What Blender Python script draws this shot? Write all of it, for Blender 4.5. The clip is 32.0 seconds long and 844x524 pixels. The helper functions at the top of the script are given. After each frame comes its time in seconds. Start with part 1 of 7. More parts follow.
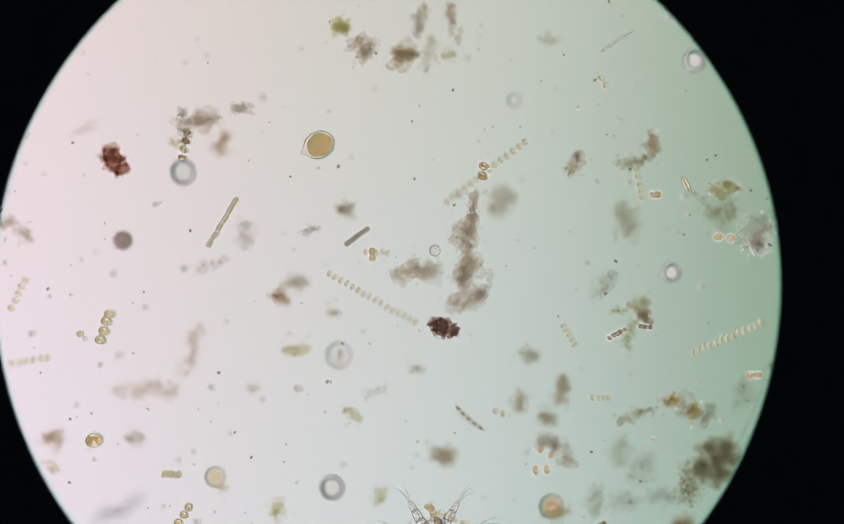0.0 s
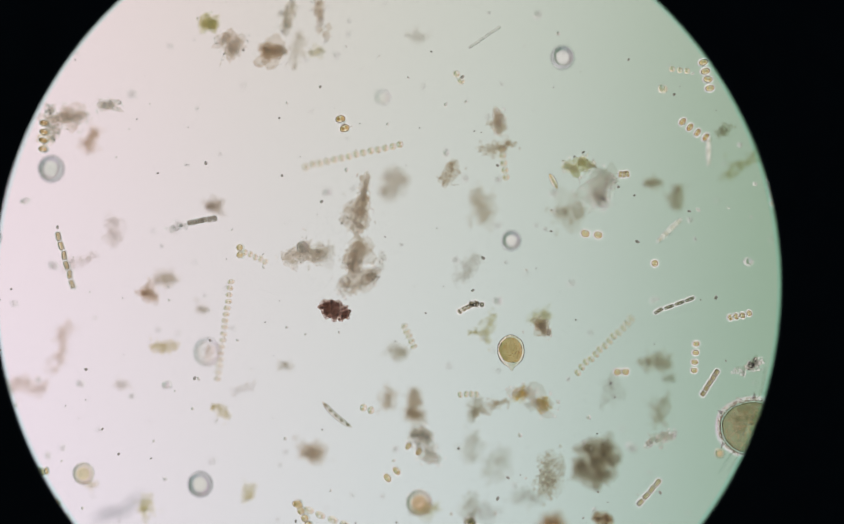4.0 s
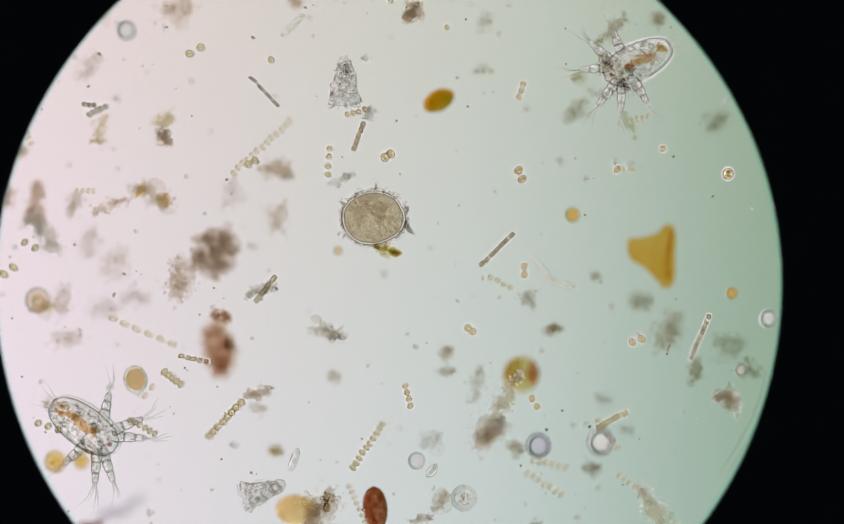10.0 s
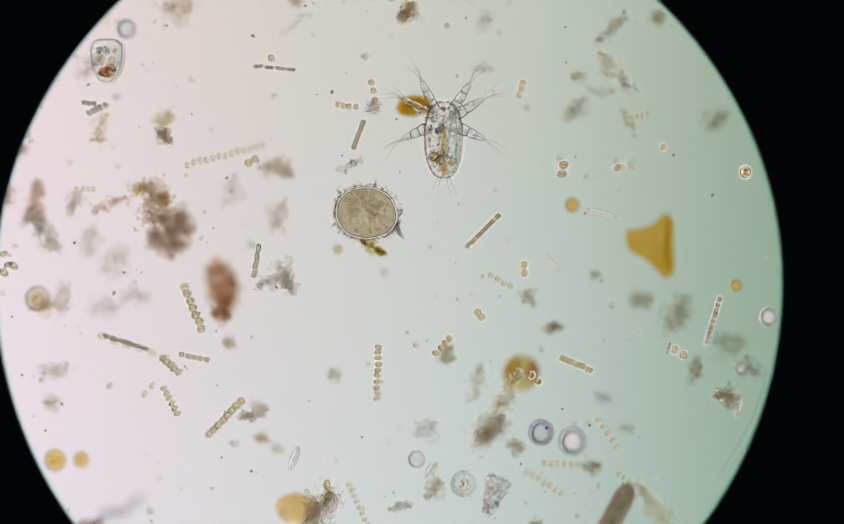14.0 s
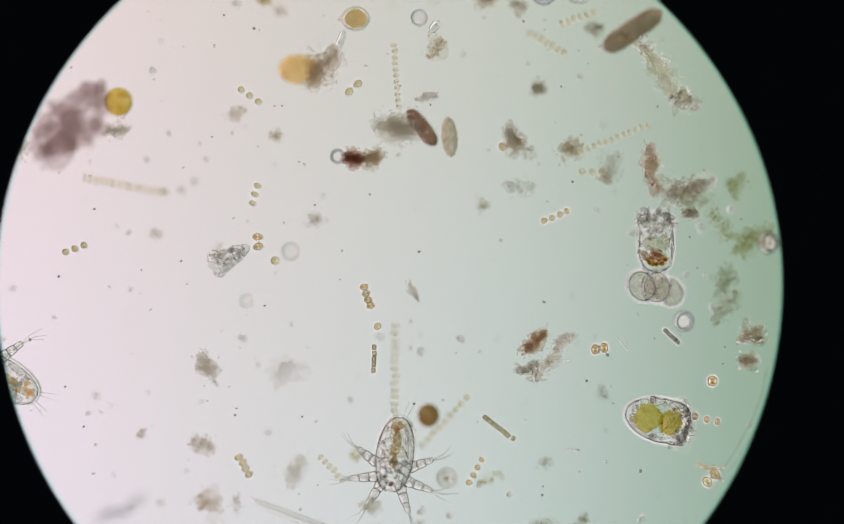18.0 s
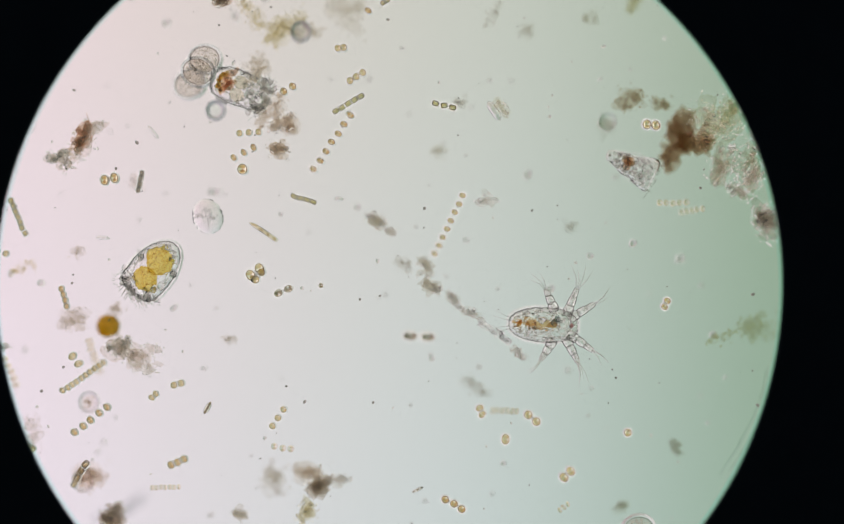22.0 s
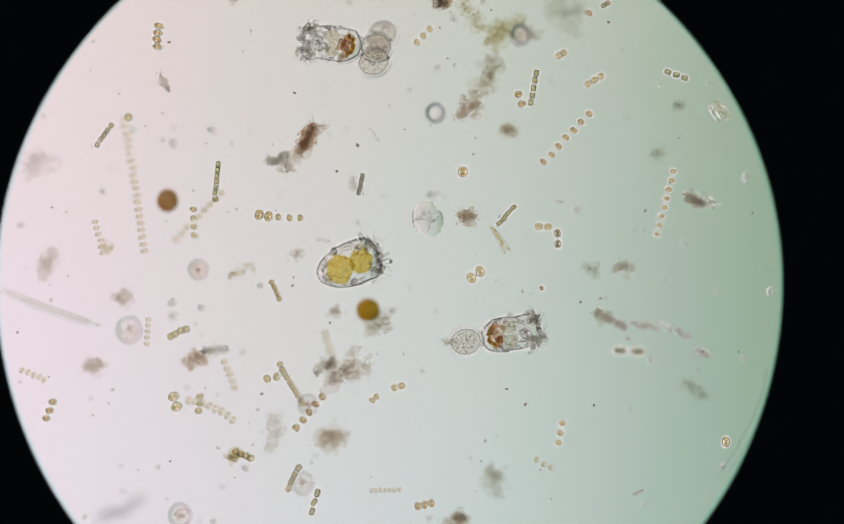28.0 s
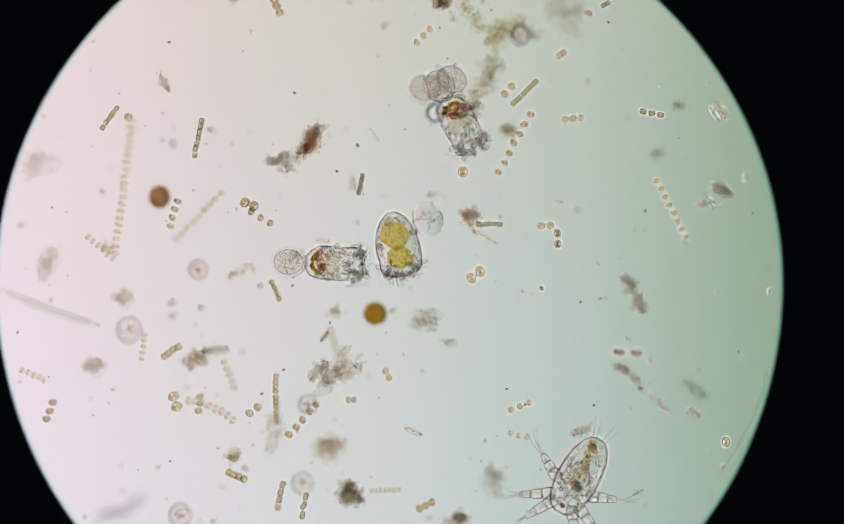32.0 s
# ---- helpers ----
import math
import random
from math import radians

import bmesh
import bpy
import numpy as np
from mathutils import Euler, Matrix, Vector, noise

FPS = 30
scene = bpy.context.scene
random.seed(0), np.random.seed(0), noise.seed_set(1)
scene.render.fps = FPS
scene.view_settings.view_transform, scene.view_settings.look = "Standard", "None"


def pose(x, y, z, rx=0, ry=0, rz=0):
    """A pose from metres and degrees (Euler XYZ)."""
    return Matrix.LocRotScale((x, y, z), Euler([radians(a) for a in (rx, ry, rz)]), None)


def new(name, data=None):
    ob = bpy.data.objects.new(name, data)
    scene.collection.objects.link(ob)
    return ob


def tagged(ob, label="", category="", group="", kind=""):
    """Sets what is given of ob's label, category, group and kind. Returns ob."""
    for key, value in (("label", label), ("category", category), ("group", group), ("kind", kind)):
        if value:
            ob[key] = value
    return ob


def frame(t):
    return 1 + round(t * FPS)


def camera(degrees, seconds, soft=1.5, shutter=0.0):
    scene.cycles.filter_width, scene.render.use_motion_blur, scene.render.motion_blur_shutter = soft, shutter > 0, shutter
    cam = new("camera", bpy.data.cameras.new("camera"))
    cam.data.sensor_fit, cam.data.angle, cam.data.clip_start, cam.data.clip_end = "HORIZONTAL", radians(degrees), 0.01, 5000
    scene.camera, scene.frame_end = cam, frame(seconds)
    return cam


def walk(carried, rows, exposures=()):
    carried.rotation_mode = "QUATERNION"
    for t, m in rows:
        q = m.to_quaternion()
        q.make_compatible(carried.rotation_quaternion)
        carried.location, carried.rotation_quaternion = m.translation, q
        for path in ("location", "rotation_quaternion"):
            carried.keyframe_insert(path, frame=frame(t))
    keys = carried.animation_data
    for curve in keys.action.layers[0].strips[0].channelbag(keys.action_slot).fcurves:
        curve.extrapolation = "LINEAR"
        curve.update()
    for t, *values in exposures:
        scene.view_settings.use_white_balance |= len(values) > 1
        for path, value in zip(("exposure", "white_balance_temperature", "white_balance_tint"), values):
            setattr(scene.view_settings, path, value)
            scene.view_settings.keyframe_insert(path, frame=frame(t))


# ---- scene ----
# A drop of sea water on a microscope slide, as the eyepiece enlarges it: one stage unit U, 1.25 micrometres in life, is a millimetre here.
U = 0.001


def at(x, y, z=0.0):
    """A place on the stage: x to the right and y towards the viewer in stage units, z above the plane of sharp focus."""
    return Vector(((x - 784) * U, (487 - y) * U, z * U))


# ---- camera ----
cam = camera(10.0, 32.0, soft=0.6)
EYE = 1568 / 2 / math.tan(radians(5.0))
cam.data.dof.use_dof = True
cam.data.dof.focus_distance = EYE * U
cam.data.dof.aperture_fstop = cam.data.lens * 1e-3 / (2 * 0.065 * EYE * U)

# seconds, and how far the stage has been driven under the lens
STAGE = ((0.0, 0, 0), (1.0, 0, 0), (2.0, 0, 0), (2.5, 0, 0), (3.2, 40, 1), (3.8, 180, 4), (4.5, 448, 10), (4.8, 580, 10), (5.0, 657, 8),
         (5.3, 795, 11), (5.5, 887, 12), (5.6, 945, 12), (5.8, 963, 11), (6.0, 966, 10), (6.2, 966, 12), (6.5, 964, 234), (6.6, 964, 285), (7.0, 961, 372),
         (7.5, 960, 385), (9.0, 960, 385), (13.0, 960, 385), (13.8, 960, 382), (14.0, 960, 388), (14.5, 958, 650), (15.2, 957, 770), (16.0, 956, 800),
         (16.5, 955, 838), (16.8, 955, 906), (17.0, 955, 982), (17.3, 955, 1084), (17.5, 955, 1141), (17.6, 955, 1172), (18.0, 955, 1210), (18.3, 955, 1213),
         (18.5, 965, 1213), (18.6, 982, 1213), (18.7, 1033, 1214), (18.8, 1105, 1215), (18.9, 1168, 1215), (19.0, 1245, 1216), (19.1, 1352, 1217), (19.3, 1745, 1219), (19.5, 1838, 1220), (19.7, 1838, 1220),
         (21.5, 1838, 1220), (21.6, 1838, 1224), (21.7, 1837, 1267), (21.8, 1833, 1449), (21.9, 1829, 1594), (22.0, 1829, 1604), (22.2, 1829, 1606), (23.0, 1829, 1606), (24.0, 1829, 1606), (24.2, 1792, 1606), (24.4, 1773, 1606), (24.6, 1757, 1606), (24.8, 1711, 1606),
         (25.0, 1627, 1605), (25.5, 1524, 1602), (26.0, 1419, 1599), (26.5, 1419, 1599), (29.0, 1419, 1599), (32.0, 1419, 1599))


def view(t, x, y, z=0.0):
    """The stage place, z above the focus, that is seen at (x, y) of the field of view at t seconds."""
    k = max(i for i, row in enumerate(STAGE) if row[0] <= t)
    a, b = STAGE[k], STAGE[min(k + 1, len(STAGE) - 1)]
    f = 0.0 if a is b else (t - a[0]) / (b[0] - a[0])
    s = 1 - z / EYE
    return 784 + (x - 784) * s + a[1] + (b[1] - a[1]) * f, 487 + (y - 487) * s + a[2] + (b[2] - a[2]) * f


def carried_by_stage(z, dx=0.0, dy=0.0, creep=0.0):
    """Rows of walk() for what stands still in the microscope while the stage is driven under it."""
    return [(t, Matrix.Translation(at(784 + x + dx + creep * (min(t / 18, 1.0) - 0.6), 487 + y + dy, z))) for t, x, y in STAGE]


walk(cam, carried_by_stage(EYE))

# ---- world ----
world = bpy.data.worlds.new("dark_room")
scene.world = world
world.use_nodes = True
world.node_tree.nodes["Background"].inputs[0].default_value = (0.5, 0.75, 1.0, 1)
world.node_tree.nodes["Background"].inputs[1].default_value = 0.03
scene.cycles.transparent_max_bounces = 64
scene.cycles.transmission_bounces = 32
scene.cycles.max_bounces = 32

# ---- materials ----
RING_R = 724.5
MATS = {}


def nodes_of(name):
    m = bpy.data.materials.new(name)
    m.use_nodes = True
    m.node_tree.nodes.clear()
    n = m.node_tree.nodes
    out = n.new("ShaderNodeOutputMaterial")
    return m, n, m.node_tree.links.new, out


def tissue(name, tint, veil=0.1, ior=1.0, grain=12.0, depth=0.25, relief=0.0, fine=3.0, stipple=0.0):
    """Living or dead matter seen by the light that comes through it. tint: what one skin lets through. veil: the share that scatters.
    ior: against the water round it. stipple: the share of fine dots in the mottling. grain, fine: sizes of the mottling and of the relief, in stage units."""
    if name in MATS:
        return MATS[name]
    m, n, link, out = nodes_of(name)
    coords = n.new("ShaderNodeTexCoord")
    info = n.new("ShaderNodeObjectInfo")
    mottle = n.new("ShaderNodeTexNoise")
    mottle.noise_dimensions = "4D"
    mottle.inputs["Scale"].default_value = 1 / (grain * U)
    mottle.inputs["Detail"].default_value = 4
    shift = n.new("ShaderNodeMath")
    shift.operation = "MULTIPLY"
    shift.inputs[1].default_value = 57.0
    link(info.outputs["Random"], shift.inputs[0])
    link(shift.outputs[0], mottle.inputs["W"])
    link(coords.outputs["Object"], mottle.inputs["Vector"])
    spread = n.new("ShaderNodeMapRange")
    spread.inputs["From Min"].default_value, spread.inputs["From Max"].default_value = 0.3, 0.7
    link(mottle.outputs["Fac"], spread.inputs["Value"])
    mix = n.new("ShaderNodeMix")
    mix.data_type = "RGBA"
    dense = [max(0.0, c - depth * (1.15 - c)) for c in tint]
    thin = [min(1.0, c + 0.35 * depth * (1.02 - c)) for c in tint]
    mix.inputs["A"].default_value, mix.inputs["B"].default_value = (*dense, 1), (*thin, 1)
    dots = n.new("ShaderNodeTexNoise")
    dots.inputs["Scale"].default_value = 1 / (fine * U)
    dots.inputs["Detail"].default_value = 2
    link(coords.outputs["Object"], dots.inputs["Vector"])
    sharp = n.new("ShaderNodeMapRange")
    sharp.inputs["From Min"].default_value, sharp.inputs["From Max"].default_value = 0.38, 0.62
    link(dots.outputs["Fac"], sharp.inputs["Value"])
    blend = n.new("ShaderNodeMix")
    blend.inputs["Factor"].default_value = stipple
    link(spread.outputs[0], blend.inputs["A"])
    link(sharp.outputs[0], blend.inputs["B"])
    link(blend.outputs["Result"], mix.inputs["Factor"])
    if ior == 1.0:
        clear = n.new("ShaderNodeBsdfTransparent")
    else:
        clear = n.new("ShaderNodeBsdfRefraction")
        clear.inputs["IOR"].default_value = ior
        clear.inputs["Roughness"].default_value = 0.0
    link(mix.outputs["Result"], clear.inputs["Color"])
    if relief and ior != 1.0:
        wrinkle = n.new("ShaderNodeTexNoise")
        wrinkle.inputs["Scale"].default_value = 1 / (fine * U)
        wrinkle.inputs["Detail"].default_value = 3
        link(coords.outputs["Object"], wrinkle.inputs["Vector"])
        bump = n.new("ShaderNodeBump")
        bump.inputs["Strength"].default_value = 1.0
        bump.inputs["Distance"].default_value = relief * U
        link(wrinkle.outputs["Fac"], bump.inputs["Height"])
        link(bump.outputs[0], clear.inputs["Normal"])
    haze = n.new("ShaderNodeBsdfTranslucent")
    link(mix.outputs["Result"], haze.inputs["Color"])
    both = n.new("ShaderNodeMixShader")
    both.inputs["Fac"].default_value = veil
    link(clear.outputs[0], both.inputs[1])
    link(haze.outputs[0], both.inputs[2])
    link(both.outputs[0], out.inputs["Surface"])
    MATS[name] = m
    return m


def solid(name, colour, rough=0.6, metal=0.0):
    if name in MATS:
        return MATS[name]
    m, n, link, out = nodes_of(name)
    b = n.new("ShaderNodeBsdfPrincipled")
    coords, speck, ramp = n.new("ShaderNodeTexCoord"), n.new("ShaderNodeTexNoise"), n.new("ShaderNodeMix")
    speck.inputs["Scale"].default_value = 1 / (60 * U)
    speck.inputs["Detail"].default_value = 6
    link(coords.outputs["Object"], speck.inputs["Vector"])
    ramp.data_type = "RGBA"
    ramp.inputs["A"].default_value, ramp.inputs["B"].default_value = (*[c * 0.7 for c in colour], 1), (*[c * 1.3 for c in colour], 1)
    link(speck.outputs["Fac"], ramp.inputs["Factor"])
    link(ramp.outputs["Result"], b.inputs["Base Color"])
    b.inputs["Roughness"].default_value, b.inputs["Metallic"].default_value = rough, metal
    link(b.outputs[0], out.inputs["Surface"])
    MATS[name] = m
    return m


LAMP_DEPTH = 12000
SPREAD = 1 + LAMP_DEPTH / EYE
LAMP_FIELD = RING_R * SPREAD + 0.068 * LAMP_DEPTH
LAMP_RADIUS = 9000


def lamp_glass():
    """The lit diffuser of the illuminator: rosy on one side, white in the middle, green on the other, painting the
    view's tint and falloff into its glow, with a brighter outer ring and a dim surround added to brighten and darken
    refracted edges."""
    m, n, link, out = nodes_of("lamp_glass")
    coords, sep = n.new("ShaderNodeTexCoord"), n.new("ShaderNodeSeparateXYZ")
    link(coords.outputs["Object"], sep.inputs[0])
    across = n.new("ShaderNodeMapRange")
    across.inputs["From Min"].default_value, across.inputs["From Max"].default_value = -800 * SPREAD * U, 800 * SPREAD * U
    link(sep.outputs["X"], across.inputs["Value"])
    ramp = n.new("ShaderNodeValToRGB")
    stops = ((0.0, (0.88, 0.74, 0.81)), (0.14, (0.83, 0.71, 0.76)), (0.34, (0.70, 0.665, 0.655)), (0.54, (0.625, 0.65, 0.632)), (0.74, (0.495, 0.572, 0.528)),
             (0.88, (0.335, 0.437, 0.347)), (1.0, (0.245, 0.37, 0.252)))
    e = ramp.color_ramp.elements
    for k, (p, c) in enumerate(stops):
        s = e[k] if k < 2 else e.new(p)
        s.position, s.color = p, (*c, 1)
    link(across.outputs[0], ramp.inputs["Fac"])
    along = n.new("ShaderNodeMapRange")
    along.inputs["From Min"].default_value, along.inputs["From Max"].default_value = -600 * SPREAD * U, 600 * SPREAD * U
    link(sep.outputs["Y"], along.inputs["Value"])
    slope = n.new("ShaderNodeValToRGB")
    e = slope.color_ramp.elements
    for k, (p, c) in enumerate(((0.0, (1.02, 1.055, 1.10)), (0.5, (1, 1, 1)), (1.0, (0.965, 0.94, 0.865)))):
        s = e[k] if k < 2 else e.new(p)
        s.position, s.color = p, (*c, 1)
    link(along.outputs[0], slope.inputs["Fac"])
    both = n.new("ShaderNodeMix")
    both.data_type, both.blend_type = "RGBA", "MULTIPLY"
    both.inputs["Factor"].default_value = 1
    link(ramp.outputs[0], both.inputs["A"])
    link(slope.outputs[0], both.inputs["B"])
    radius = n.new("ShaderNodeVectorMath")
    radius.operation = "LENGTH"
    link(coords.outputs["Object"], radius.inputs[0])
    # added ring: rays bent this far out show as bright edges
    annulus_step = n.new("ShaderNodeMapRange")
    annulus_step.inputs["From Min"].default_value, annulus_step.inputs["From Max"].default_value = LAMP_FIELD * U, (LAMP_FIELD + 150) * U
    annulus_step.inputs["To Min"].default_value, annulus_step.inputs["To Max"].default_value = 1.0, 1.62
    link(radius.outputs["Value"], annulus_step.inputs["Value"])
    outer = n.new("ShaderNodeMapRange")
    outer.inputs["From Min"].default_value, outer.inputs["From Max"].default_value = (LAMP_FIELD - 100) * U, (LAMP_FIELD + 100) * U
    link(radius.outputs["Value"], outer.inputs["Value"])
    neutral = n.new("ShaderNodeMix")
    neutral.data_type = "RGBA"
    neutral.inputs["B"].default_value = (0.655, 0.63, 0.62, 1)
    link(outer.outputs[0], neutral.inputs["Factor"])
    link(both.outputs["Result"], neutral.inputs["A"])
    fall = n.new("ShaderNodeMapRange")
    fall.interpolation_type = "SMOOTHSTEP"
    fall.inputs["From Min"].default_value, fall.inputs["From Max"].default_value = 6000 * U, 7400 * U
    fall.inputs["To Min"].default_value, fall.inputs["To Max"].default_value = 1.0, 0.25
    link(radius.outputs["Value"], fall.inputs["Value"])
    power = n.new("ShaderNodeMath")
    power.operation = "MULTIPLY"
    link(annulus_step.outputs[0], power.inputs[0])
    link(fall.outputs[0], power.inputs[1])
    glow = n.new("ShaderNodeEmission")
    link(power.outputs[0], glow.inputs["Strength"])
    link(neutral.outputs["Result"], glow.inputs["Color"])
    link(glow.outputs[0], out.inputs["Surface"])
    return m


def clear_glass(name, tint):
    m, n, link, out = nodes_of(name)
    t, g, f, x = n.new("ShaderNodeBsdfTransparent"), n.new("ShaderNodeBsdfGlossy"), n.new("ShaderNodeFresnel"), n.new("ShaderNodeMixShader")
    t.inputs["Color"].default_value = (*tint, 1)
    g.inputs["Roughness"].default_value = 0.02
    f.inputs["IOR"].default_value = 1.1
    link(f.outputs[0], x.inputs["Fac"])
    link(t.outputs[0], x.inputs[1])
    link(g.outputs[0], x.inputs[2])
    link(x.outputs[0], out.inputs["Surface"])
    return m


# ---- mesh tools ----
def icosphere(level):
    bm = bmesh.new()
    bmesh.ops.create_icosphere(bm, subdivisions=level, radius=1)
    v = np.array([p.co[:] for p in bm.verts])
    f = [tuple(p.index for p in q.verts) for q in bm.faces]
    bm.free()
    return v, f


BALLS = {k: icosphere(k) for k in (1, 2, 3)}


class Geo:
    """A mesh in the making, in stage units."""

    def __init__(self, seed=0):
        self.v, self.f, self.n, self.rng = [], [], 0, np.random.default_rng(seed)
        self.skirt_from = None

    def add(self, v, f):
        v = np.asarray(v, float)
        self.v.append(v)
        self.f += [tuple(i + self.n for i in q) for q in f]
        self.n += len(v)

    def blob(self, c, r, level=1, rough=0.0, turn=0.0):
        v, f = BALLS[level]
        v = v.copy()
        if rough:
            if level > 1:
                k = self.rng.normal(size=(5, 3)) * 2.2
                w = np.sin(v @ k.T + self.rng.uniform(0, 6, 5)).sum(1) / 4
                v *= 1 + rough * w[:, None]
            v *= 1 + rough * 0.5 * self.rng.uniform(-1, 1, len(v))[:, None]
        v = v * np.broadcast_to(np.asarray(r, float), (3,))
        if turn:
            a, b = math.cos(turn), math.sin(turn)
            v = np.c_[v[:, 0] * a - v[:, 1] * b, v[:, 0] * b + v[:, 1] * a, v[:, 2]]
        self.add(v + np.asarray(c, float), f)

    def tube(self, pts, radii, sides=7, flat=1.0):
        pts = np.asarray(pts, float)
        radii = np.broadcast_to(np.asarray(radii, float), (len(pts),))
        vs = []
        for i, p in enumerate(pts):
            d = pts[min(i + 1, len(pts) - 1)] - pts[max(i - 1, 0)]
            d = d / (np.linalg.norm(d) + 1e-9)
            s = np.cross(d, (0, 0, 1.0) if abs(d[2]) < 0.9 else (1.0, 0, 0))
            s /= np.linalg.norm(s)
            u = np.cross(s, d)
            for k in range(sides):
                a = 2 * math.pi * k / sides
                vs.append(p + radii[i] * (math.cos(a) * s + math.sin(a) * u * flat))
        f = [(i * sides + k, i * sides + (k + 1) % sides, (i + 1) * sides + (k + 1) % sides, (i + 1) * sides + k)
             for i in range(len(pts) - 1) for k in range(sides)]
        f += [tuple(range(sides))[::-1], tuple((len(pts) - 1) * sides + k for k in range(sides))]
        self.add(vs, f)

    def loft(self, sections, sides=28, rough=0.0, power=2.0):
        """Rings across the y axis: y, half width, half thickness and, where given, a shift in x."""
        vs = []
        for y, w, h, *dx in sections:
            for k in range(sides):
                a = 2 * math.pi * k / sides
                c, s = math.cos(a), math.sin(a)
                c = math.copysign(abs(c) ** (2 / power), c)
                s = math.copysign(abs(s) ** (2 / power), s)
                g = 1 + rough * self.rng.uniform(-1, 1)
                vs.append((w * c * g + (dx[0] if dx else 0), y + rough * self.rng.uniform(-3, 3), h * s * g))
        m = len(sections)
        f = [(i * sides + k, i * sides + (k + 1) % sides, (i + 1) * sides + (k + 1) % sides, (i + 1) * sides + k)
             for i in range(m - 1) for k in range(sides)]
        f += [tuple(range(sides))[::-1], tuple((m - 1) * sides + k for k in range(sides))]
        self.add(vs, f)

    def skirt(self, ring, wide, z=0.0, gap=0.6):
        """A sloping prism added round an outline (x, y), thickest against it, that bends lamp light into a bright halo.
        Comes last in a mesh.
        """
        p = np.asarray(ring, float)[:, :2]
        d = np.roll(p, -1, 0) - np.roll(p, 1, 0)
        out = np.c_[d[:, 1], -d[:, 0]] / (np.linalg.norm(d, axis=1)[:, None] + 1e-9)
        if (out * (p - p.mean(0))).sum() < 0:
            out = -out
        n = len(p)
        rim = lambda off, h: np.c_[p + out * off, np.full(n, z + h)]
        if self.skirt_from is None:
            self.skirt_from = len(self.f)
        self.add(np.r_[rim(gap, 0.7 * wide), rim(gap + wide, 0), rim(gap, -0.02)],
                 [(a * n + k, a * n + (k + 1) % n, b * n + (k + 1) % n, b * n + k) for a, b in ((0, 1), (1, 2), (2, 0)) for k in range(n)])

    def mesh(self, name, material, smooth=True, halo_tint=0.835):
        me = bpy.data.meshes.new(name)
        v = np.concatenate(self.v) * U
        me.from_pydata(v.tolist(), [], self.f)
        me.materials.append(material)
        last = len(me.polygons) if self.skirt_from is None else self.skirt_from
        if smooth:
            me.polygons.foreach_set("use_smooth", [k < last for k in range(len(me.polygons))])
        if last < len(me.polygons):
            # clear prism added to show the lamp's bright ring as a halo
            me.materials.append(tissue("slime_%d" % round(1000 * halo_tint), (halo_tint, halo_tint * 0.997, halo_tint * 0.992), 0.0, 1.5, 40, 0.04))
            me.polygons.foreach_set("material_index", [int(k >= last) for k in range(len(me.polygons))])
        return me


def part(name, me, parent, label="", m=None):
    ob = new(name, me)
    ob.parent = parent
    if m is not None:
        ob.matrix_basis = m
    return tagged(ob, label)


def thing(name, x, y, z, label, category, group="", kind="", turn=0.0):
    ob = new(name)
    ob.empty_display_size = 20 * U
    ob.matrix_basis = Matrix.Translation(at(x, y, z)) @ pose(0, 0, 0, 0, 0, turn)
    return tagged(ob, label, category, group, kind)


def local(x, y, z=0.0, turn=0.0):
    return Matrix.Translation((x * U, y * U, z * U)) @ pose(0, 0, 0, 0, 0, turn)

# ---- the microscope and the slide ----
def slab(name, x0, y0, x1, y1, z0, z1, material, label, category):
    a, b = at(x0, y1, z0), at(x1, y0, z1)
    bm = bmesh.new()
    bmesh.ops.create_cube(bm, size=1, matrix=Matrix.Translation((a + b) / 2) @ Matrix.Diagonal((*(b - a), 1)))
    me = bpy.data.meshes.new(name)
    bm.to_mesh(me)
    bm.free()
    me.materials.append(material)
    return tagged(new(name, me), label, category, "", "structure")


slab("floor", -1500, -1500, 4800, 4100, -640, -360, clear_glass("slide_glass", (0.995, 0.998, 0.996)), "clear glass microscope slide carrying a drop of sea water", "slide")
slab("ceiling", -1400, -1400, 4700, 4000, 46, 58, clear_glass("cover_glass", (0.998, 0.999, 0.998)), "thin clear cover glass over the water drop", "cover glass")

# the eyepiece's field stop ring, set close over the slide to look sharp
RING = (722.6, 533.0, RING_R)
STOP_Z = 66


def annulus(r0, r1, z0, z1, sides=360, wave=0.0):
    g = Geo(5)
    vs, fs = [], []
    for r, z in ((r0, z0), (r1, z0), (r1, z1), (r0 + 3, z1)):
        for k in range(sides):
            a = 2 * math.pi * k / sides
            q = r + (wave * math.sin(7 * a) if r < r1 else 0)
            vs.append((q * math.cos(a), q * math.sin(a), z))
    for i in range(4):
        j = (i + 1) % 4
        fs += [(i * sides + k, i * sides + (k + 1) % sides, j * sides + (k + 1) % sides, j * sides + k) for k in range(sides)]
    g.add(vs, fs)
    return g


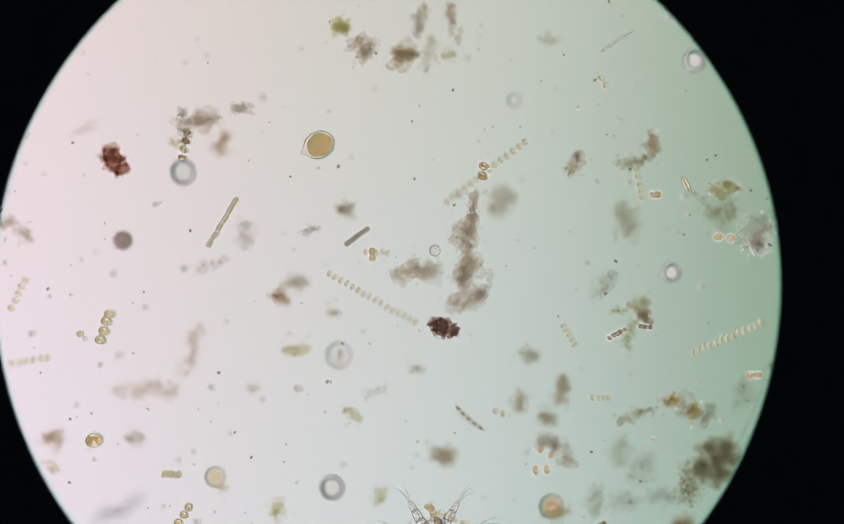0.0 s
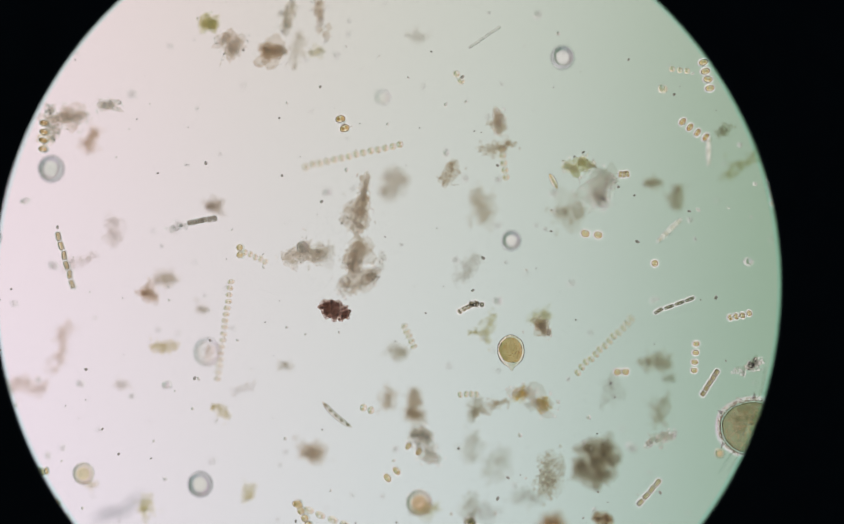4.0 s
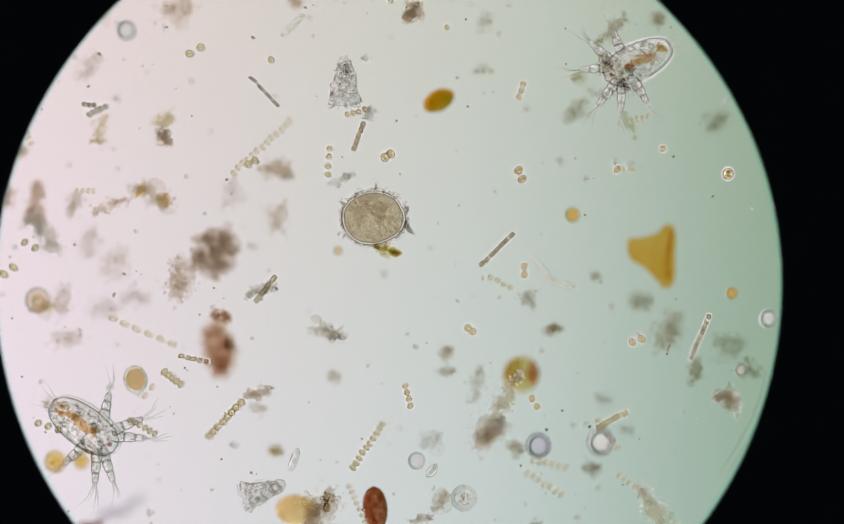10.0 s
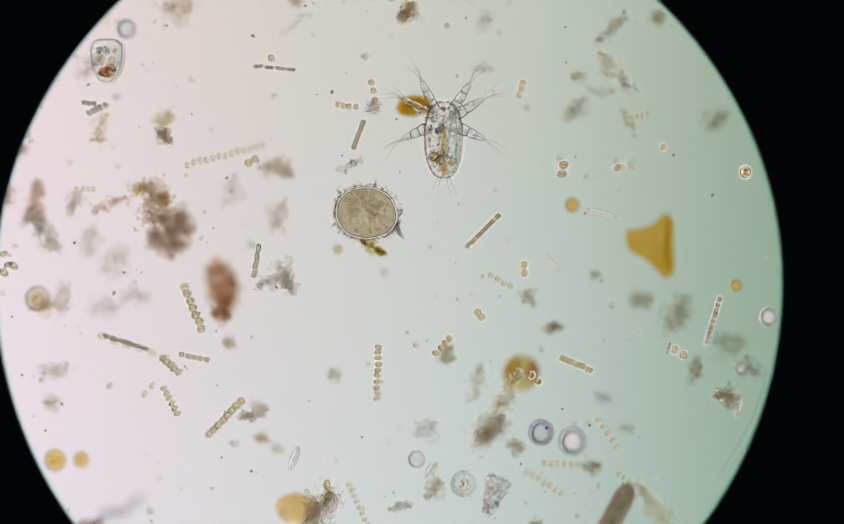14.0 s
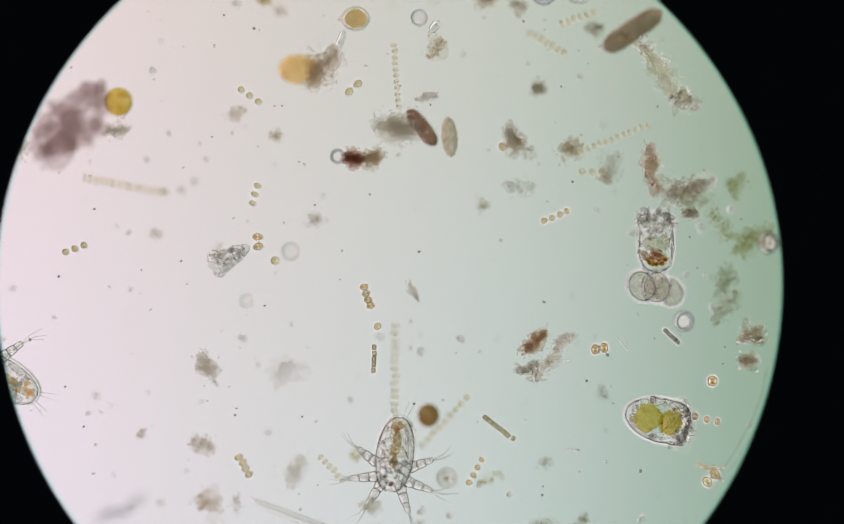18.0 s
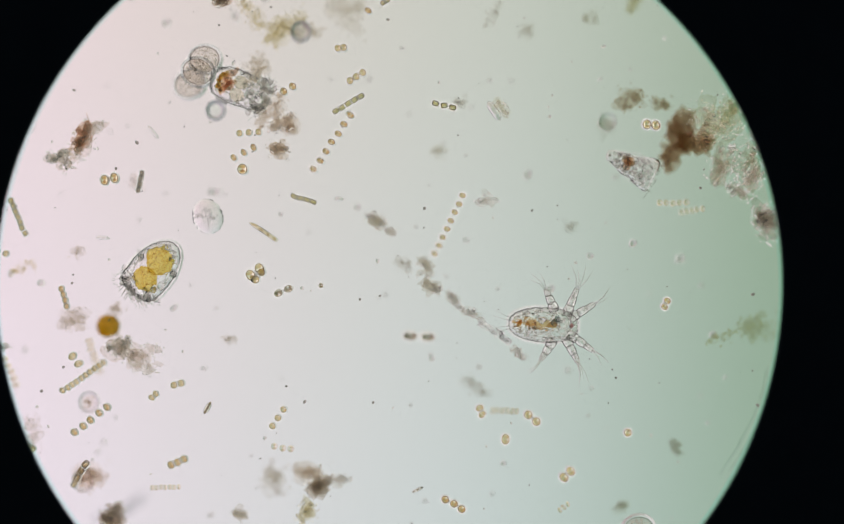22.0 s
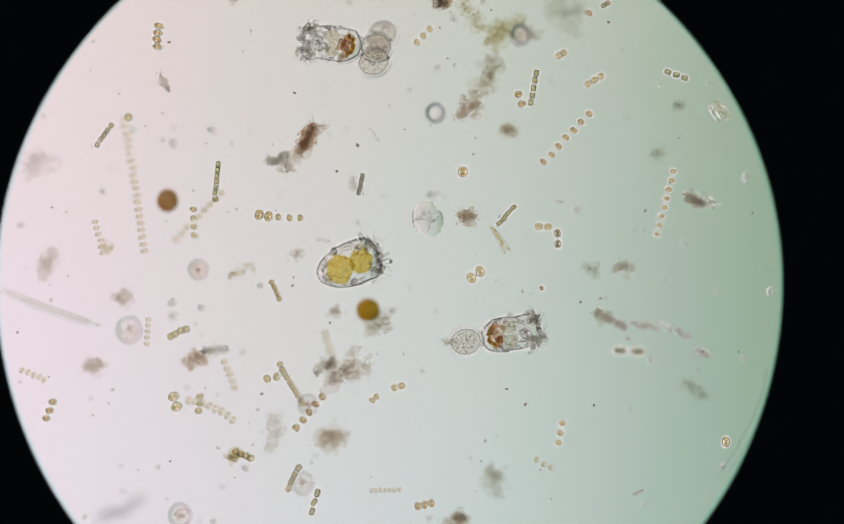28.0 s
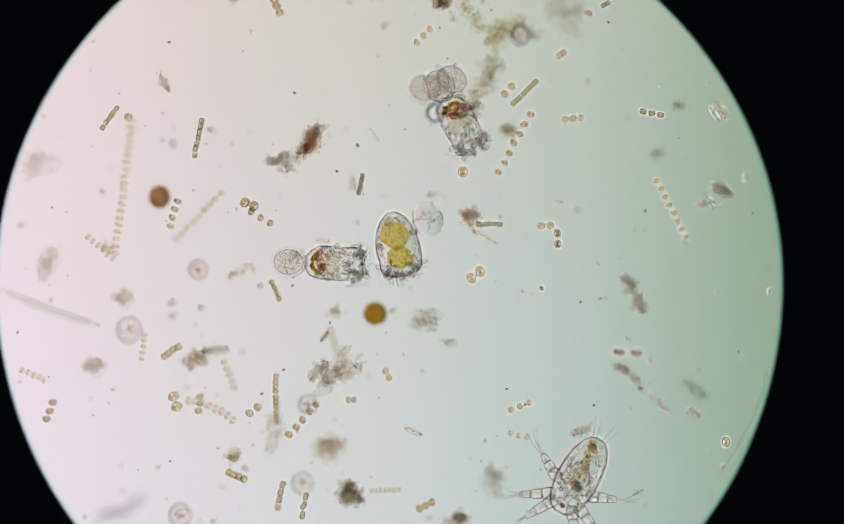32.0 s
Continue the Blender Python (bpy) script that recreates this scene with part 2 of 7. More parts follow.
eyepiece = thing("eyepiece", 0, 0, 0, "black round field stop ring of a microscope eyepiece", "eyepiece")
part("field_stop", annulus(RING[2], 1150, 0, 14, wave=0.8).mesh("field_stop", solid("black_anodised", (0.035, 0.04, 0.045), 0.9), False), eyepiece)
# tinted tube painting the bluish lens fringe along the stop
g = Geo(1)
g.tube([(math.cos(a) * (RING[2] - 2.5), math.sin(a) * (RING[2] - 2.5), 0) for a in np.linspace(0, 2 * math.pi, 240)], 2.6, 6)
part("bright_edge", g.mesh("bright_edge", tissue("fringe_tint", (0.86, 0.99, 0.98), 0.0, 1.0, 60, 0.05)), eyepiece, "thin bluish lens fringe tinted along the stop")
g = Geo(2)
g.tube([(697, -150, -4), (690, -190, -4), (672, -240, -4), (640, -300, -4), (610, -345, -4)], [1.2, 1.6, 1.6, 1.4, 1.0], 5)
g.tube([(690, -235, -4), (660, -290, -4), (628, -340, -4)], [1.0, 1.3, 0.8], 5)
part("fibre", g.mesh("fibre", tissue("lint", (0.93, 0.95, 0.93), 0.05, 1.0)), eyepiece, "fine pale lint fibre at the edge")
g = Geo(3)
for k in range(9):
    g.blob((-548 + 9 * k, -440 + 4 * k + 6 * math.sin(k), -230), (20, 13, 5), 2, 0.2, 0.4)
part("dust_smear", g.mesh("dust_smear", tissue("smear", (0.955, 0.957, 0.958), 0.0, 1.0, 30, 0.1)), eyepiece, "grey out of focus smear of dust")

illuminator = thing("illuminator", 0, 0, 0, "round lit illuminator glass below the slide", "lamp")
g = Geo(4)
vs = [(0, 0, 0)] + [(LAMP_RADIUS * math.cos(2 * math.pi * k / 96), LAMP_RADIUS * math.sin(2 * math.pi * k / 96), 0) for k in range(96)]
g.add(vs, [(0, 1 + k, 1 + (k + 1) % 96) for k in range(96)])
part("diffuser", g.mesh("diffuser", lamp_glass(), False), illuminator, "glowing frosted diffuser glass", local(0, 0, 0, -5))
part("mount", annulus(LAMP_RADIUS + 1, LAMP_RADIUS + 160, -60, 20, 96).mesh("mount", solid("black_paint", (0.02, 0.02, 0.022), 0.5), False), illuminator, "black metal mount")


# ---- kinds of things ----
SWIMMERS = []
PADDLES = []


def outside(t, x, y):
    """How far a stage place lies outside the field of view at t."""
    cx, cy = view(t, RING[0], RING[1])
    return math.hypot(x - cx, y - cy) - RING[2]


# quiet corners of the drop over which the lens never comes
CORNERS = [(-250 + 130 * k, 1420 + 160 * j) for k in range(8) for j in range(7)] + [(2680 + 130 * k, -200 + 150 * j) for k in range(6) for j in range(6)] + [(150 + 200 * k, -420) for k in range(12)]
WAITING = []


def corner_for(t0, t1, x, y):
    """A free corner from which the way to (x, y) between t0 and t1 stays out of view."""
    best = None
    for c in CORNERS:
        if c in WAITING:
            continue
        clear = min(outside(t0 + (t1 - t0) * f, c[0] + (x - c[0]) * f, c[1] + (y - c[1]) * f) for f in np.linspace(0, 1, 9))
        clear = min(clear, 60) - 0.01 * math.hypot(c[0] - x, c[1] - y)
        if best is None or clear > best[0]:
            best = (clear, c)
    WAITING.append(best[1])
    return best[1]


def path_rows(rows, z, roams=False):
    """Rows of walk() from rows of seconds, place in the field of view and heading (degrees, 0 away from the viewer, turning left)."""
    out = []
    if roams:
        seen = [k for k, (t, x, y, a) in enumerate(rows) if outside(t, *view(t, x, y)) <= 60 and -95 < y < 1055]
        a, b = seen[0], seen[-1]
        rows = [((max(t, rows[a][0] - 0.6) if k == a - 1 else min(t, rows[b][0] + 0.6) if k == b + 1 else t), x, y, h) for k, (t, x, y, h) in enumerate(rows)]
    pts = [(t, *view(t, x, y, z), a) for t, x, y, a in rows]
    if roams:
        far = [outside(*p[:3]) > 60 or not -95 < q[2] < 1055 for p, q in zip(pts, rows)]
        a, b = far.index(False), len(far) - 1 - far[::-1].index(False)
        pts = pts[max(a - 1, 0):b + 2]
        p = pts[0]
        if a > 0 and p[0] > 0.3:
            c = corner_for(p[0] - 0.3, p[0], p[1], p[2])
            pts = [(0.0, *c, p[3]), (p[0] - 0.3, *c, p[3])] + pts
        p = pts[-1]
        if b < len(far) - 1 and p[0] < 31.5:
            c = corner_for(p[0] + 0.3, p[0], p[1], p[2])
            pts = pts + [(p[0] + 0.3, *c, p[3]), (32.0, *c, p[3])]
    if pts[0][0] > 0:
        pts.insert(0, (0.0, *pts[0][1:]))
    if pts[-1][0] < 32:
        pts.append((32.0, *pts[-1][1:]))
    last = None
    for p in pts:
        if last:
            n = max(1, math.ceil(abs(p[3] - last[3]) / 75))
            for k in range(1, n):
                q = [u + (v - u) * k / n for u, v in zip(last, p)]
                out.append((q[0], Matrix.Translation(at(q[1], q[2], z)) @ pose(0, 0, 0, 0, 0, q[3])))
        out.append((p[0], Matrix.Translation(at(p[1], p[2], z)) @ pose(0, 0, 0, 0, 0, p[3])))
        last = p
    return out


def swims(ob, z, *rows):
    made = path_rows(rows, z, ob.get("category") == "plankton animal" or ob.name.startswith("rust_capsule"))
    ob.matrix_basis = made[0][1]
    SWIMMERS.append((ob, made))
    return ob


def drifts(ob, *rows):
    """Moves a placed thing, as if adrift, to fit the view, also out of sight. rows: (seconds,) where it still rests at
    its first place, or seconds, place in the field of view and, where they differ, the time of that view."""
    m = ob.matrix_basis.copy()
    z = m.translation.z / U
    keys = []
    for t, *q in rows:
        x, y = view(q[2] if len(q) > 2 else t, q[0], q[1], z) if q else (784 + m.translation.x / U, 487 - m.translation.y / U)
        keys.append((t, Matrix.Translation(at(x, y, z)) @ m.to_quaternion().to_matrix().to_4x4()))
    SWIMMERS.append((ob, [(0.0, keys[0][1])] * (keys[0][0] > 0) + keys + [(32.0, keys[-1][1])]))
    ob.matrix_basis = keys[0][1]
    return ob


def place(ob, t, x, y, z, turn=0.0):
    ob.matrix_basis = Matrix.Translation(at(*view(t, x, y, z), z)) @ pose(0, 0, 0, 0, 0, turn)
    return ob


# what a thick piece of each kind of matter lets through
TONES = {"brown": (0.65, 0.545, 0.43), "grey": (0.72, 0.675, 0.585), "dark": (0.52, 0.455, 0.37), "gold": (0.75, 0.69, 0.49), "green": (0.65, 0.62, 0.36), "rust": (0.56, 0.38, 0.26),
         "red": (0.42, 0.24, 0.19), "pale": (0.85, 0.82, 0.78), "mauve": (0.54, 0.48, 0.47), "amber": (0.82, 0.62, 0.26)}
TONE_WORDS = {"brown": "brown", "grey": "grey-brown", "dark": "dark brown", "gold": "yellow-brown", "green": "olive green", "rust": "rusty brown", "red": "dark red",
              "pale": "pale grey", "mauve": "purplish grey", "amber": "amber"}


def debris(t, x, y, w, h, turn=0.0, z=-60, tone="grey", dense=1.0, grit=1.0, bend=0.0, label=""):
    """A flake of marine snow: a loose jelly of soft lumps with grit, threads and crumbs in it."""
    ob = place(thing("debris_clump", 0, 0, 0, label or TONE_WORDS[tone] + (" loose flake of fine debris in the water" if h > 0.45 * w else " ragged strip of fine debris in the water"),
                     "debris", "drifting flakes of debris"), t, x, y, z, turn)
    seed = int(x * 7 + y * 13 + t * 101) % 99991
    r = np.random.default_rng(seed)
    sharp = z > -32
    big = w * h > 2600 and not sharp
    thin = 0.45 if h < 23 else 0.6 if w * h > 2600 else 1.0
    light = tuple(c ** ((0.14 if sharp else 0.075) * thin) for c in TONES[tone])
    deep = tuple(c ** (0.05 if sharp else 0.13 if big else 0.20) for c in TONES[tone])
    tag = tone + ("" if sharp else "_soft") + ("_thin" if h < 23 else "_big" if w * h > 2600 else "")
    g = Geo(seed)
    n = int(8 + 6 * dense)
    base = 0.30 * min(w, h)
    lumps = []
    for k in range(n):
        u = -1 + 2 * (k + r.uniform(0, 1)) / n
        v = r.normal(0, 0.38) * (1 - 0.45 * u * u)
        s = base * r.uniform(0.35, 1.0) * (1.1 - 0.5 * abs(u)) + 1.5
        c = (u * (w / 2 - s * 0.7), v * h / 2 + bend * (u * u - 0.4) * w, r.uniform(-0.2, 0.2) * h - (14 if sharp else 0))
        lumps.append((c, s))
        g.blob(c, (s * r.uniform(0.9, 2.0), s * r.uniform(0.6, 1.2), s * 0.5), 3, 0.42, r.normal(0, 0.7))
    tagged(part("jelly", g.mesh("jelly", tissue("jelly_" + tag, light, 0.0, 1.0, 8, 0.2 if sharp else 0.12, 0, 2.4, 0.5)), ob), kind="stuff")
    g = Geo(seed + 1)
    m = min(int((16 + w * h / (21 if sharp else 34)) * grit), 480 if sharp else 200)
    patches = [lumps[q] for q in r.permutation(len(lumps))[:max(4, 2 * len(lumps) // 3)]] if sharp else lumps
    for k in range(m):
        c, s = patches[r.integers(len(patches))]
        e, a = s * min(1.7 if sharp else 2.6, 0.35 + abs(r.normal(0, 0.85 if sharp else 0.75))), r.uniform(0, 6.28)
        q = (0.7 + abs(r.normal(0, 0.6))) * (1.45 if sharp else 2.0)
        g.blob((c[0] + 1.35 * e * math.cos(a), c[1] + 1.15 * e * math.sin(a), c[2] + (14 if sharp else 0) + r.normal(0, 0.3) * s), (q * r.uniform(0.8, 1.6), q * r.uniform(0.7, 1.0), q * 0.8), 1, 0.2, r.uniform(0, 3))
    tagged(part("grit", g.mesh("grit", tissue("grit_" + tag, deep, 0.0, 1.165 if sharp else 1.0, 5, 0.15)), ob, "grains of grit"), kind="stuff")
    if sharp and w > 30:
        g = Geo(seed + 3)
        for k in range(int(3 + w * h / 260 * grit)):
            c, s = lumps[r.integers(len(lumps))]
            a, l = r.uniform(0, 6.28), r.uniform(2.0, 5.0)
            x, y = c[0] + r.normal(0, 1.1) * s, c[1] + r.normal(0, 0.9) * s
            g.tube([(x - l * math.cos(a), y - l * math.sin(a), c[2] + 14), (x, y, c[2] + 15), (x + l * math.cos(a), y + l * math.sin(a), c[2] + 14)], [l * 0.16, l * r.uniform(0.25, 0.5), l * 0.12], 5, 0.6)
        tagged(part("shards", g.mesh("shards", tissue("shard_" + tone, tuple(c ** 0.12 for c in TONES[tone]), 0.0, 1.06, 6, 0.4)), ob, "clear broken shards"), kind="stuff")
    if dense >= 1.2 and w > 50:
        g = Geo(seed + 2)
        for k in range(int(3 + w / 40)):
            c, s = lumps[r.integers(len(lumps))]
            p, a = np.array(c), r.uniform(0, 6.28)
            pts = [p]
            for q in range(5):
                a += r.normal(0, 0.5)
                p = p + np.array((math.cos(a), math.sin(a), r.normal(0, 0.2))) * r.uniform(2.5, 6)
                pts.append(p)
            g.tube(pts, r.uniform(0.4, 0.8), 5)
        tagged(part("threads", g.mesh("threads", tissue("thread_" + tone, tuple(c ** 0.2 for c in TONES[tone]), 0.0, 1.03, 8, 0.3)), ob, "fine tangled threads"), kind="stuff")
    return ob


def mass(t, x, y, w, h, turn, z, tint, label, seed=1, ragged=True, rows=()):
    """A dense lump of packed matter with a soft uneven outline and loose crumbs on its rim."""
    ob = thing("packed_mass", 0, 0, 0, label, "debris", "drifting flakes of debris")
    r = np.random.default_rng(seed)
    key = "%d%d" % (int(tint[0] * 100), int(tint[2] * 100))
    g = Geo(seed)
    if not ragged:
        g.blob((0.04 * w, -0.02 * h, 0), (w * 0.45, h * 0.42, 12), 3, 0.14, 0.1)
        g.blob((-0.16 * w, 0.08 * h, 3), (w * 0.28, h * 0.38, 9), 3, 0.16, 0.3)
    for k in range(7 if ragged else 3):
        u = -0.34 + 0.68 * k / (6 if ragged else 2)
        g.blob((u * w, r.normal(0, 0.12) * h, r.uniform(-5, 5)), (w * r.uniform(0.14, 0.22), h * r.uniform(0.24, 0.40), 9), 3, 0.24, r.normal(0, 0.5))
    part("core", g.mesh("core", tissue("mass_" + key, tuple(c ** 0.17 for c in tint), 0.0, 1.0, 24, 0.12, 0, 5, 0.3)), ob)
    g = Geo(seed + 2)
    for k in range(14):
        u, v = r.uniform(-0.36, 0.36), r.uniform(-0.26, 0.26)
        g.blob((u * w, v * h, r.uniform(-6, 6)), (w * r.uniform(0.08, 0.18), h * r.uniform(0.12, 0.28), 8), 3, 0.25, r.normal(0, 0.5))
    tagged(part("lumps", g.mesh("lumps", tissue("mass_lump_" + key, tuple(c ** 0.06 for c in tint), 0.0, 1.0, 16, 0.06, 0, 5, 0.3)), ob), kind="stuff")
    g = Geo(seed + 1)
    for k in range(60):
        a = r.uniform(0, 6.28)
        s = r.uniform(0.03, 0.13) * h
        d = r.uniform(0.7, 1.25)
        g.blob((d * math.cos(a) * w * 0.44, d * math.sin(a) * h * 0.40, r.uniform(-14, 14)), (s * 1.4, s, s * 0.6), 2, 0.3, a)
    tagged(part("crumbs", g.mesh("crumbs", tissue("crumb_" + key, tuple(c ** 0.12 for c in tint), 0.0, 1.0, 9, 0.1, 0, 3, 0.5)), ob), kind="stuff")
    if rows:
        swims(ob, z, *rows)
    else:
        place(ob, t, x, y, z, turn)
    return ob


CELLS = {}
CELL_TONES = {"gold": ((0.96, 0.94, 0.875), (0.915, 0.87, 0.74)), "brown": ((0.955, 0.93, 0.86), (0.88, 0.79, 0.60)), "green": ((0.95, 0.94, 0.86), (0.895, 0.87, 0.68)),
              "pale": ((0.988, 0.98, 0.955), (0.965, 0.935, 0.86)), "dark": ((0.91, 0.90, 0.87), (0.72, 0.68, 0.60)), "clear": ((0.985, 0.985, 0.98), (0.97, 0.965, 0.95))}


def cell_meshes(kind, w, l, tone):
    key = (kind, round(w), round(l), tone)
    if key in CELLS:
        return CELLS[key]
    wall, sap = CELL_TONES[tone]
    g, i = Geo(3), Geo(4)
    w, l = w * (0.50 if kind == "oval" else 0.42), l * (0.48 if kind == "oval" else 0.45)
    rim = Geo(5)
    q = min(0.10 * min(w, l) + 0.4, 1.05)
    if kind == "oval":
        g.blob((0, 0, 0), (l, w, 0.8 * min(w, l)), 3)
        ring = [(l * 0.93 * math.cos(a), w * 0.93 * math.sin(a), 0) for a in np.linspace(0, 2 * math.pi, 21)]
    else:
        e = 0.16 if kind == "box" else 0.3
        prof = [(-l, w * 0.55), (-l * (1 - e), w * 0.92), (-l * 0.5, w), (l * 0.5, w), (l * (1 - e), w * 0.92), (l, w * 0.55)]
        g.loft([(y, q0, q0 * 0.9) for y, q0 in prof], 18)
        g.v = [np.c_[v[:, 1], -v[:, 0], v[:, 2]] for v in g.v]
        ring = [(0.95 * y, 0.95 * q0, 0) for y, q0 in prof] + [(0.95 * y, -0.95 * q0, 0) for y, q0 in prof[::-1]]
        ring.append(ring[0])
    # tinted ring painting the dark refracted edge of the cell
    rim.tube(ring, q * 1.15, 5)
    # prism ring added for the bright halo round the cell
    if tone not in ("pale", "clear"):
        g.skirt([(x * 1.06, y * 1.06) for x, y, _ in ring[:-1]], 1.7 + 0.15 * min(w, l), -7)
    for s in (-1, 1):
        if l >= w:
            i.blob((s * l * 0.42, 0, 0), (l * 0.32, w * 0.62, 0.4 * min(w, l)), 2, 0.22)
        else:
            i.blob((0, s * w * 0.42, 0), (l * 0.62, w * 0.32, 0.4 * min(w, l)), 2, 0.22)
    i.blob((l * 0.05, w * 0.28, 0), (l * 0.34, w * 0.3, 0.3 * min(w, l)), 2, 0.25)
    a = g.mesh("cell", tissue("wall_" + tone, wall, 0.0, 1.0 + {"pale": 0.05, "clear": 0.08}.get(tone, 0.12), 6, 0.2), True, 0.885)
    b = i.mesh("chloroplast", tissue("chloroplast_" + tone, sap, 0.0, 1.03, 5, 0.4, 0, 2.4, 0.4))
    c = rim.mesh("cell_wall", tissue("rim_" + tone, RIM_TONES[tone], 0.0, 1.0, 4, 0.25))
    CELLS[key] = (a, b, c)
    return CELLS[key]


RIM_TONES = {"gold": (0.70, 0.63, 0.48), "brown": (0.64, 0.55, 0.43), "green": (0.71, 0.67, 0.49), "pale": (0.94, 0.915, 0.875), "dark": (0.76, 0.73, 0.67), "clear": (0.84, 0.84, 0.82)}
CHAIN_WORDS = {"gold": "golden-brown", "brown": "brown", "green": "yellow-green", "pale": "pale straw-coloured", "dark": "dark grey", "clear": "colourless"}


def chain(n, w, rows, l=None, kind="oval", tone="gold", z=0.0, bend=0.0, label="", inner=True):
    """A chain of n diatom cells, w across. rows: seconds and the middles of its first and last cell, once if it rests, at several times if it drifts."""
    t, x0, y0, x1, y1 = rows[0]
    span = math.hypot(x1 - x0, y1 - y0)
    pitch = span / max(n - 1, 1)
    l = l or (w if n == 1 else pitch * (0.8 if n < 4 else 0.88 if kind == "oval" else 0.94))
    if n == 1:
        name, text = "algal_cell", "single %s algal cell adrift" % CHAIN_WORDS[tone]
    elif n == 2:
        name, text = "algal_cell_pair", "pair of %s algal cells side by side" % CHAIN_WORDS[tone]
    else:
        form = {"oval": "bead-like cells", "box": "box-shaped cells end to end", "barrel": "barrel-shaped cells"}[kind]
        name, text = "diatom_chain", "%s diatom chain of %d %s" % (CHAIN_WORDS[tone], n, form)
    ob = thing(name, 0, 0, 0, label or text, "algae" if n < 3 else "diatom chain", "drifting single and paired algae" if n < 3 else "drifting diatom chains")
    a, b, rim = cell_meshes(kind, w, l, tone)
    r = np.random.default_rng(int(x0 * 3 + y0 * 7 + t * 31))
    tilt = r.choice((-1, 1)) * min(r.uniform(0.10, 0.42) * span, 34) if n > 3 else r.uniform(-0.16, 0.16) * span
    sink = r.uniform(0.1, 0.8) * abs(tilt)
    for k in range(n):
        u = k / (n - 1) * 2 - 1 if n > 1 else 0
        y = bend * (1 - u * u) * span
        slope = math.degrees(math.atan2(-4 * bend * u, 1)) if n > 1 else 0
        c = part("cell", a, ob, "", local(u * span / 2 + r.normal(0, 0.03) * w, y + r.normal(0, 0.05) * w, u * tilt + r.normal(0, 0.35) * w - sink, slope + r.normal(0, 8)))
        if inner:
            part("chloroplast", b, c, "", pose(0, 0, 0, r.uniform(-20, 20), 0, 180 * int(r.integers(2))))
        part("cell_wall", rim, c)
    made = []
    last = None
    for t, x0, y0, x1, y1 in rows:
        ang = math.degrees(math.atan2(-(y1 - y0), x1 - x0))
        if last is not None:
            ang += 360 * round((last - ang) / 360)
        last = ang
        made.append((t, (x0 + x1) / 2, (y0 + y1) / 2, ang))
    if len(made) == 1:
        place(ob, made[0][0], made[0][1], made[0][2], z, made[0][3])
    else:
        swims(ob, z, *made)
    return ob


def one(x, y, t, w=11, l=None, turn=0, tone="gold", z=0.0):
    """A single cell at rest, its length along turn."""
    a = radians(turn)
    return chain(1, w, ((t, x, y, x + math.cos(a) * 1e-3, y - math.sin(a) * 1e-3),), l=l or w, tone=tone, z=z)


def droplet(t, x, y, r, z=-70, label="bright clear oil droplet in the water", tint=(0.97, 0.97, 0.96), ior=1.22):
    ob = place(thing("oil_droplet", 0, 0, 0, label, "droplet", "oil droplets in the water"), t, x, y, z)
    g = Geo(int(x + y))
    g.blob((0, 0, 0), (r, r * 1.04, r * 0.8), 3, 0.03)
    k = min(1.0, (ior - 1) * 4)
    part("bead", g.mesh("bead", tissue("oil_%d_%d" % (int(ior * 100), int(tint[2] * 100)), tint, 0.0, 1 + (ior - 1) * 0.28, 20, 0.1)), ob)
    # tinted ring painting the shade of the drop's refracting edge
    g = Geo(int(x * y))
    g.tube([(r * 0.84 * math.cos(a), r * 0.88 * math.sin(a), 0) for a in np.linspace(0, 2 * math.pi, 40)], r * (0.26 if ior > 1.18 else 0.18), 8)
    # the larger pale drops stand for wrinkled shells and grainy cells
    if ior < 1.09 and r > 18:
        h = Geo(int(x * 3 + y))
        rr = np.random.default_rng(int(x + 9 * y))
        for q in range(46):
            a, d = rr.uniform(0, 6.28), abs(rr.normal(0, 0.34))
            h.blob((d * r * math.cos(a), d * r * math.sin(a), rr.uniform(0, 5)), (rr.uniform(1, 3), rr.uniform(1, 2.2), 1.2), 1, 0.3, a)
        for q in range(5):
            a, d = rr.uniform(0, 6.28), rr.uniform(0.3, 0.8) * r
            h.tube([(d * math.cos(a + u), d * math.sin(a + u) * (1 - 0.3 * u), 3) for u in np.linspace(0, rr.uniform(0.8, 2), 8)], 0.9, 4)
        part("contents", h.mesh("contents", tissue("droplet_grain", (0.94, 0.905, 0.87), 0.0, 1.02, 5, 0.3)), ob, "faint grains and folds")
    part("rim", g.mesh("rim", tissue("oil_rim_%d" % int(ior * 100), (1 - 0.27 * k, 1 - 0.265 * k, 1 - 0.25 * k), 0.0, 1.0, 20, 0.15)), ob, "painted shade rim")
    # steep cone added inside, bending brighter lamp light into the drop's centre
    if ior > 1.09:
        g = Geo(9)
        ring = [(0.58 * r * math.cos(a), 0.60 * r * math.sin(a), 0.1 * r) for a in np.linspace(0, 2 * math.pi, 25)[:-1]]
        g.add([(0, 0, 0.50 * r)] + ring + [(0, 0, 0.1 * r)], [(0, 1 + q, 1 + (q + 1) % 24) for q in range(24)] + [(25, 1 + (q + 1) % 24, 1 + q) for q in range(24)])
        part("bright_core", g.mesh("bright_core", tissue("oil_core_%d" % int(tint[2] * 100), tuple(0.85 * c for c in tint), 0.0, 1.5, 20, 0.05), False), ob, "cone added to brighten the centre")
    return ob


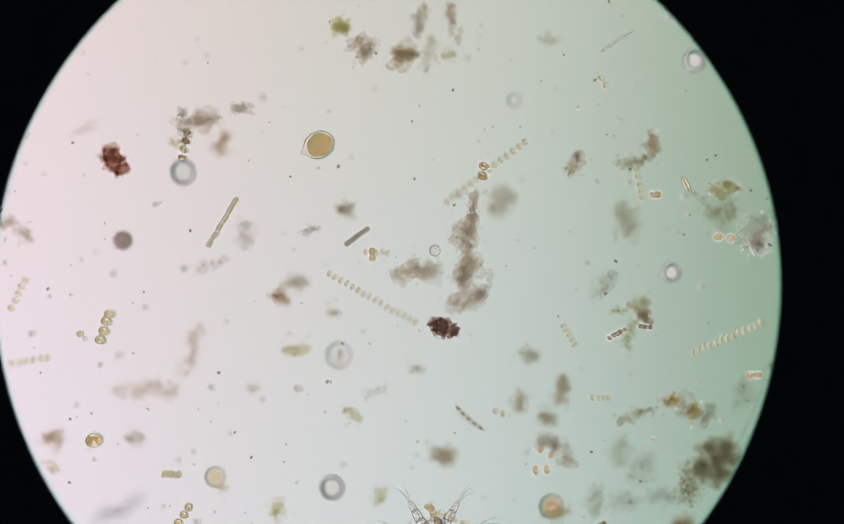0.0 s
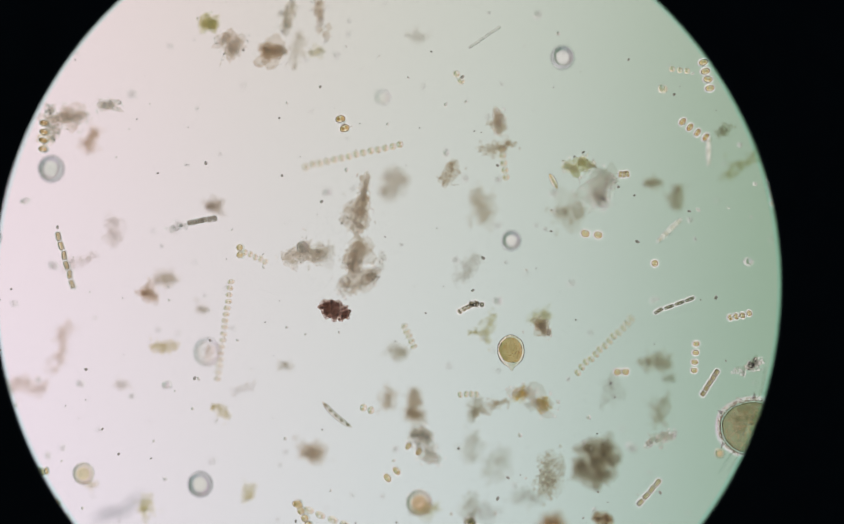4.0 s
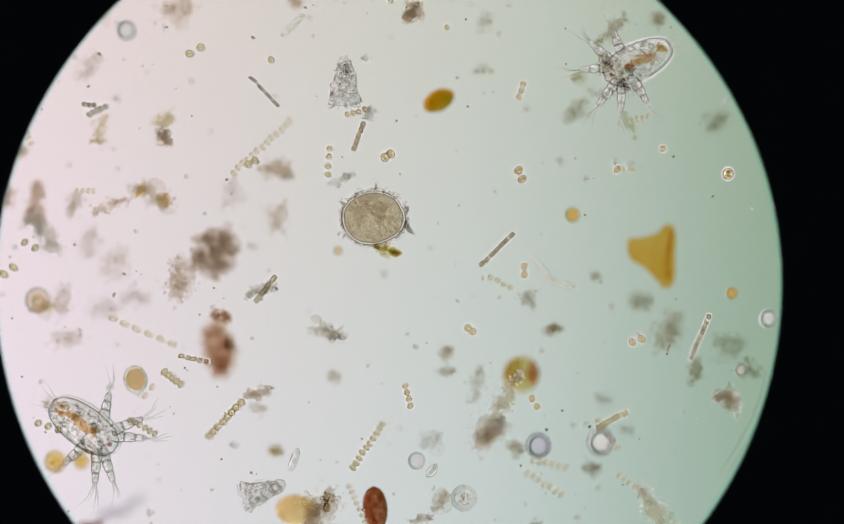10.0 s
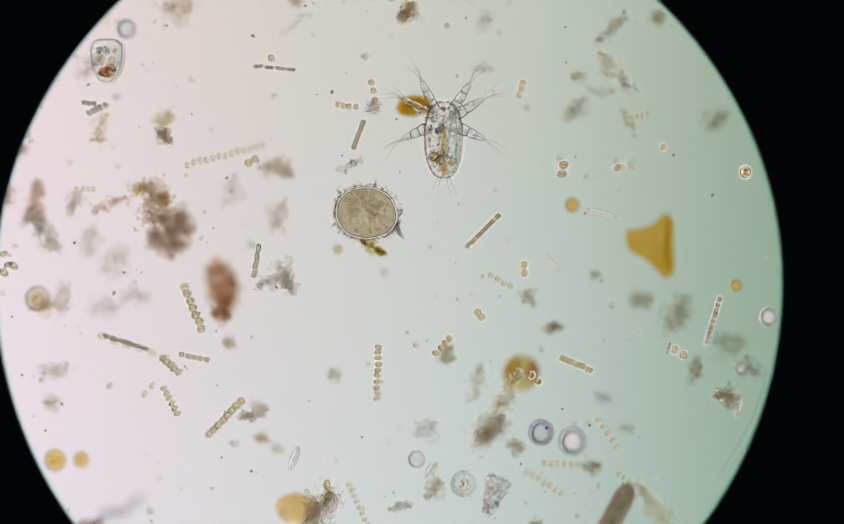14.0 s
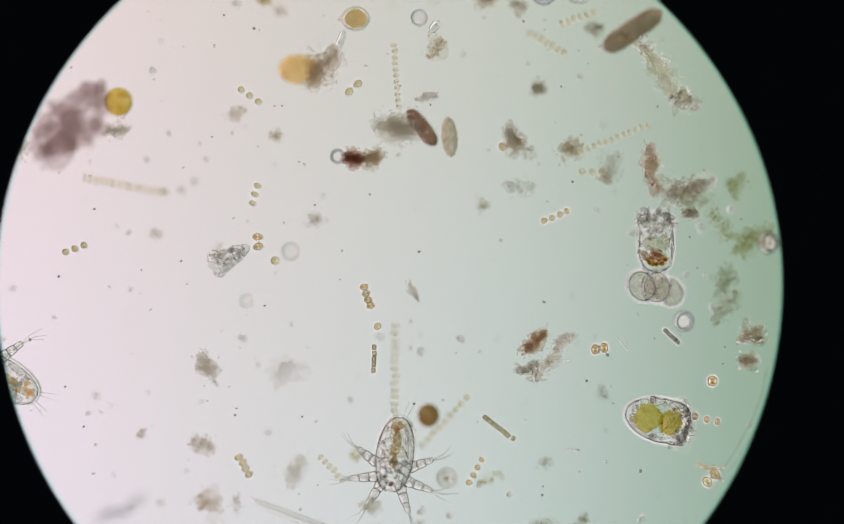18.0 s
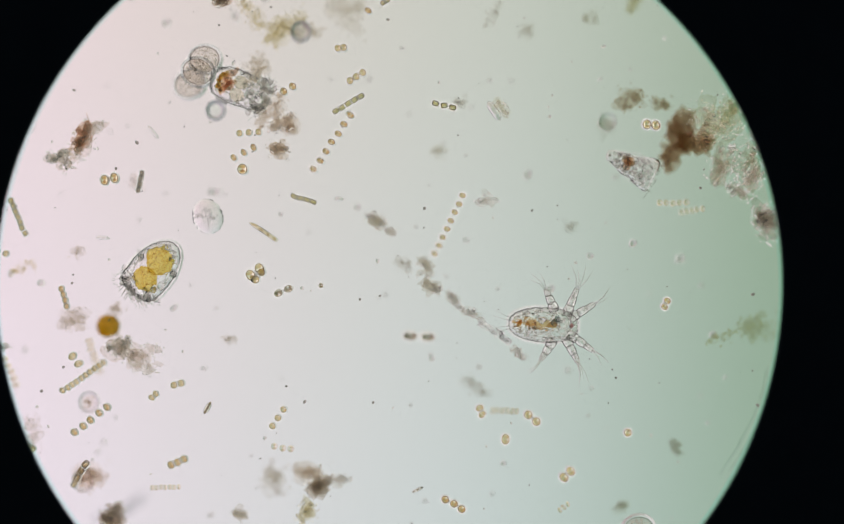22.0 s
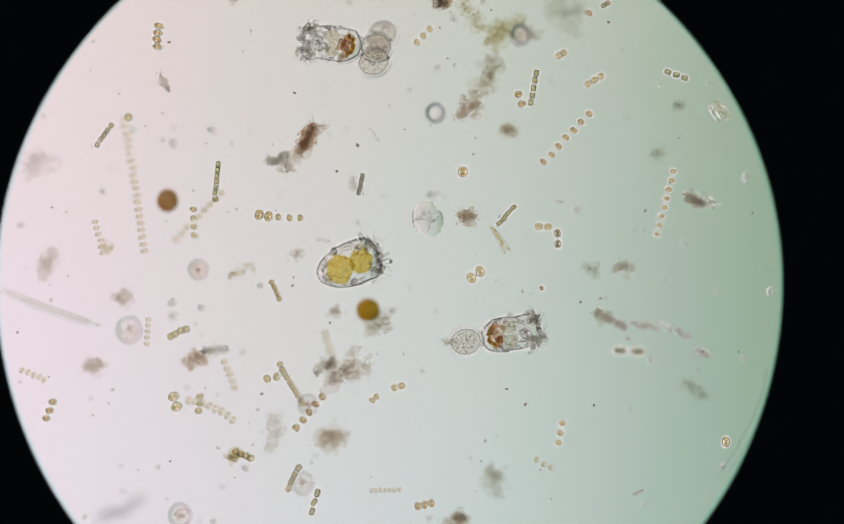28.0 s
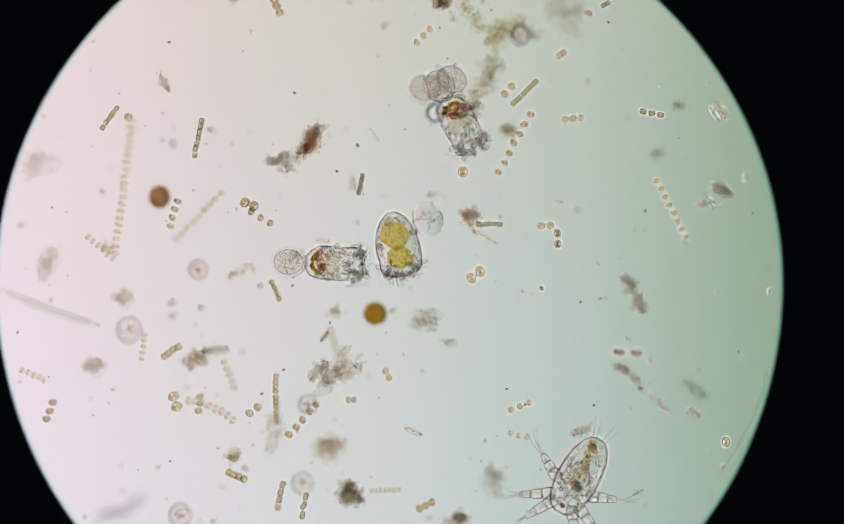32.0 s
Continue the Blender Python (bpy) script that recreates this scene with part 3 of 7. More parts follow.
def rod(t, x0, y0, x1, y1, w, z=0.0, tone="clear", bend=0.0, label="", name="fibre_rod", category="fibre"):
    """A stiff spine, fibre or needle diatom between two places."""
    ob = place(thing(name, 0, 0, 0, label or CHAIN_WORDS[tone] + " slender needle drifting in the water", category), t, (x0 + x1) / 2, (y0 + y1) / 2, z,
               math.degrees(math.atan2(-(y1 - y0), x1 - x0)))
    d = math.hypot(x1 - x0, y1 - y0)
    g = Geo(int(x0 + y1))
    k = np.linspace(-1, 1, 13)
    g.tube([(u * d / 2, bend * d * (1 - u * u), 0) for u in k], [w / 2 * (0.25 + 0.75 * (1 - u ** 4)) for u in k], 10)
    part("shaft", g.mesh("shaft", tissue("shaft_" + tone + ("_wide" if d > 120 else ""), CELL_TONES[tone][0], 0.0, 1.05 if d > 120 else 1.08 if tone == "clear" else 1.14, 6, 0.2)), ob)
    g = Geo(7)
    for u in np.linspace(-0.75, 0.75, max(3, int(d / 14))):
        g.blob((u * d / 2, bend * d * (1 - u * u), 0), (w * 0.5, w * 0.28, w * 0.25), 1, 0.2)
    part("contents", g.mesh("contents", tissue("chloroplast_" + tone, CELL_TONES[tone][1], 0.0, 1.03, 5, 0.6, 0, 2.4, 0.4)), ob)
    return ob


def lump(name, t, x, y, w, h, turn, z, tint, label, category, ior=1.06, rough=0.1, grain=14, depth=0.35, relief=0.3, taper=0.0, rows=(), thick=0.6, power=2.0):
    """A closed body: oval, flattened, with an uneven outline."""
    ob = thing(name, 0, 0, 0, label, category)
    g = Geo(int(x * 3 + y))
    s = []
    for u in np.linspace(-1, 1, 17):
        q = math.sqrt(max(0.0, 1 - abs(u) ** power)) * (1 - taper * u)
        s.append((u * h / 2, max(q, 0.03) * w / 2, max(q, 0.03) * min(w, h) / 2 * thick))
    g.loft(s, 36, rough * 0.3)
    part("body", g.mesh("body", tissue("%s_%02d%02d%02d" % (name, int(tint[0] * 99), int(tint[1] * 99), int(tint[2] * 99)), tint, 0.0, max(ior, 1.05), grain, depth, relief)), ob)
    if rows:
        swims(ob, z, *rows)
    else:
        place(ob, t, x, y, z, turn)
    return ob


# ---- animals ----
SKIN = lambda: tissue("cuticle", (0.978, 0.975, 0.968), 0.0, 1.065, 10, 0.45, 2.8, 3.0, 0.7)
LIMB = lambda: tissue("limb_cuticle", (0.975, 0.972, 0.965), 0.0, 1.10, 8, 0.5, 2.4, 2.4, 0.7)
HAIR = lambda: tissue("bristle", (0.925, 0.925, 0.915), 0.03, 1.05, 8, 0.1)
EDGE = lambda: tissue("cuticle_edge", (0.935, 0.93, 0.92), 0.0, 1.0, 9, 0.5, 0, 3, 0.5)


def outline(g, sections, w=1.1, z=0.0, closed=True):
    """A dark tube round a shell's widest line, painting the shade of its refracting edge."""
    right = [(q[1] + (q[3] if len(q) > 3 else 0), q[0], z) for q in sections]
    left = [(-q[1] + (q[3] if len(q) > 3 else 0), q[0], z) for q in sections][::-1]
    g.tube(right + left + (right[:1] if closed else []), w, 5)


def nauplius(label, size=1.0, seed=1, gut="rust", spread=1.0):
    """A copepod larva: oval shield, three pairs of jointed limbs with bristles, gut and eye. Heads along y."""
    ob = thing("copepod_nauplius", 0, 0, 0, label, "plankton animal", "copepod larvae")
    r = np.random.default_rng(seed)
    k = size
    prof = [(-74, 6), (-70, 15), (-60, 23), (-42, 30), (-20, 34), (5, 35), (28, 32), (44, 27), (56, 19), (63, 8)]
    sec = [(y * k, w * k, w * k * 0.55) for y, w in prof]
    g = Geo(seed)
    g.loft(sec, 30, 0.02)
    g.skirt([(w, y) for y, w, _ in sec] + [(-w, y) for y, w, _ in sec[::-1]], 3.2 * k, -22)
    part("shield", g.mesh("shield", SKIN(), True, 0.87), ob)
    g = Geo(seed)
    outline(g, sec, 0.55 * k)
    part("shield_seam", g.mesh("shield_seam", EDGE()), ob, "dark outline painted as edge shade")
    tint = {"rust": (0.93, 0.81, 0.67), "amber": (0.94, 0.84, 0.68), "olive": (0.92, 0.87, 0.76)}[gut]
    g = Geo(seed + 1)
    g.tube([(2.5 * k * math.sin(0.14 * y + seed), y * k, -16) for y in np.linspace(-44, 22, 14)], [k * (2 + 6.5 * math.sin(math.pi * (q + 0.6) / 14.5) ** 0.6 + r.normal(0, 0.8)) for q in range(14)], 12, 0.6)
    for q in range(46):
        g.blob((r.normal(0, 5.5) * k, r.uniform(-42, 20) * k, -14 + r.normal(0, 5)), (r.uniform(1, 3.4) * k, r.uniform(1, 3) * k, 2 * k), 2, 0.35)
    part("gut", g.mesh("gut", tissue("gut_" + gut, tint, 0.0, 1.0, 9, 0.3, 0, 2.4, 0.5)), ob, "%s gut" % {"rust": "rusty red", "amber": "amber", "olive": "olive brown"}[gut])
    g = Geo(seed + 2)
    for q in range(9):
        g.blob((r.normal(1, 5) * k, (-55 + r.normal(0, 5)) * k, -12 + r.normal(0, 4)), (r.uniform(3, 6) * k, r.uniform(3, 6) * k, 4 * k), 2, 0.3)
    part("hind_gut", g.mesh("hind_gut", tissue("hind_gut", (0.95, 0.86, 0.70), 0.0, 1.0, 8, 0.4, 0, 2.6, 0.6)), ob, "amber end of the gut")
    g = Geo(seed + 3)
    for q in range(5):
        g.blob((r.normal(-7, 4) * k, r.normal(14, 4) * k, -8 + r.normal(0, 4)), (r.uniform(4, 7) * k, r.uniform(3, 6) * k, 4 * k), 2, 0.35)
    part("dark_organ", g.mesh("dark_organ", tissue("organ_dark", (0.86, 0.87, 0.87), 0.0, 1.03, 6, 0.5, 0.3, 2.5, 0.5)), ob)
    g = Geo(seed + 4)
    g.blob((0, 50 * k, -6), (4.6 * k, 3.8 * k, 3.5 * k), 3, 0.35)
    part("eye", g.mesh("eye", tissue("eye_red", (0.76, 0.60, 0.60), 0.0, 1.0, 6, 0.3)), ob, "small dark red eye")
    g = Geo(seed + 5)
    for q in range(250):
        a, d = r.uniform(0, 6.28), math.sqrt(r.uniform(0.05, 0.95))
        g.blob((d * 31 * k * math.cos(a), (-7 + d * 62 * math.sin(a)) * k, r.uniform(-8, 8)), (1.2 + abs(r.normal(0, 1.8))) * k, 2, 0.3)
    part("tissue_lobes", g.mesh("tissue_lobes", tissue("lobes", (0.976, 0.972, 0.963), 0.0, 1.09, 6, 0.5, 1.2, 2.2, 0.7)), ob, "clear grainy tissue lobes")
    g = Geo(seed + 6)
    for q in range(16):
        s, y = (-1) ** q, r.uniform(-58, 46)
        w = 27 * math.sqrt(max(0.1, 1 - (y / 70) ** 2))
        g.tube([(s * w * u * k, (y + 7 * math.sin(2.2 * u + q)) * k, 6 + 2 * u) for u in np.linspace(0.25, 1.0, 6)], 0.5 * k, 4)
    for s in (-1, 1):
        g.tube([(s * (24 - 9 * (y / 60) ** 2) * k, y * k, 8) for y in np.linspace(-56, 48, 12)], 0.5 * k, 4)
    part("muscle_bands", g.mesh("muscle_bands", EDGE()), ob, "fine grey muscle bands")
    beating = []
    PADDLES.append((ob, beating))
    limbs = ((1, 46, 28, 62, 3), (1, 40, 66, 60, 4), (1, 18, 112, 50, 3))
    for side in (-1, 1):
        for j, (_, y0, ang, length, setae) in enumerate(limbs):
            a = radians(90 - side * (ang * spread + r.uniform(-9, 9)))
            base = local(side * (14 + 7 * j) * k, (y0 - 2) * k, -6 * k, math.degrees(a))
            g = Geo(seed + 10 + j)
            L = length * k
            for q, (u0, u1, w) in enumerate(((0.0, 0.36, 9.6), (0.33, 0.66, 7.8), (0.63, 0.95, 5.6))):
                g.tube([(L * (u0 + (u1 - u0) * s), 0, 0) for s in (0, 0.15, 0.5, 0.85, 1)], [w * k * v * 1.08 for v in (0.78, 1.0, 1, 0.92, 0.74)], 9)
            for q in range(44):
                u = r.uniform(0.02, 0.92)
                g.blob((L * u, r.uniform(-1, 1) * 6.8 * (1 - 0.55 * u) * k, r.uniform(-3, 4)), (r.uniform(0.9, 3.4) * k, r.uniform(0.8, 1.8) * k, 1.3 * k), 1, 0.3, r.normal(0, 0.5))
            limb = part("limb", g.mesh("limb", LIMB()), ob, "", base)
            beating.append((limb, base, side))
            # dark tubes paint the limb's edge shade; the cross ones mark joints
            g = Geo(seed + 30 + j)
            for s in (-1, 1):
                g.tube([(L * u, s * w * k, 0) for u, w in ((0.02, 7.6), (0.18, 10.0), (0.34, 8.0), (0.5, 8.2), (0.65, 6.0), (0.8, 5.8), (0.95, 3.0))], 0.55 * k, 4)
            for q in range(2):
                g.tube([(L * (0.34 + 0.31 * q), s * 5 * k, 0) for s in (-1, 0, 1)], 0.6 * k, 4)
            part("limb_edge", g.mesh("limb_edge", tissue("limb_outline", (0.89, 0.885, 0.875), 0.0, 1.0, 9, 0.4)), limb)
            g = Geo(seed + 20 + j)
            for q in range(setae):
                b = (q - (setae - 1) / 2) * 0.15 + r.normal(0, 0.06)
                d = r.uniform(32, 50) * k
                p0 = (L * (0.94 - 0.10 * abs(b)), b * 6 * k, 0)
                g.tube([p0, (p0[0] + d * 0.5 * math.cos(b), p0[1] + d * 0.5 * math.sin(b), 0), (p0[0] + d * math.cos(b * 1.3), p0[1] + d * math.sin(b * 1.3) - side * 0.16 * d, 0)],
                       [1.7 * k, 1.3 * k, 0.5 * k], 5)
            part("bristles", g.mesh("bristles", HAIR()), limb)
    g = Geo(seed + 9)
    for s in (-1, 1):
        for q in (10, 20):
            g.tube([(s * q * 0.5 * k, -70 * k, 0), (s * q * 0.8 * k, -86 * k, 0), (s * q * 1.2 * k, -104 * k, 0)], [1.0 * k, 0.8 * k, 0.35 * k], 5)
    part("tail_bristles", g.mesh("tail_bristles", HAIR()), ob)
    return ob


def egg(ob, k, seed, m, skin=1.1):
    """A grainy egg with a thin skin, as a part of ob."""
    r = np.random.default_rng(seed)
    g = Geo(seed)
    g.blob((0, 0, 0), (23 * k, 27 * k, 19 * k), 3, 0.015)
    g.skirt([(24.3 * k * math.cos(a), 28.3 * k * math.sin(a)) for a in np.linspace(0, 2 * math.pi, 37)[:-1]], 5 * k, -16)
    body = part("egg", g.mesh("egg", tissue("egg", (0.955, 0.94, 0.92), 0.0, 1.0, 5, 0.4, 0, 2.2, 0.7), True, 0.80), ob, "round grainy egg", m)
    # skin tube, darkened and thickened to paint the egg's refracted edge
    g = Geo(seed + 10)
    g.tube([(math.cos(a) * 23 * k, math.sin(a) * 27 * k, 0) for a in np.linspace(0, 2 * math.pi, 40)], skin * k, 5)
    part("egg_shell", g.mesh("egg_shell", tissue("egg_skin", (0.80, 0.785, 0.765), 0.0, 1.0, 6, 0.25)), body, "egg skin with painted edge shade")
    g = Geo(seed + 20)
    for a, d in zip(r.uniform(0, 6.28, 230), np.sqrt(r.uniform(0, 0.85, 230))):
        g.blob((d * 22 * k * math.cos(a), d * 25 * k * math.sin(a), r.uniform(-6, 6)), (r.uniform(0.8, 1.9) * k, r.uniform(0.7, 1.5) * k, 1.2 * k), 1, 0.3, a)
    part("egg_grains", g.mesh("egg_grains", tissue("egg_grain", (0.93, 0.91, 0.885), 0.0, 1.12, 4, 0.4)), body, "fine grains")


def rotifer(label, size=1.0, eggs=1, seed=1, belly="rust", crown=True, slim=1.0):
    """A loricate rotifer heading along y: glassy shell, lobed crown of cilia, jaws, gut, and eggs carried behind."""
    ob = thing("rotifer", 0, 0, 0, label, "plankton animal", "rotifers")
    r = np.random.default_rng(seed)
    k = size
    wide = belly == "yolk" or not crown
    prof = [(-57, 6), (-53, 14), (-45, 22), (-31, 30), (-12, 36), (8, 39), (27, 39), (41, 36), (50, 29), (55, 15)] if wide else \
        [(-57, 6), (-53, 16), (-45, 25), (-30, 31), (-12, 33), (8, 31), (24, 30), (38, 34), (48, 32), (54, 20)]
    sec = [(y * k, (w + r.normal(0, 0.9)) * k * slim, w * k * 0.5, r.normal(0, 0.8) * k) for y, w in prof]
    g = Geo(seed)
    g.loft(sec, 32, 0.025)
    g.skirt([(w + d, y) for y, w, _, d in sec] + [(-w + d, y) for y, w, _, d in sec[::-1]], 3.2 * k, -22)
    part("shell", g.mesh("shell", SKIN(), True, 0.87), ob)
    g = Geo(seed)
    outline(g, sec, 0.7 * k)
    for q in range(13):
        x, y0, d = r.uniform(-0.95, 0.95), r.uniform(-46, 10), r.uniform(14, 40)
        g.tube([(x * 31 * slim * k * (1 - 0.3 * abs(y) / 60) + 1.6 * k * math.sin(0.22 * y + q), y * k, 9 * k) for y in np.linspace(y0, min(y0 + d, 44), 7)], 0.55 * k, 4)
    part("shell_seam", g.mesh("shell_seam", EDGE()), ob, "painted edge shade and fine pleats of the shell")
    if crown:
        g = Geo(seed + 1)
        for q in range(40):
            a = radians(-8 + 4.9 * q + r.uniform(-6, 6))
            d = r.uniform(0.4, 1.0)
            f = 1 + 0.16 * math.sin(5 * a + seed)
            g.blob((math.cos(a) * 41 * d * f * k * slim, (36 + 25 * d * f * math.sin(a)) * k, r.uniform(-6, 6)), (r.uniform(2.5, 8) * k, r.uniform(2.5, 7) * k, 5 * k), 2, 0.45, r.uniform(0, 3))
        for q in range(16):
            a = radians(r.uniform(5, 175))
            p = np.array((math.cos(a) * 20 * k * slim, (36 + 12 * math.sin(a)) * k, r.uniform(-3, 6)))
            b = a + r.normal(0, 0.5)
            g.tube([p, p + 13 * k * np.array((math.cos(b), math.sin(b), 0)), p + 25 * k * np.array((math.cos(b + 0.25), math.sin(b + 0.25), 0))], [0.9 * k, 1.1 * k, 0.6 * k], 5)
        part("crown", g.mesh("crown", tissue("crown_skin", (0.95, 0.945, 0.935), 0.0, 1.03, 7, 0.45, 0.8, 2.4, 0.6)), ob, "lobed clear crown")
        g = Geo(seed + 2)
        for q in range(34):
            a = radians(2 + 176 * q / 33)
            f = 1 + 0.16 * math.sin(5 * a + seed)
            p = (math.cos(a) * 44 * f * k * slim, (38 + 26 * f * math.sin(a)) * k, r.uniform(-4, 4))
            d = r.uniform(3, 9) * k
            b = a + r.normal(0, 0.35)
            g.tube([p, (p[0] + d * math.cos(b), p[1] + d * math.sin(b), p[2])], [0.8 * k, 0.4 * k], 4)
        part("cilia", g.mesh("cilia", HAIR()), ob, "fringe of fine cilia")
    if belly == "yolk":
        for q, (y, w, h) in enumerate(((-18, 30, 30), (22, 26, 22))):
            g = Geo(seed + 40 + q)
            g.blob((0, y * k, -6), (w * k * slim * 0.84, h * k * 0.82, 12 * k), 3, 0.22)
            for j in range(130):
                a, d = r.uniform(0, 6.28), math.sqrt(r.uniform(0, 1.0))
                g.blob((d * w * 0.86 * k * math.cos(a), (y + d * h * 0.84 * math.sin(a)) * k, r.uniform(-4, 6)), r.uniform(0.7, 1.6) * k, 1, 0.3)
            part("yolk", g.mesh("yolk", tissue("yolk", (0.945, 0.875, 0.56), 0.0, 1.0, 9, 0.4, 0, 2.2, 0.6)), ob, "grainy yellow yolk lobe")
        g = Geo(seed + 44)
        g.blob((10 * k, 38 * k, 6), 4 * k, 2, 0.2)
        part("eye", g.mesh("eye", tissue("organ_dark", (0.86, 0.87, 0.87), 0.0, 1.03, 6, 0.5, 0.3, 2.5, 0.5)), ob, "dark eye spot")
    else:
        g = Geo(seed + 5)
        for q in range(26):
            g.blob((r.normal(0, 9) * k, (-27 + r.normal(0, 6)) * k, -10 + r.normal(0, 4)), (r.uniform(4, 10) * k, r.uniform(3, 7) * k, 5 * k), 2, 0.3)
        part("gut", g.mesh("gut", tissue("gut_rust2", (0.945, 0.87, 0.805), 0.0, 1.0, 6, 0.4, 0, 2.6, 0.6)), ob, "rusty brown gut")
        g = Geo(seed + 9)
        for q in range(60):
            a = r.uniform(3.5, 5.9)
            d = r.uniform(0.75, 1.05)
            g.blob((22 * d * k * slim * math.cos(a), (-24 + 20 * d * math.sin(a)) * k, r.normal(0, 3)), r.uniform(1.6, 3.6) * k, 2, 0.3)
        part("hind_gut", g.mesh("hind_gut", tissue("gut_gold", (0.96, 0.90, 0.74), 0.0, 1.03, 5, 0.4, 0, 2.4, 0.5)), ob, "golden grains round the end of the gut")
        g = Geo(seed + 6)
        for s in (-1, 1):
            g.blob((s * 13 * k, -2 * k, 0), (13 * k, 14 * k, 9 * k), 2, 0.15)
        part("stomach", g.mesh("stomach", tissue("stomach", (0.96, 0.945, 0.89), 0.0, 1.015, 8, 0.5, 0.5, 2.5, 0.6)), ob, "pale yellow stomach")
        g = Geo(seed + 7)
        for q in range(8):
            g.blob((r.normal(0, 10) * k, (26 + r.normal(0, 7)) * k, r.normal(0, 4)), r.uniform(4, 9) * k, 2, 0.25)
        part("jaws", g.mesh("jaws", tissue("lobes", (0.976, 0.972, 0.963), 0.0, 1.09, 6, 0.5, 1.2, 2.2, 0.7)), ob, "clear grinding jaws")
    g = Geo(seed + 8)
    for q in range(80 if belly == "yolk" else 150):
        a, d = r.uniform(0, 6.28), math.sqrt(r.uniform(0.62 if belly == "yolk" else 0.05, 0.9))
        g.blob((d * 36 * k * slim * math.cos(a), (-2 + d * 48 * math.sin(a)) * k, r.uniform(-9, 9)), (1.2 + abs(r.normal(0, 2.0))) * k, 2, 0.3)
    part("tissue_lobes", g.mesh("tissue_lobes", tissue("lobes", (0.976, 0.972, 0.963), 0.0, 1.09, 6, 0.5, 1.2, 2.2, 0.7)), ob)
    spots = ((0, -84, 4), (-27, -82, -14), (25, -92, -44))
    for q in range(eggs):
        x, y, z = spots[q] if eggs > 1 else (0, -86, 0)
        egg(ob, k, seed + 60 + q, local(x * k, y * k, z, 25 * q), 1.1 if q == 0 else 1.7)
    return ob


def flask_rotifer(label, size=1.0, seed=1, spot=""):
    """A soft rotifer drawn up into a wrinkled cone; the point of its foot lies along y."""
    ob = thing("contracted_rotifer", 0, 0, 0, label, "plankton animal", "rotifers")
    r = np.random.default_rng(seed)
    k = size
    prof = [(-48, 24), (-46, 33), (-41, 37), (-32, 34), (-20, 28), (-6, 24), (10, 21), (24, 18), (36, 15), (45, 11), (50, 5)]
    sec = [(y * k, (w + r.normal(0, 1.6)) * k * 0.9, w * k * 0.5, r.normal(0, 1.6) * k) for y, w in prof]
    g = Geo(seed)
    g.loft(sec, 28, 0.10)
    part("skin", g.mesh("skin", tissue("wrinkled_skin", (0.955, 0.952, 0.945), 0.0, 1.05, 8, 0.45, 2.4, 4, 0.6)), ob)
    g = Geo(seed)
    outline(g, sec, 0.5 * k, closed=False)
    for q in range(16):
        a = r.uniform(-30, 30)
        g.tube([(a * k, -44 * k, 0), ((a + r.normal(0, 5)) * k, (-50 - r.uniform(0, 7)) * k, 0), ((a + r.normal(0, 9)) * k, (-47 - r.uniform(0, 6)) * k, 0)], 0.8 * k, 4)
    part("skin_edge", g.mesh("skin_edge", EDGE()), ob, "ragged wrinkled edge")
    g = Geo(seed + 1)
    for q in range(150):
        u = r.uniform(-1, 0.95)
        w = 35 - 20 * (u + 1) / 1.95
        g.blob((r.uniform(-w, w) * 0.8 * k, u * 40 * k, r.uniform(-10, 10)), (r.uniform(1.2, 6) * k, r.uniform(1.2, 4.5) * k, 3.5 * k), 2, 0.4, r.uniform(0, 3))
    for q in range(12):
        x = r.uniform(-26, 26)
        g.tube([(x * (1 - 0.7 * max(0, u)) * k + 2 * math.sin(5 * u + q), u * 42 * k, 8) for u in np.linspace(-1, r.uniform(0.2, 0.9), 7)], 0.8 * k, 4)
    part("folds", g.mesh("folds", tissue("folds", (0.978, 0.974, 0.968), 0.0, 1.05, 6, 0.5, 0.8, 2.5, 0.6)), ob, "crumpled clear folds")
    g = Geo(seed + 2)
    for q in range(14):
        x = r.uniform(-28, 28) * k
        g.tube([(x, -42 * k, 0), (x * 1.15, (-50 + r.normal(0, 3)) * k, 0)], [1.0 * k, 0.5 * k], 4)
    part("cilia", g.mesh("cilia", HAIR()), ob)
    if spot:
        g = Geo(seed + 3)
        for q in range(6):
            g.blob((r.normal(0, 6) * k, (8 + r.normal(0, 7)) * k, 0), r.uniform(6, 10) * k, 2, 0.25)
        part("gut", g.mesh("gut", tissue("gut_rust2", (0.945, 0.87, 0.805), 0.0, 1.0, 6, 0.4, 0, 2.6, 0.6)), ob, "rusty gut")
    return ob


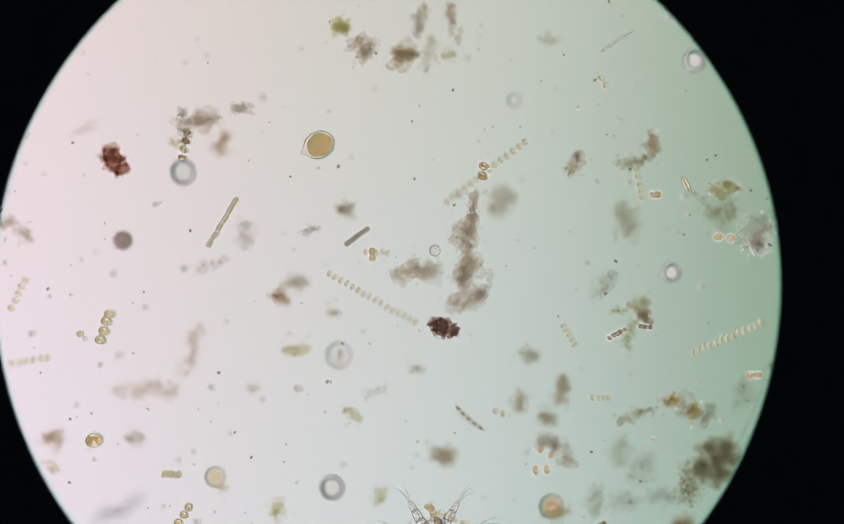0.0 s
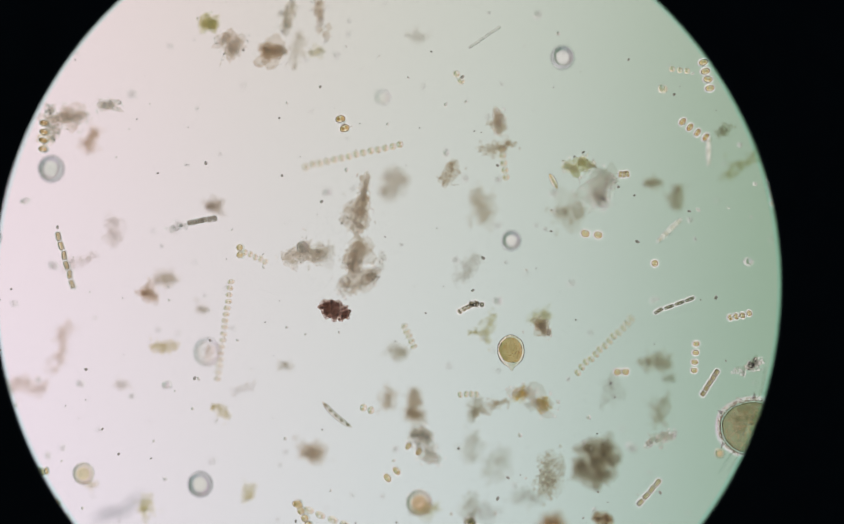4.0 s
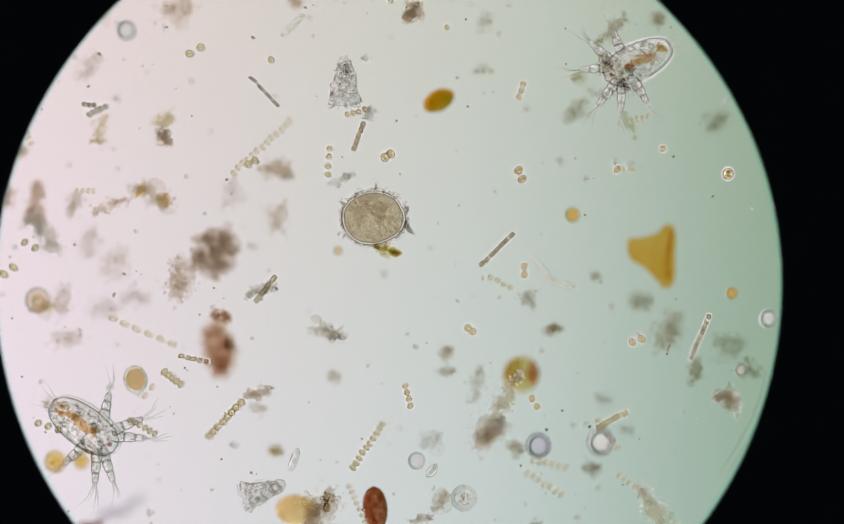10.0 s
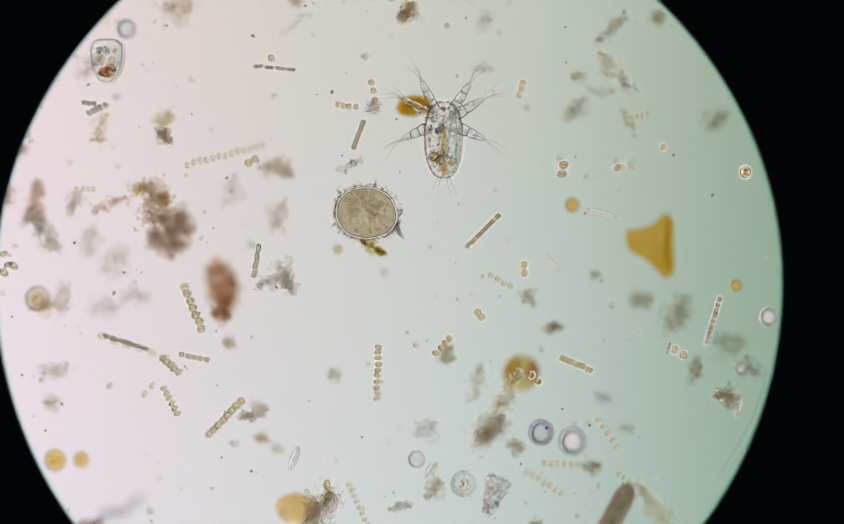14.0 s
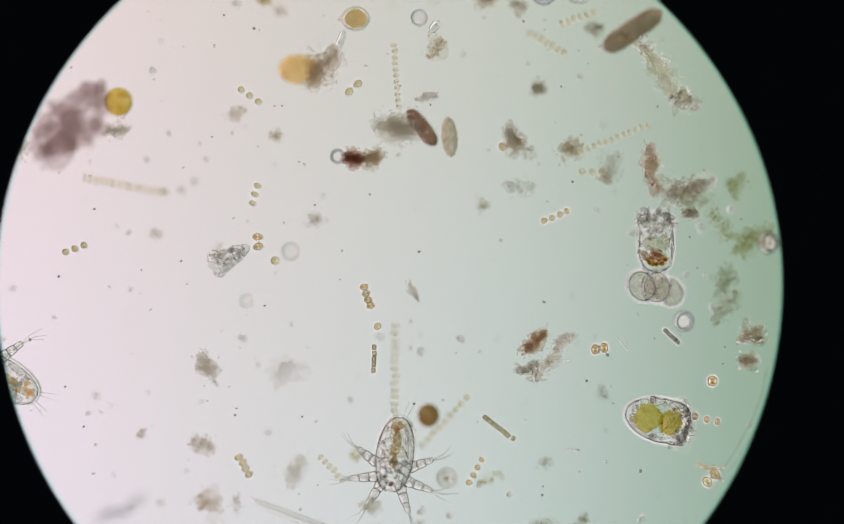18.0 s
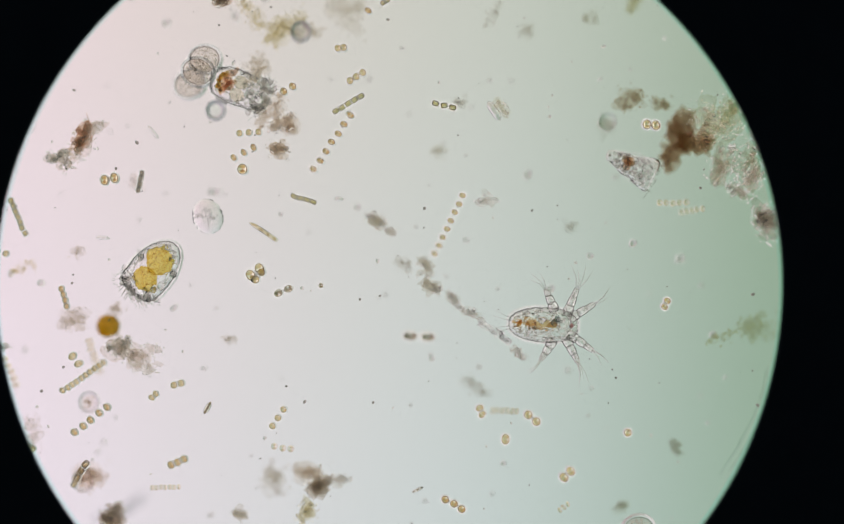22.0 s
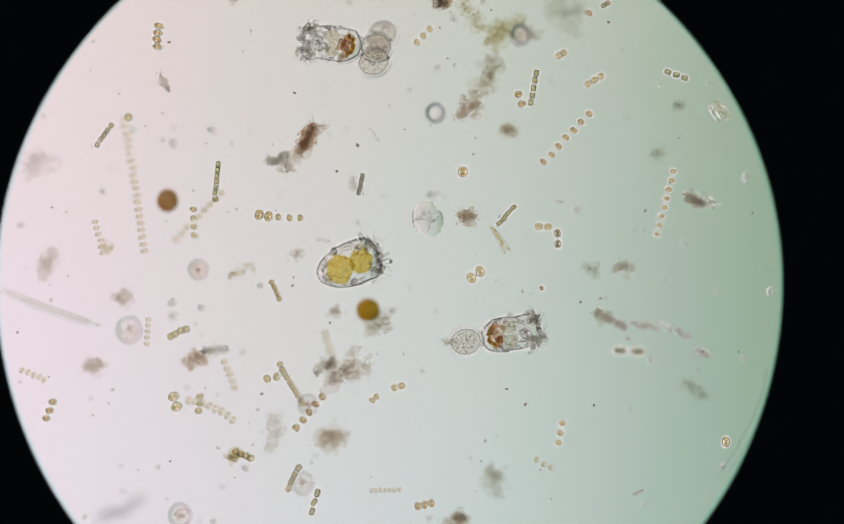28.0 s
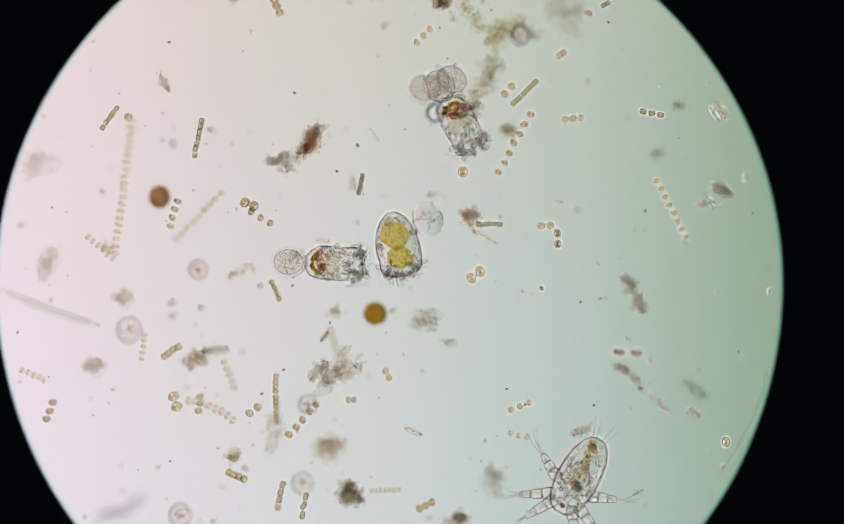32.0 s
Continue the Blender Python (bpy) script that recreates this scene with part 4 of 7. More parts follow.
def flagellate(label, size=1.0, seed=1, tone=(0.80, 0.62, 0.34)):
    """A golden teardrop-shaped swimmer, the blunt end ahead along y."""
    ob = thing("golden_flagellate", 0, 0, 0, label, "plankton animal")
    k = size
    prof = [(-40, 2.0), (-36, 3.5), (-32, 7), (-27, 15), (-18, 23), (-4, 28), (12, 27), (22, 22), (30, 13), (34, 4)]
    sec = [(y * k, w * k, w * k * 0.8) for y, w in prof]
    g = Geo(seed)
    g.loft(sec, 28, 0.01)
    part("shell", g.mesh("shell", tissue("cuticle_gold", (0.95, 0.93, 0.87), 0.0, 1.05, 12, 0.4, 0.5, 3, 0.5)), ob)
    g = Geo(seed)
    outline(g, sec, 1.4 * k)
    part("shell_edge", g.mesh("shell_edge", EDGE()), ob)
    g = Geo(seed + 1)
    g.blob((0, 2 * k, 0), (24 * k, 27 * k, 16 * k), 3, 0.08)
    r = np.random.default_rng(seed)
    for q in range(70):
        a, d = r.uniform(0, 6.28), math.sqrt(r.uniform(0, 0.85))
        g.blob((d * 22 * k * math.cos(a), (2 + d * 27 * math.sin(a)) * k, r.uniform(4, 10)), (r.uniform(0.8, 2.0) * k, r.uniform(0.8, 1.7) * k, 1.4 * k), 1, 0.3, a)
    part("body", g.mesh("body", tissue("body_gold_%d" % int(tone[1] * 100), tuple(c ** 0.36 for c in tone), 0.0, 1.06, 8, 0.35, 1.0, 2.6, 0.5)), ob, "grainy golden brown body")
    return ob


# ---- the first field: algae and marine snow ----
debris(1, 675, 88, 45, 75, 70, -10, "brown")
debris(1, 750, 100, 52, 46, 0, -25, "brown")
debris(1, 780, 38, 66, 32, 80, -20, "grey")
debris(1, 842, 40, 76, 28, -75, -30, "brown")
debris(1, 832, 102, 32, 17, 10, -30, "gold")
debris(1, 796, 98, 74, 36, 80, -60, "grey")
debris(1, 632, 48, 36, 32, 0, -30, "green", 1.4)
debris(1, 377, 225, 60, 46, 0, -12, "brown", 1, 1.4)
debris(1, 342, 235, 70, 28, 100, -20, "grey", 1, 1.4)
debris(1, 330, 263, 34, 22, 0, -50, "gold")
debris(1, 414, 268, 50, 34, 70, -95, "brown")
debris(1, 448, 200, 44, 24, 20, 0, "grey", 0.8, 1.6)
mass(1, 213, 299, 62, 42, -50, -30, (0.36, 0.20, 0.15), "rust-red wedge-shaped crumb of debris in the water", 3, False)
debris(1, 640, 388, 36, 30, 0, -90, "dark")
debris(1, 578, 427, 40, 18, 20, -10, "pale", 1, 1.3)
drifts(debris(1, 880, 385, 66, 24, 80, -5, "brown", 1, 1.2), (2.5,), (4.5, 492, 342), (6, -14, 339))
drifts(debris(1, 866, 436, 70, 46, 80, -16, "brown", 1.6, 1.3), (2.5,), (4.5, 478, 389), (6, -28, 386))
drifts(debris(1, 864, 502, 74, 48, 75, -5, "brown", 1.5, 1.5), (2.5,), (4.5, 474, 465), (6, -32, 462))
drifts(debris(1, 868, 558, 84, 50, 20, -24, "brown", 1.8, 1.2), (2.5,), (4.5, 480, 513), (6, -26, 510))
drifts(debris(0, 768, 506, 90, 38, 10, -12, "brown", 1.3, 1.3), (2.5,), (4.5, 380, 463), (6, -126, 460))
drifts(debris(1, 905, 530, 60, 16, 70, -30, "grey"), (2.5,), (4.5, 517, 487), (6, 11, 484))
drifts(mass(1, 825, 609, 52, 36, -20, -12, (0.28, 0.17, 0.14), "dark red-brown crumb of packed debris", 4, False), (2.5,), (4.5, 437, 566), (6, -69, 563))
drifts(debris(1, 795, 496, 60, 34, 0, -50, "grey"), (2.5,), (4.5, 407, 453), (6, -99, 450))
drifts(mass(1, 931, 375, 60, 50, 60, -110, (0.80, 0.75, 0.69), "brown soft flake of debris", 6), (2.5,), (4.5, 543, 332), (6, 37, 329))
drifts(debris(1, 1067, 305, 56, 30, 72, -34, "brown", 1.2), (2.5,), (4.6, 120, 325, 6))
drifts(debris(1, 1178, 300, 72, 24, 10, -42, "brown", 1.2), (2.5,), (4.6, 205, 265, 6))
drifts(debris(1, 1210, 268, 50, 28, 100, -24, "brown", 1.2), (2.5,), (4.6, 195, 215, 6))
drifts(debris(1, 1158, 408, 66, 50, 80, -75, "brown"), (2.5,), (4.6, 170, 375, 6))
drifts(debris(1, 1345, 350, 60, 26, 0, -10, "green", 1.4, 2), (2.5,), (4.6, 350, 295, 6))
drifts(debris(1, 1340, 398, 64, 56, 0, -70, "brown", 1.1), (2.5,), (4.6, 335, 395, 6), (6.3, 335, 395, 6), (7.4, 330, 20, 9))
drifts(debris(1, 1410, 437, 70, 56, 80, 0, "grey", 0.8, 2), (2.5,), (4.6, 385, 328, 6))
debris(1, 392, 493, 70, 26, 28, -55, "pale")
debris(1, 456, 437, 56, 38, 80, -60, "pale")
debris(1, 553, 525, 46, 34, 0, -80, "grey")
debris(1, 272, 723, 122, 44, 0, -100, "brown", 1.3)
debris(1, 356, 650, 110, 34, 76, -100, "brown", 1.2)
debris(1, 552, 651, 54, 32, 0, -60, "gold", 1.1)
debris(1, 655, 769, 44, 24, -30, -60, "gold", 0.8)
debris(1, 697, 728, 50, 20, 20, -60, "pale")
debris(1, 825, 850, 48, 46, 0, -95, "brown", 1.2)
drifts(debris(1, 1018, 824, 48, 26, 10, -5, "grey", 1, 1.5), (2.5,), (4.6, 65, 800, 6), (7.4, 62, 412, 9))
drifts(debris(1, 1050, 846, 66, 40, -50, -30, "grey", 1, 1.4), (2.5,), (4.6, 75, 830, 6), (7.4, 90, 445, 9))
drifts(debris(1, 1046, 725, 58, 38, 80, -85, "brown", 1.2), (2.5,), (4.6, 50, 755, 6), (7.4, 70, 365, 9))
debris(1, 965, 746, 50, 28, 80, -75, "brown")
debris(1, 1016, 776, 36, 30, 0, -95, "brown")
debris(1, 984, 660, 36, 32, 0, -90, "grey")
drifts(debris(1, 1122, 530, 64, 36, 60, -50, "pale", 1.2), (2.5,), (4.6, 150, 490, 6), (6.3, 150, 490, 6), (7.4, 165, 125, 9))
drifts(debris(1, 1190, 567, 40, 26, 20, -60, "gold"), (2.5,), (4.6, 305, 595, 6), (6.3, 305, 595, 6), (7.4, 306, 225, 9))
drifts(debris(1, 1172, 622, 64, 24, 80, -55, "gold"), (2.5,), (4.6, 192, 605, 6), (6.3, 192, 605, 6), (7.4, 190, 240, 9))
drifts(debris(1, 1150, 578, 34, 12, 0, -45, "gold"), (2.5,), (4.6, 165, 625, 6), (6.3, 165, 625, 6), (7.4, 182, 262, 9))
drifts(debris(1, 1270, 756, 90, 44, -28, -28, "brown", 1.4, 0.8), (2.5,), (4.6, 265, 735, 6), (6.3, 265, 735, 6), (7.4, 285, 362, 9))
drifts(debris(1, 1245, 746, 30, 18, 40, -34, "amber", 1.2), (2.5,), (4.6, 240, 729, 6), (6.3, 240, 729, 6), (7.4, 260, 356, 9))
drifts(debris(1, 1292, 764, 26, 20, 70, -36, "amber", 1.0), (2.5,), (4.6, 287, 747, 6), (6.3, 287, 747, 6), (7.4, 307, 374, 9))
drifts(debris(1, 1180, 772, 80, 24, 20, -45, "brown", 1.1), (2.5,), (4.6, 190, 750, 6), (6.3, 190, 750, 6), (7.4, 205, 382, 9))
drifts(debris(1, 1312, 772, 54, 34, 70, -65, "grey"), (2.5,), (4.6, 120, 755, 6), (6.3, 120, 755, 6), (7.4, 135, 380, 9))
drifts(debris(1, 1150, 838, 60, 46, 60, -95, "grey"), (2.5,), (4.6, 155, 825, 6), (7.4, 165, 450, 9))
drifts(debris(1, 1192, 872, 66, 54, 40, -85, "grey"), (2.5,), (4.6, 205, 860, 6), (7.4, 215, 490, 9))
drifts(mass(1, 1332, 858, 92, 84, 60, -85, (0.52, 0.43, 0.34), "dark brown packed flake of debris", 5), (2.5,), (4.6, 400, 858, 6), (6.3, 400, 858, 6), (7.4, 400, 470, 9), (10, 400, 470), (11, 355, 505), (12, 345, 505), (13, 318, 440), (14, 318, 432))
drifts(debris(1, 1282, 900, 80, 64, 70, -34, "brown", 1.6, 1.6), (2.5,), (4.6, 300, 880, 6), (6.3, 300, 880, 6), (7.4, 335, 518, 9), (10, 335, 520), (11, 322, 535), (13, 285, 385))
drifts(debris(1, 1110, 930, 60, 44, 80, -60, "grey"), (2.5,), (4.6, 165, 945, 6), (7.4, 120, 555, 9))
debris(1, 1035, 952, 46, 32, 0, -80, "gold")
drifts(debris(1, 1160, 930, 60, 46, 0, -85, "pale"), (2.5,), (4.6, 180, 955, 6), (7.4, 195, 572, 9))
drifts(debris(1, 1230, 925, 60, 40, 0, -75, "pale"), (2.5,), (4.6, 260, 925, 6), (7.4, 250, 555, 9))
debris(1, 98, 813, 42, 36, 0, -95, "brown")
debris(1, 96, 866, 36, 22, -30, -60, "gold", 0.7)
debris(1, 250, 815, 36, 26, 0, -95, "grey")
debris(1, 707, 922, 36, 24, 60, -75, "gold")
debris(1, 775, 686, 26, 20, 0, -70, "grey")
debris(1, 12, 415, 50, 36, 0, -60, "grey")
debris(1, 45, 437, 36, 24, -30, -70, "grey")
debris(1, 515, 950, 26, 44, 0, -75, "green", 0.8)
debris(1, 620, 580, 26, 18, 0, -90, "grey")
debris(1, 415, 905, 22, 16, 0, -90, "gold", 0.5)
debris(1, 470, 720, 26, 18, 0, -100, "grey")
debris(1, 1020, 75, 36, 26, 0, -80, "pale")
drifts(debris(1, 1300, 370, 56, 16, -40, -60, "pale"), (2.5,), (4.6, 432, 315, 6))
debris(0, 520, 550, 34, 50, 0, -60, "brown", 0.9)
debris(1, 155, 240, 60, 20, 25, -95, "pale")
lump("dark_pellet", 1, 228, 447, 36, 36, 0, -75, (0.66, 0.60, 0.58), "dark round pellet blurred below the focus", "pellet", 1.0, 0.2)
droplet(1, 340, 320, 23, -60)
droplet(1, 630, 660, 26, -60, "pale clear rounded body in the water", (0.985, 0.98, 0.97), 1.08)
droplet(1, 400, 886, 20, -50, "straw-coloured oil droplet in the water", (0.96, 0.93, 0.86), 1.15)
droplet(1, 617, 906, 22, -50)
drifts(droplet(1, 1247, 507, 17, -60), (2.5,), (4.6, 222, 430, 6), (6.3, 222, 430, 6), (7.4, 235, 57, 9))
droplet(1, 955, 187, 14, -90, "pale clear rounded body in the water", (0.985, 0.98, 0.97), 1.08)
droplet(1, 808, 466, 11, -10, "small clear droplet in the water", (0.95, 0.95, 0.94), 1.12)
rod(1, 845, 752, 900, 800, 10, -5, "dark", -0.05)
chain(5, 15, ((1, 46, 520, 22, 572),), z=-35, tone="pale")
chain(4, 18, ((1, 200, 583, 187, 632),), l=15, tone="gold", z=-5)
one(148, 620, 1, 10)
one(158, 630, 1, 9, tone="clear")
chain(4, 15, ((0, 348, 246, 337, 293), (1, 302, 230, 308, 279), (2, 329, 235, 324, 283)), l=10, tone="brown", z=-5)
chain(6, 9, ((0, 645, 453, 682, 426), (1, 585, 407, 629, 408), (2, 602, 420, 642, 412)), kind="box", tone="dark")
chain(6, 9, ((0, 437, 375, 388, 452), (1, 325, 445, 362, 523), (2, 357, 448, 377, 532)), kind="box")
chain(14, 13, ((0, 830, 375, 975, 265), (1, 812, 305, 985, 270), (2, 812, 315, 988, 276)), tone="pale", z=-45)
chain(2, 18, ((0, 898, 309, 896, 327), (1, 808, 210, 808, 225), (2, 812, 212, 812, 228), (4.5, 437, 220, 446, 235), (5, 222, 217, 233, 234)), l=13, tone="brown")
chain(6, 6, ((1, 1122, 92, 1172, 58),), kind="box", tone="clear")
drifts(chain(2, 12, ((1, 1115, 147, 1125, 160),), tone="pale", z=-30), (2.5,), (4.6, 130, 140, 6))
chain(5, 12, ((1, 304, 881, 332, 882),), l=6)
chain(3, 14, ((1, 351, 942, 330, 972),), l=12)
chain(2, 16, ((0, 996, 874, 1016, 873), (1, 958, 902, 972, 888), (2, 968, 893, 982, 883)), l=10)
chain(2, 14, ((1, 921, 763, 936, 768),), tone="pale", z=-15)
one(173, 818, 1, 26, 30, 0, "brown", -15)
drifts(chain(3, 8, ((1, 1190, 607, 1208, 608),), kind="box", tone="dark"), (2.5,), (4.6, 150, 553, 6), (6.3, 150, 553, 6), (7.4, 165, 195, 9))
chain(2, 11, ((1, 692, 466, 692, 480),), z=-15)
chain(5, 13, ((0, 1046, 605, 1068, 640), (1, 995, 610, 1015, 652)), tone="pale", z=-40)
chain(6, 13, ((1, 20, 676, 90, 665),), tone="pale", z=-60)
chain(5, 12, ((0, 680, 468, 720, 470), (2, 702, 475, 738, 492)), tone="pale", z=-25)
chain(16, 13, ((0, 612, 508, 772, 600), (1.2, 700, 560, 755, 690), (2, 757, 522, 737, 712), (4.5, 213, 560, 197, 662)), tone="pale", z=-25, l=9)
drifts(chain(5, 9, ((0, 1133, 628, 1160, 612),), tone="dark", z=-5), (2.5,), (4.6, 142, 556, 6), (6.3, 142, 556, 6), (7.4, 180, 205, 9))
chain(3, 12, ((0, 1225, 362, 1212, 362), (0.8, 1400, 330, 1412, 330)), tone="gold")
drifts(chain(5, 13, ((0, 1182, 316, 1192, 370),), tone="pale", z=-35), (2.5,), (4.6, 217, 291, 6))
swims(nauplius("clear copepod larva with amber gut and spread limbs", 1.0, 3, "amber"), -12, (0, 620, -260, 70), (0.6, 620, -260, 70), (0.95, 487, 65, 70), (1.6, 485, 62, 70), (1.9, 300, -260, 70))
swims(nauplius("clear copepod larva with olive gut, bristles spread", 1.02, 5, "olive", 1.15), -10, (0, 805, 1030, 0), (0.4, 790, 1040, -20), (0.8, 690, 560, -95), (1.0, 692, 545, -103), (1.6, 692, 545, -103), (1.95, 540, 1150, -170))
swims(flagellate("golden brown teardrop-shaped swimmer", 0.9, 2), -8, (0, 592, 270, -65), (0.5, 1190, 212, -95), (1.0, 1090, 405, 30), (1.5, 913, 586, 80), (2.0, 943, 612, -88), (2.5, 845, 531, 0), (3.6, 900, 560, 0), (4.5, 865, 757, 10), (5.0, 270, 143, 15), (5.4, -200, -200, 15))
swims(flagellate("dark brown teardrop-shaped swimmer", 1.1, 4, (0.70, 0.50, 0.26)), -20, (0, 1700, 800, 0), (0.7, 1600, 800, 0), (1.0, 1392, 770, 0), (1.5, 1402, 714, 0), (2.0, 1650, 620, 0))
swims(flask_rotifer("contracted clear rotifer, rolled into a wrinkled ball", 0.6, 3), -5, (0, 40, -200, 0), (1.6, 40, -150, 0), (2.0, 145, 125, 30), (2.5, 302, 30, 30), (3.0, 400, -300, 30))

# ---- on the way to the second field ----
debris(6, 500, 335, 38, 24, 0, -90, "brown")
debris(6, 546, 362, 50, 32, 80, -95, "brown")
debris(6, 662, 305, 84, 30, 35, -75, "gold", 1.1)
debris(6, 766, 285, 66, 56, 20, -75, "gold", 1.1)
debris(6, 628, 240, 38, 24, 20, -40, "grey")
swims(debris(6, 830, 394, 44, 38, 0, -5, "brown", 1.3, 1.8), -5, (6, 830, 394, 0), (7, 715, 15, 20), (8, 735, 5, 30), (10, 768, 22, 40), (14, 758, 22, 40))
debris(6, 885, 100, 56, 40, 80, -100, "pale")
debris(6, 926, 82, 36, 28, 80, -85, "gold")
debris(6, 934, 14, 70, 40, 0, -10, "grey", 1.2)
debris(6, 1207, 143, 58, 46, 0, -95, "brown", 1.4)
debris(6, 1132, 192, 110, 34, 12, -45, "pale", 1.3)
debris(6, 1170, 85, 40, 20, 80, -45, "gold")
debris(6, 916, 300, 92, 22, -28, -50, "grey")
drifts(debris(6, 305, 612, 40, 24, -45, -12, "brown", 1.1, 1.8), (0, 1200, 590), (2.5, 1200, 590), (4.6, 305, 612, 6), (6.3, 305, 612, 6), (7.4, 310, 254, 9), (10.6, 306, 256))
drifts(debris(6, 682, 672, 30, 22, 60, -5, "grey", 1, 1.8), (6.3,), (7, 640, 268), (9, 671, 245), (9.8, 681, 216), (11, 690, 200))
debris(6, 1130, 428, 90, 24, 50, -55, "brown")
debris(6, 1130, 505, 84, 36, -52, -15, "gold", 1.2, 1.5)
debris(6, 1166, 540, 36, 14, -20, -5, "grey", 1, 2)
debris(6, 1110, 545, 56, 24, 0, -60, "pale")
debris(6, 1066, 580, 52, 46, 60, -80, "grey")
debris(6, 1162, 602, 60, 18, -60, -55, "gold")
debris(6, 1324, 596, 44, 38, 50, -90, "grey")
debris(6, 1068, 516, 26, 22, 0, -75, "gold")
debris(6, 1216, 405, 26, 36, 0, -75, "brown", 0.8)
debris(6, 896, 412, 30, 36, 0, -60, "pale", 0.8)
drifts(debris(6, 505, 670, 60, 36, 0, -80, "brown"), (6.3,), (7.4, 512, 315, 9))
drifts(debris(6, 670, 678, 54, 20, 25, -10, "grey", 1, 1.5), (6.3,), (7, 612, 355), (9, 625, 340), (10, 637, 332), (11, 650, 310))
drifts(debris(6, 512, 760, 62, 44, 80, -80, "brown", 1.2), (6.3,), (7.4, 515, 405, 9))
drifts(debris(6, 510, 812, 66, 26, 20, -20, "grey", 1, 1.5), (6.3,), (7, 485, 552), (9.2, 485, 540), (12, 485, 535), (13, 505, 525))
drifts(debris(6, 420, 722, 60, 36, 70, -70, "pale"), (6.3,), (7.4, 430, 360, 9))
debris(6, 890, 503, 40, 18, 0, -70, "grey")
debris(6, 1085, 95, 30, 30, 0, -85, "pale")
debris(6, 530, 700, 20, 20, 0, -80, "grey")
debris(6, 975, 930, 26, 60, 0, -60, "grey", 0.8)
debris(6, 1100, 885, 20, 26, 0, -90, "grey", 0.6)
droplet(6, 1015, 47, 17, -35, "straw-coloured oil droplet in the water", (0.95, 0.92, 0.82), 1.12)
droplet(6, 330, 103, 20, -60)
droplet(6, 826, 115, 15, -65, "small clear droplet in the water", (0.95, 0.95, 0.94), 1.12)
chain(11, 13, ((6, 732, 118, 828, 137),), tone="pale", z=-35)
chain(11, 13, ((6, 752, 380, 830, 280),), tone="pale", z=-25)
chain(4, 11, ((6, 712, 329, 720, 374),), l=8)
chain(2, 10, ((6, 800, 188, 800, 204),))
chain(3, 12, ((6, 868, 192, 850, 220),))
chain(4, 16, ((6, 588, 112, 600, 160),), l=11)
chain(3, 11, ((6, 530, 125, 558, 128),), tone="pale", z=-10)
chain(4, 6, ((6, 505, 574, 562, 552), (9, 475, 120, 520, 200), (10, 462, 140, 520, 200), (11, 468, 125, 552, 133)), kind="box", tone="dark")
chain(13, 14, ((1, 1288, 655, 1420, 600), (2.5, 1288, 655, 1420, 600), (5, 714, 720, 790, 583), (6, 450, 665, 520, 515), (9, 388, 372, 565, 200), (11, 405, 342, 588, 175), (12, 380, 335, 612, 255), (13, 362, 325, 606, 256), (14.5, 325, 48, 480, 5)), tone="pale", z=-25)
chain(4, 11, ((6, 574, 635, 570, 685), (9, 577, 300, 585, 340), (10, 610, 282, 610, 318), (11, 790, 260, 786, 300), (12.5, 700, 200, 690, 160)), l=9)
chain(5, 9, ((6, 588, 728, 612, 688), (9, 660, 268, 672, 238)), kind="box", tone="brown")
chain(7, 8, ((6, 926, 884, 944, 810), (9, 898, 492, 928, 425), (11, 912, 482, 956, 458), (13, 883, 447, 912, 418)), kind="box", tone="brown")
chain(3, 11, ((6, 960, 555, 955, 578), (9, 963, 180, 973, 156)), tone="gold")
chain(2, 17, ((6, 961, 685, 971, 700), (9, 935, 286, 946, 294), (11, 1022, 352, 1022, 368), (12, 1065, 350, 1065, 367), (13, 1032, 307, 1031, 324), (14.5, 1052, 44, 1050, 62)), l=13, tone="brown")
chain(2, 16, ((6, 788, 731, 792, 743), (9, 714, 315, 720, 315), (11, 738, 280, 744, 273), (13, 808, 326, 816, 325), (14.5, 810, 20, 816, 24)), l=14)
chain(2, 11, ((6, 1148, 664, 1166, 661), (9, 1154, 314, 1173, 316)), tone="pale")
one(1140, 690, 6, 10, 16, 60)
drifts(one(1345, 660, 6, 21, 20, 0, "brown", -20), (6.3,), (7.4, 1387, 282, 9), (9, 1387, 280), (10, 1352, 322), (13, 1384, 322))
chain(3, 14, ((6, 1354, 488, 1340, 508),), z=-10)
chain(5, 20, ((6, 1288, 364, 1275, 394),), l=6, kind="barrel", tone="green")
chain(7, 13, ((6, 1263, 85, 1276, 166),), tone="pale", z=-35)
chain(4, 13, ((6, 1118, 578, 1146, 573), (9, 1165, 226, 1212, 215)), tone="pale", z=-15)
chain(4, 12, ((6, 138, 730, 168, 728),), tone="pale", z=-25)
chain(2, 11, ((6, 428, 688, 443, 688), (9, 460, 306, 474, 299)))
one(497, 486, 6, 11)
one(515, 162, 6, 16, 18, 0, "pale", -30)
chain(4, 15, ((5, 857, 224, 902, 253), (5.6, 640, 200, 680, 230), (6, 690, -60, 740, -40)), l=9, tone="brown")
drifts(rod(6, 1040, 902, 1080, 945, 8, -45, "pale"), (6.3,), (7, 1003, 544), (9, 1010, 521), (10, 1005, 495), (12, 1023, 488))
rod(6, 602, 250, 602, 305, 9, -60, "pale")
drifts(rod(6, 505, 447, 552, 402, 10, -55, "pale"), (6.3,), (7.4, 543, 48, 9))
rod(6, 302, 320, 316, 346, 11, -5, "gold")
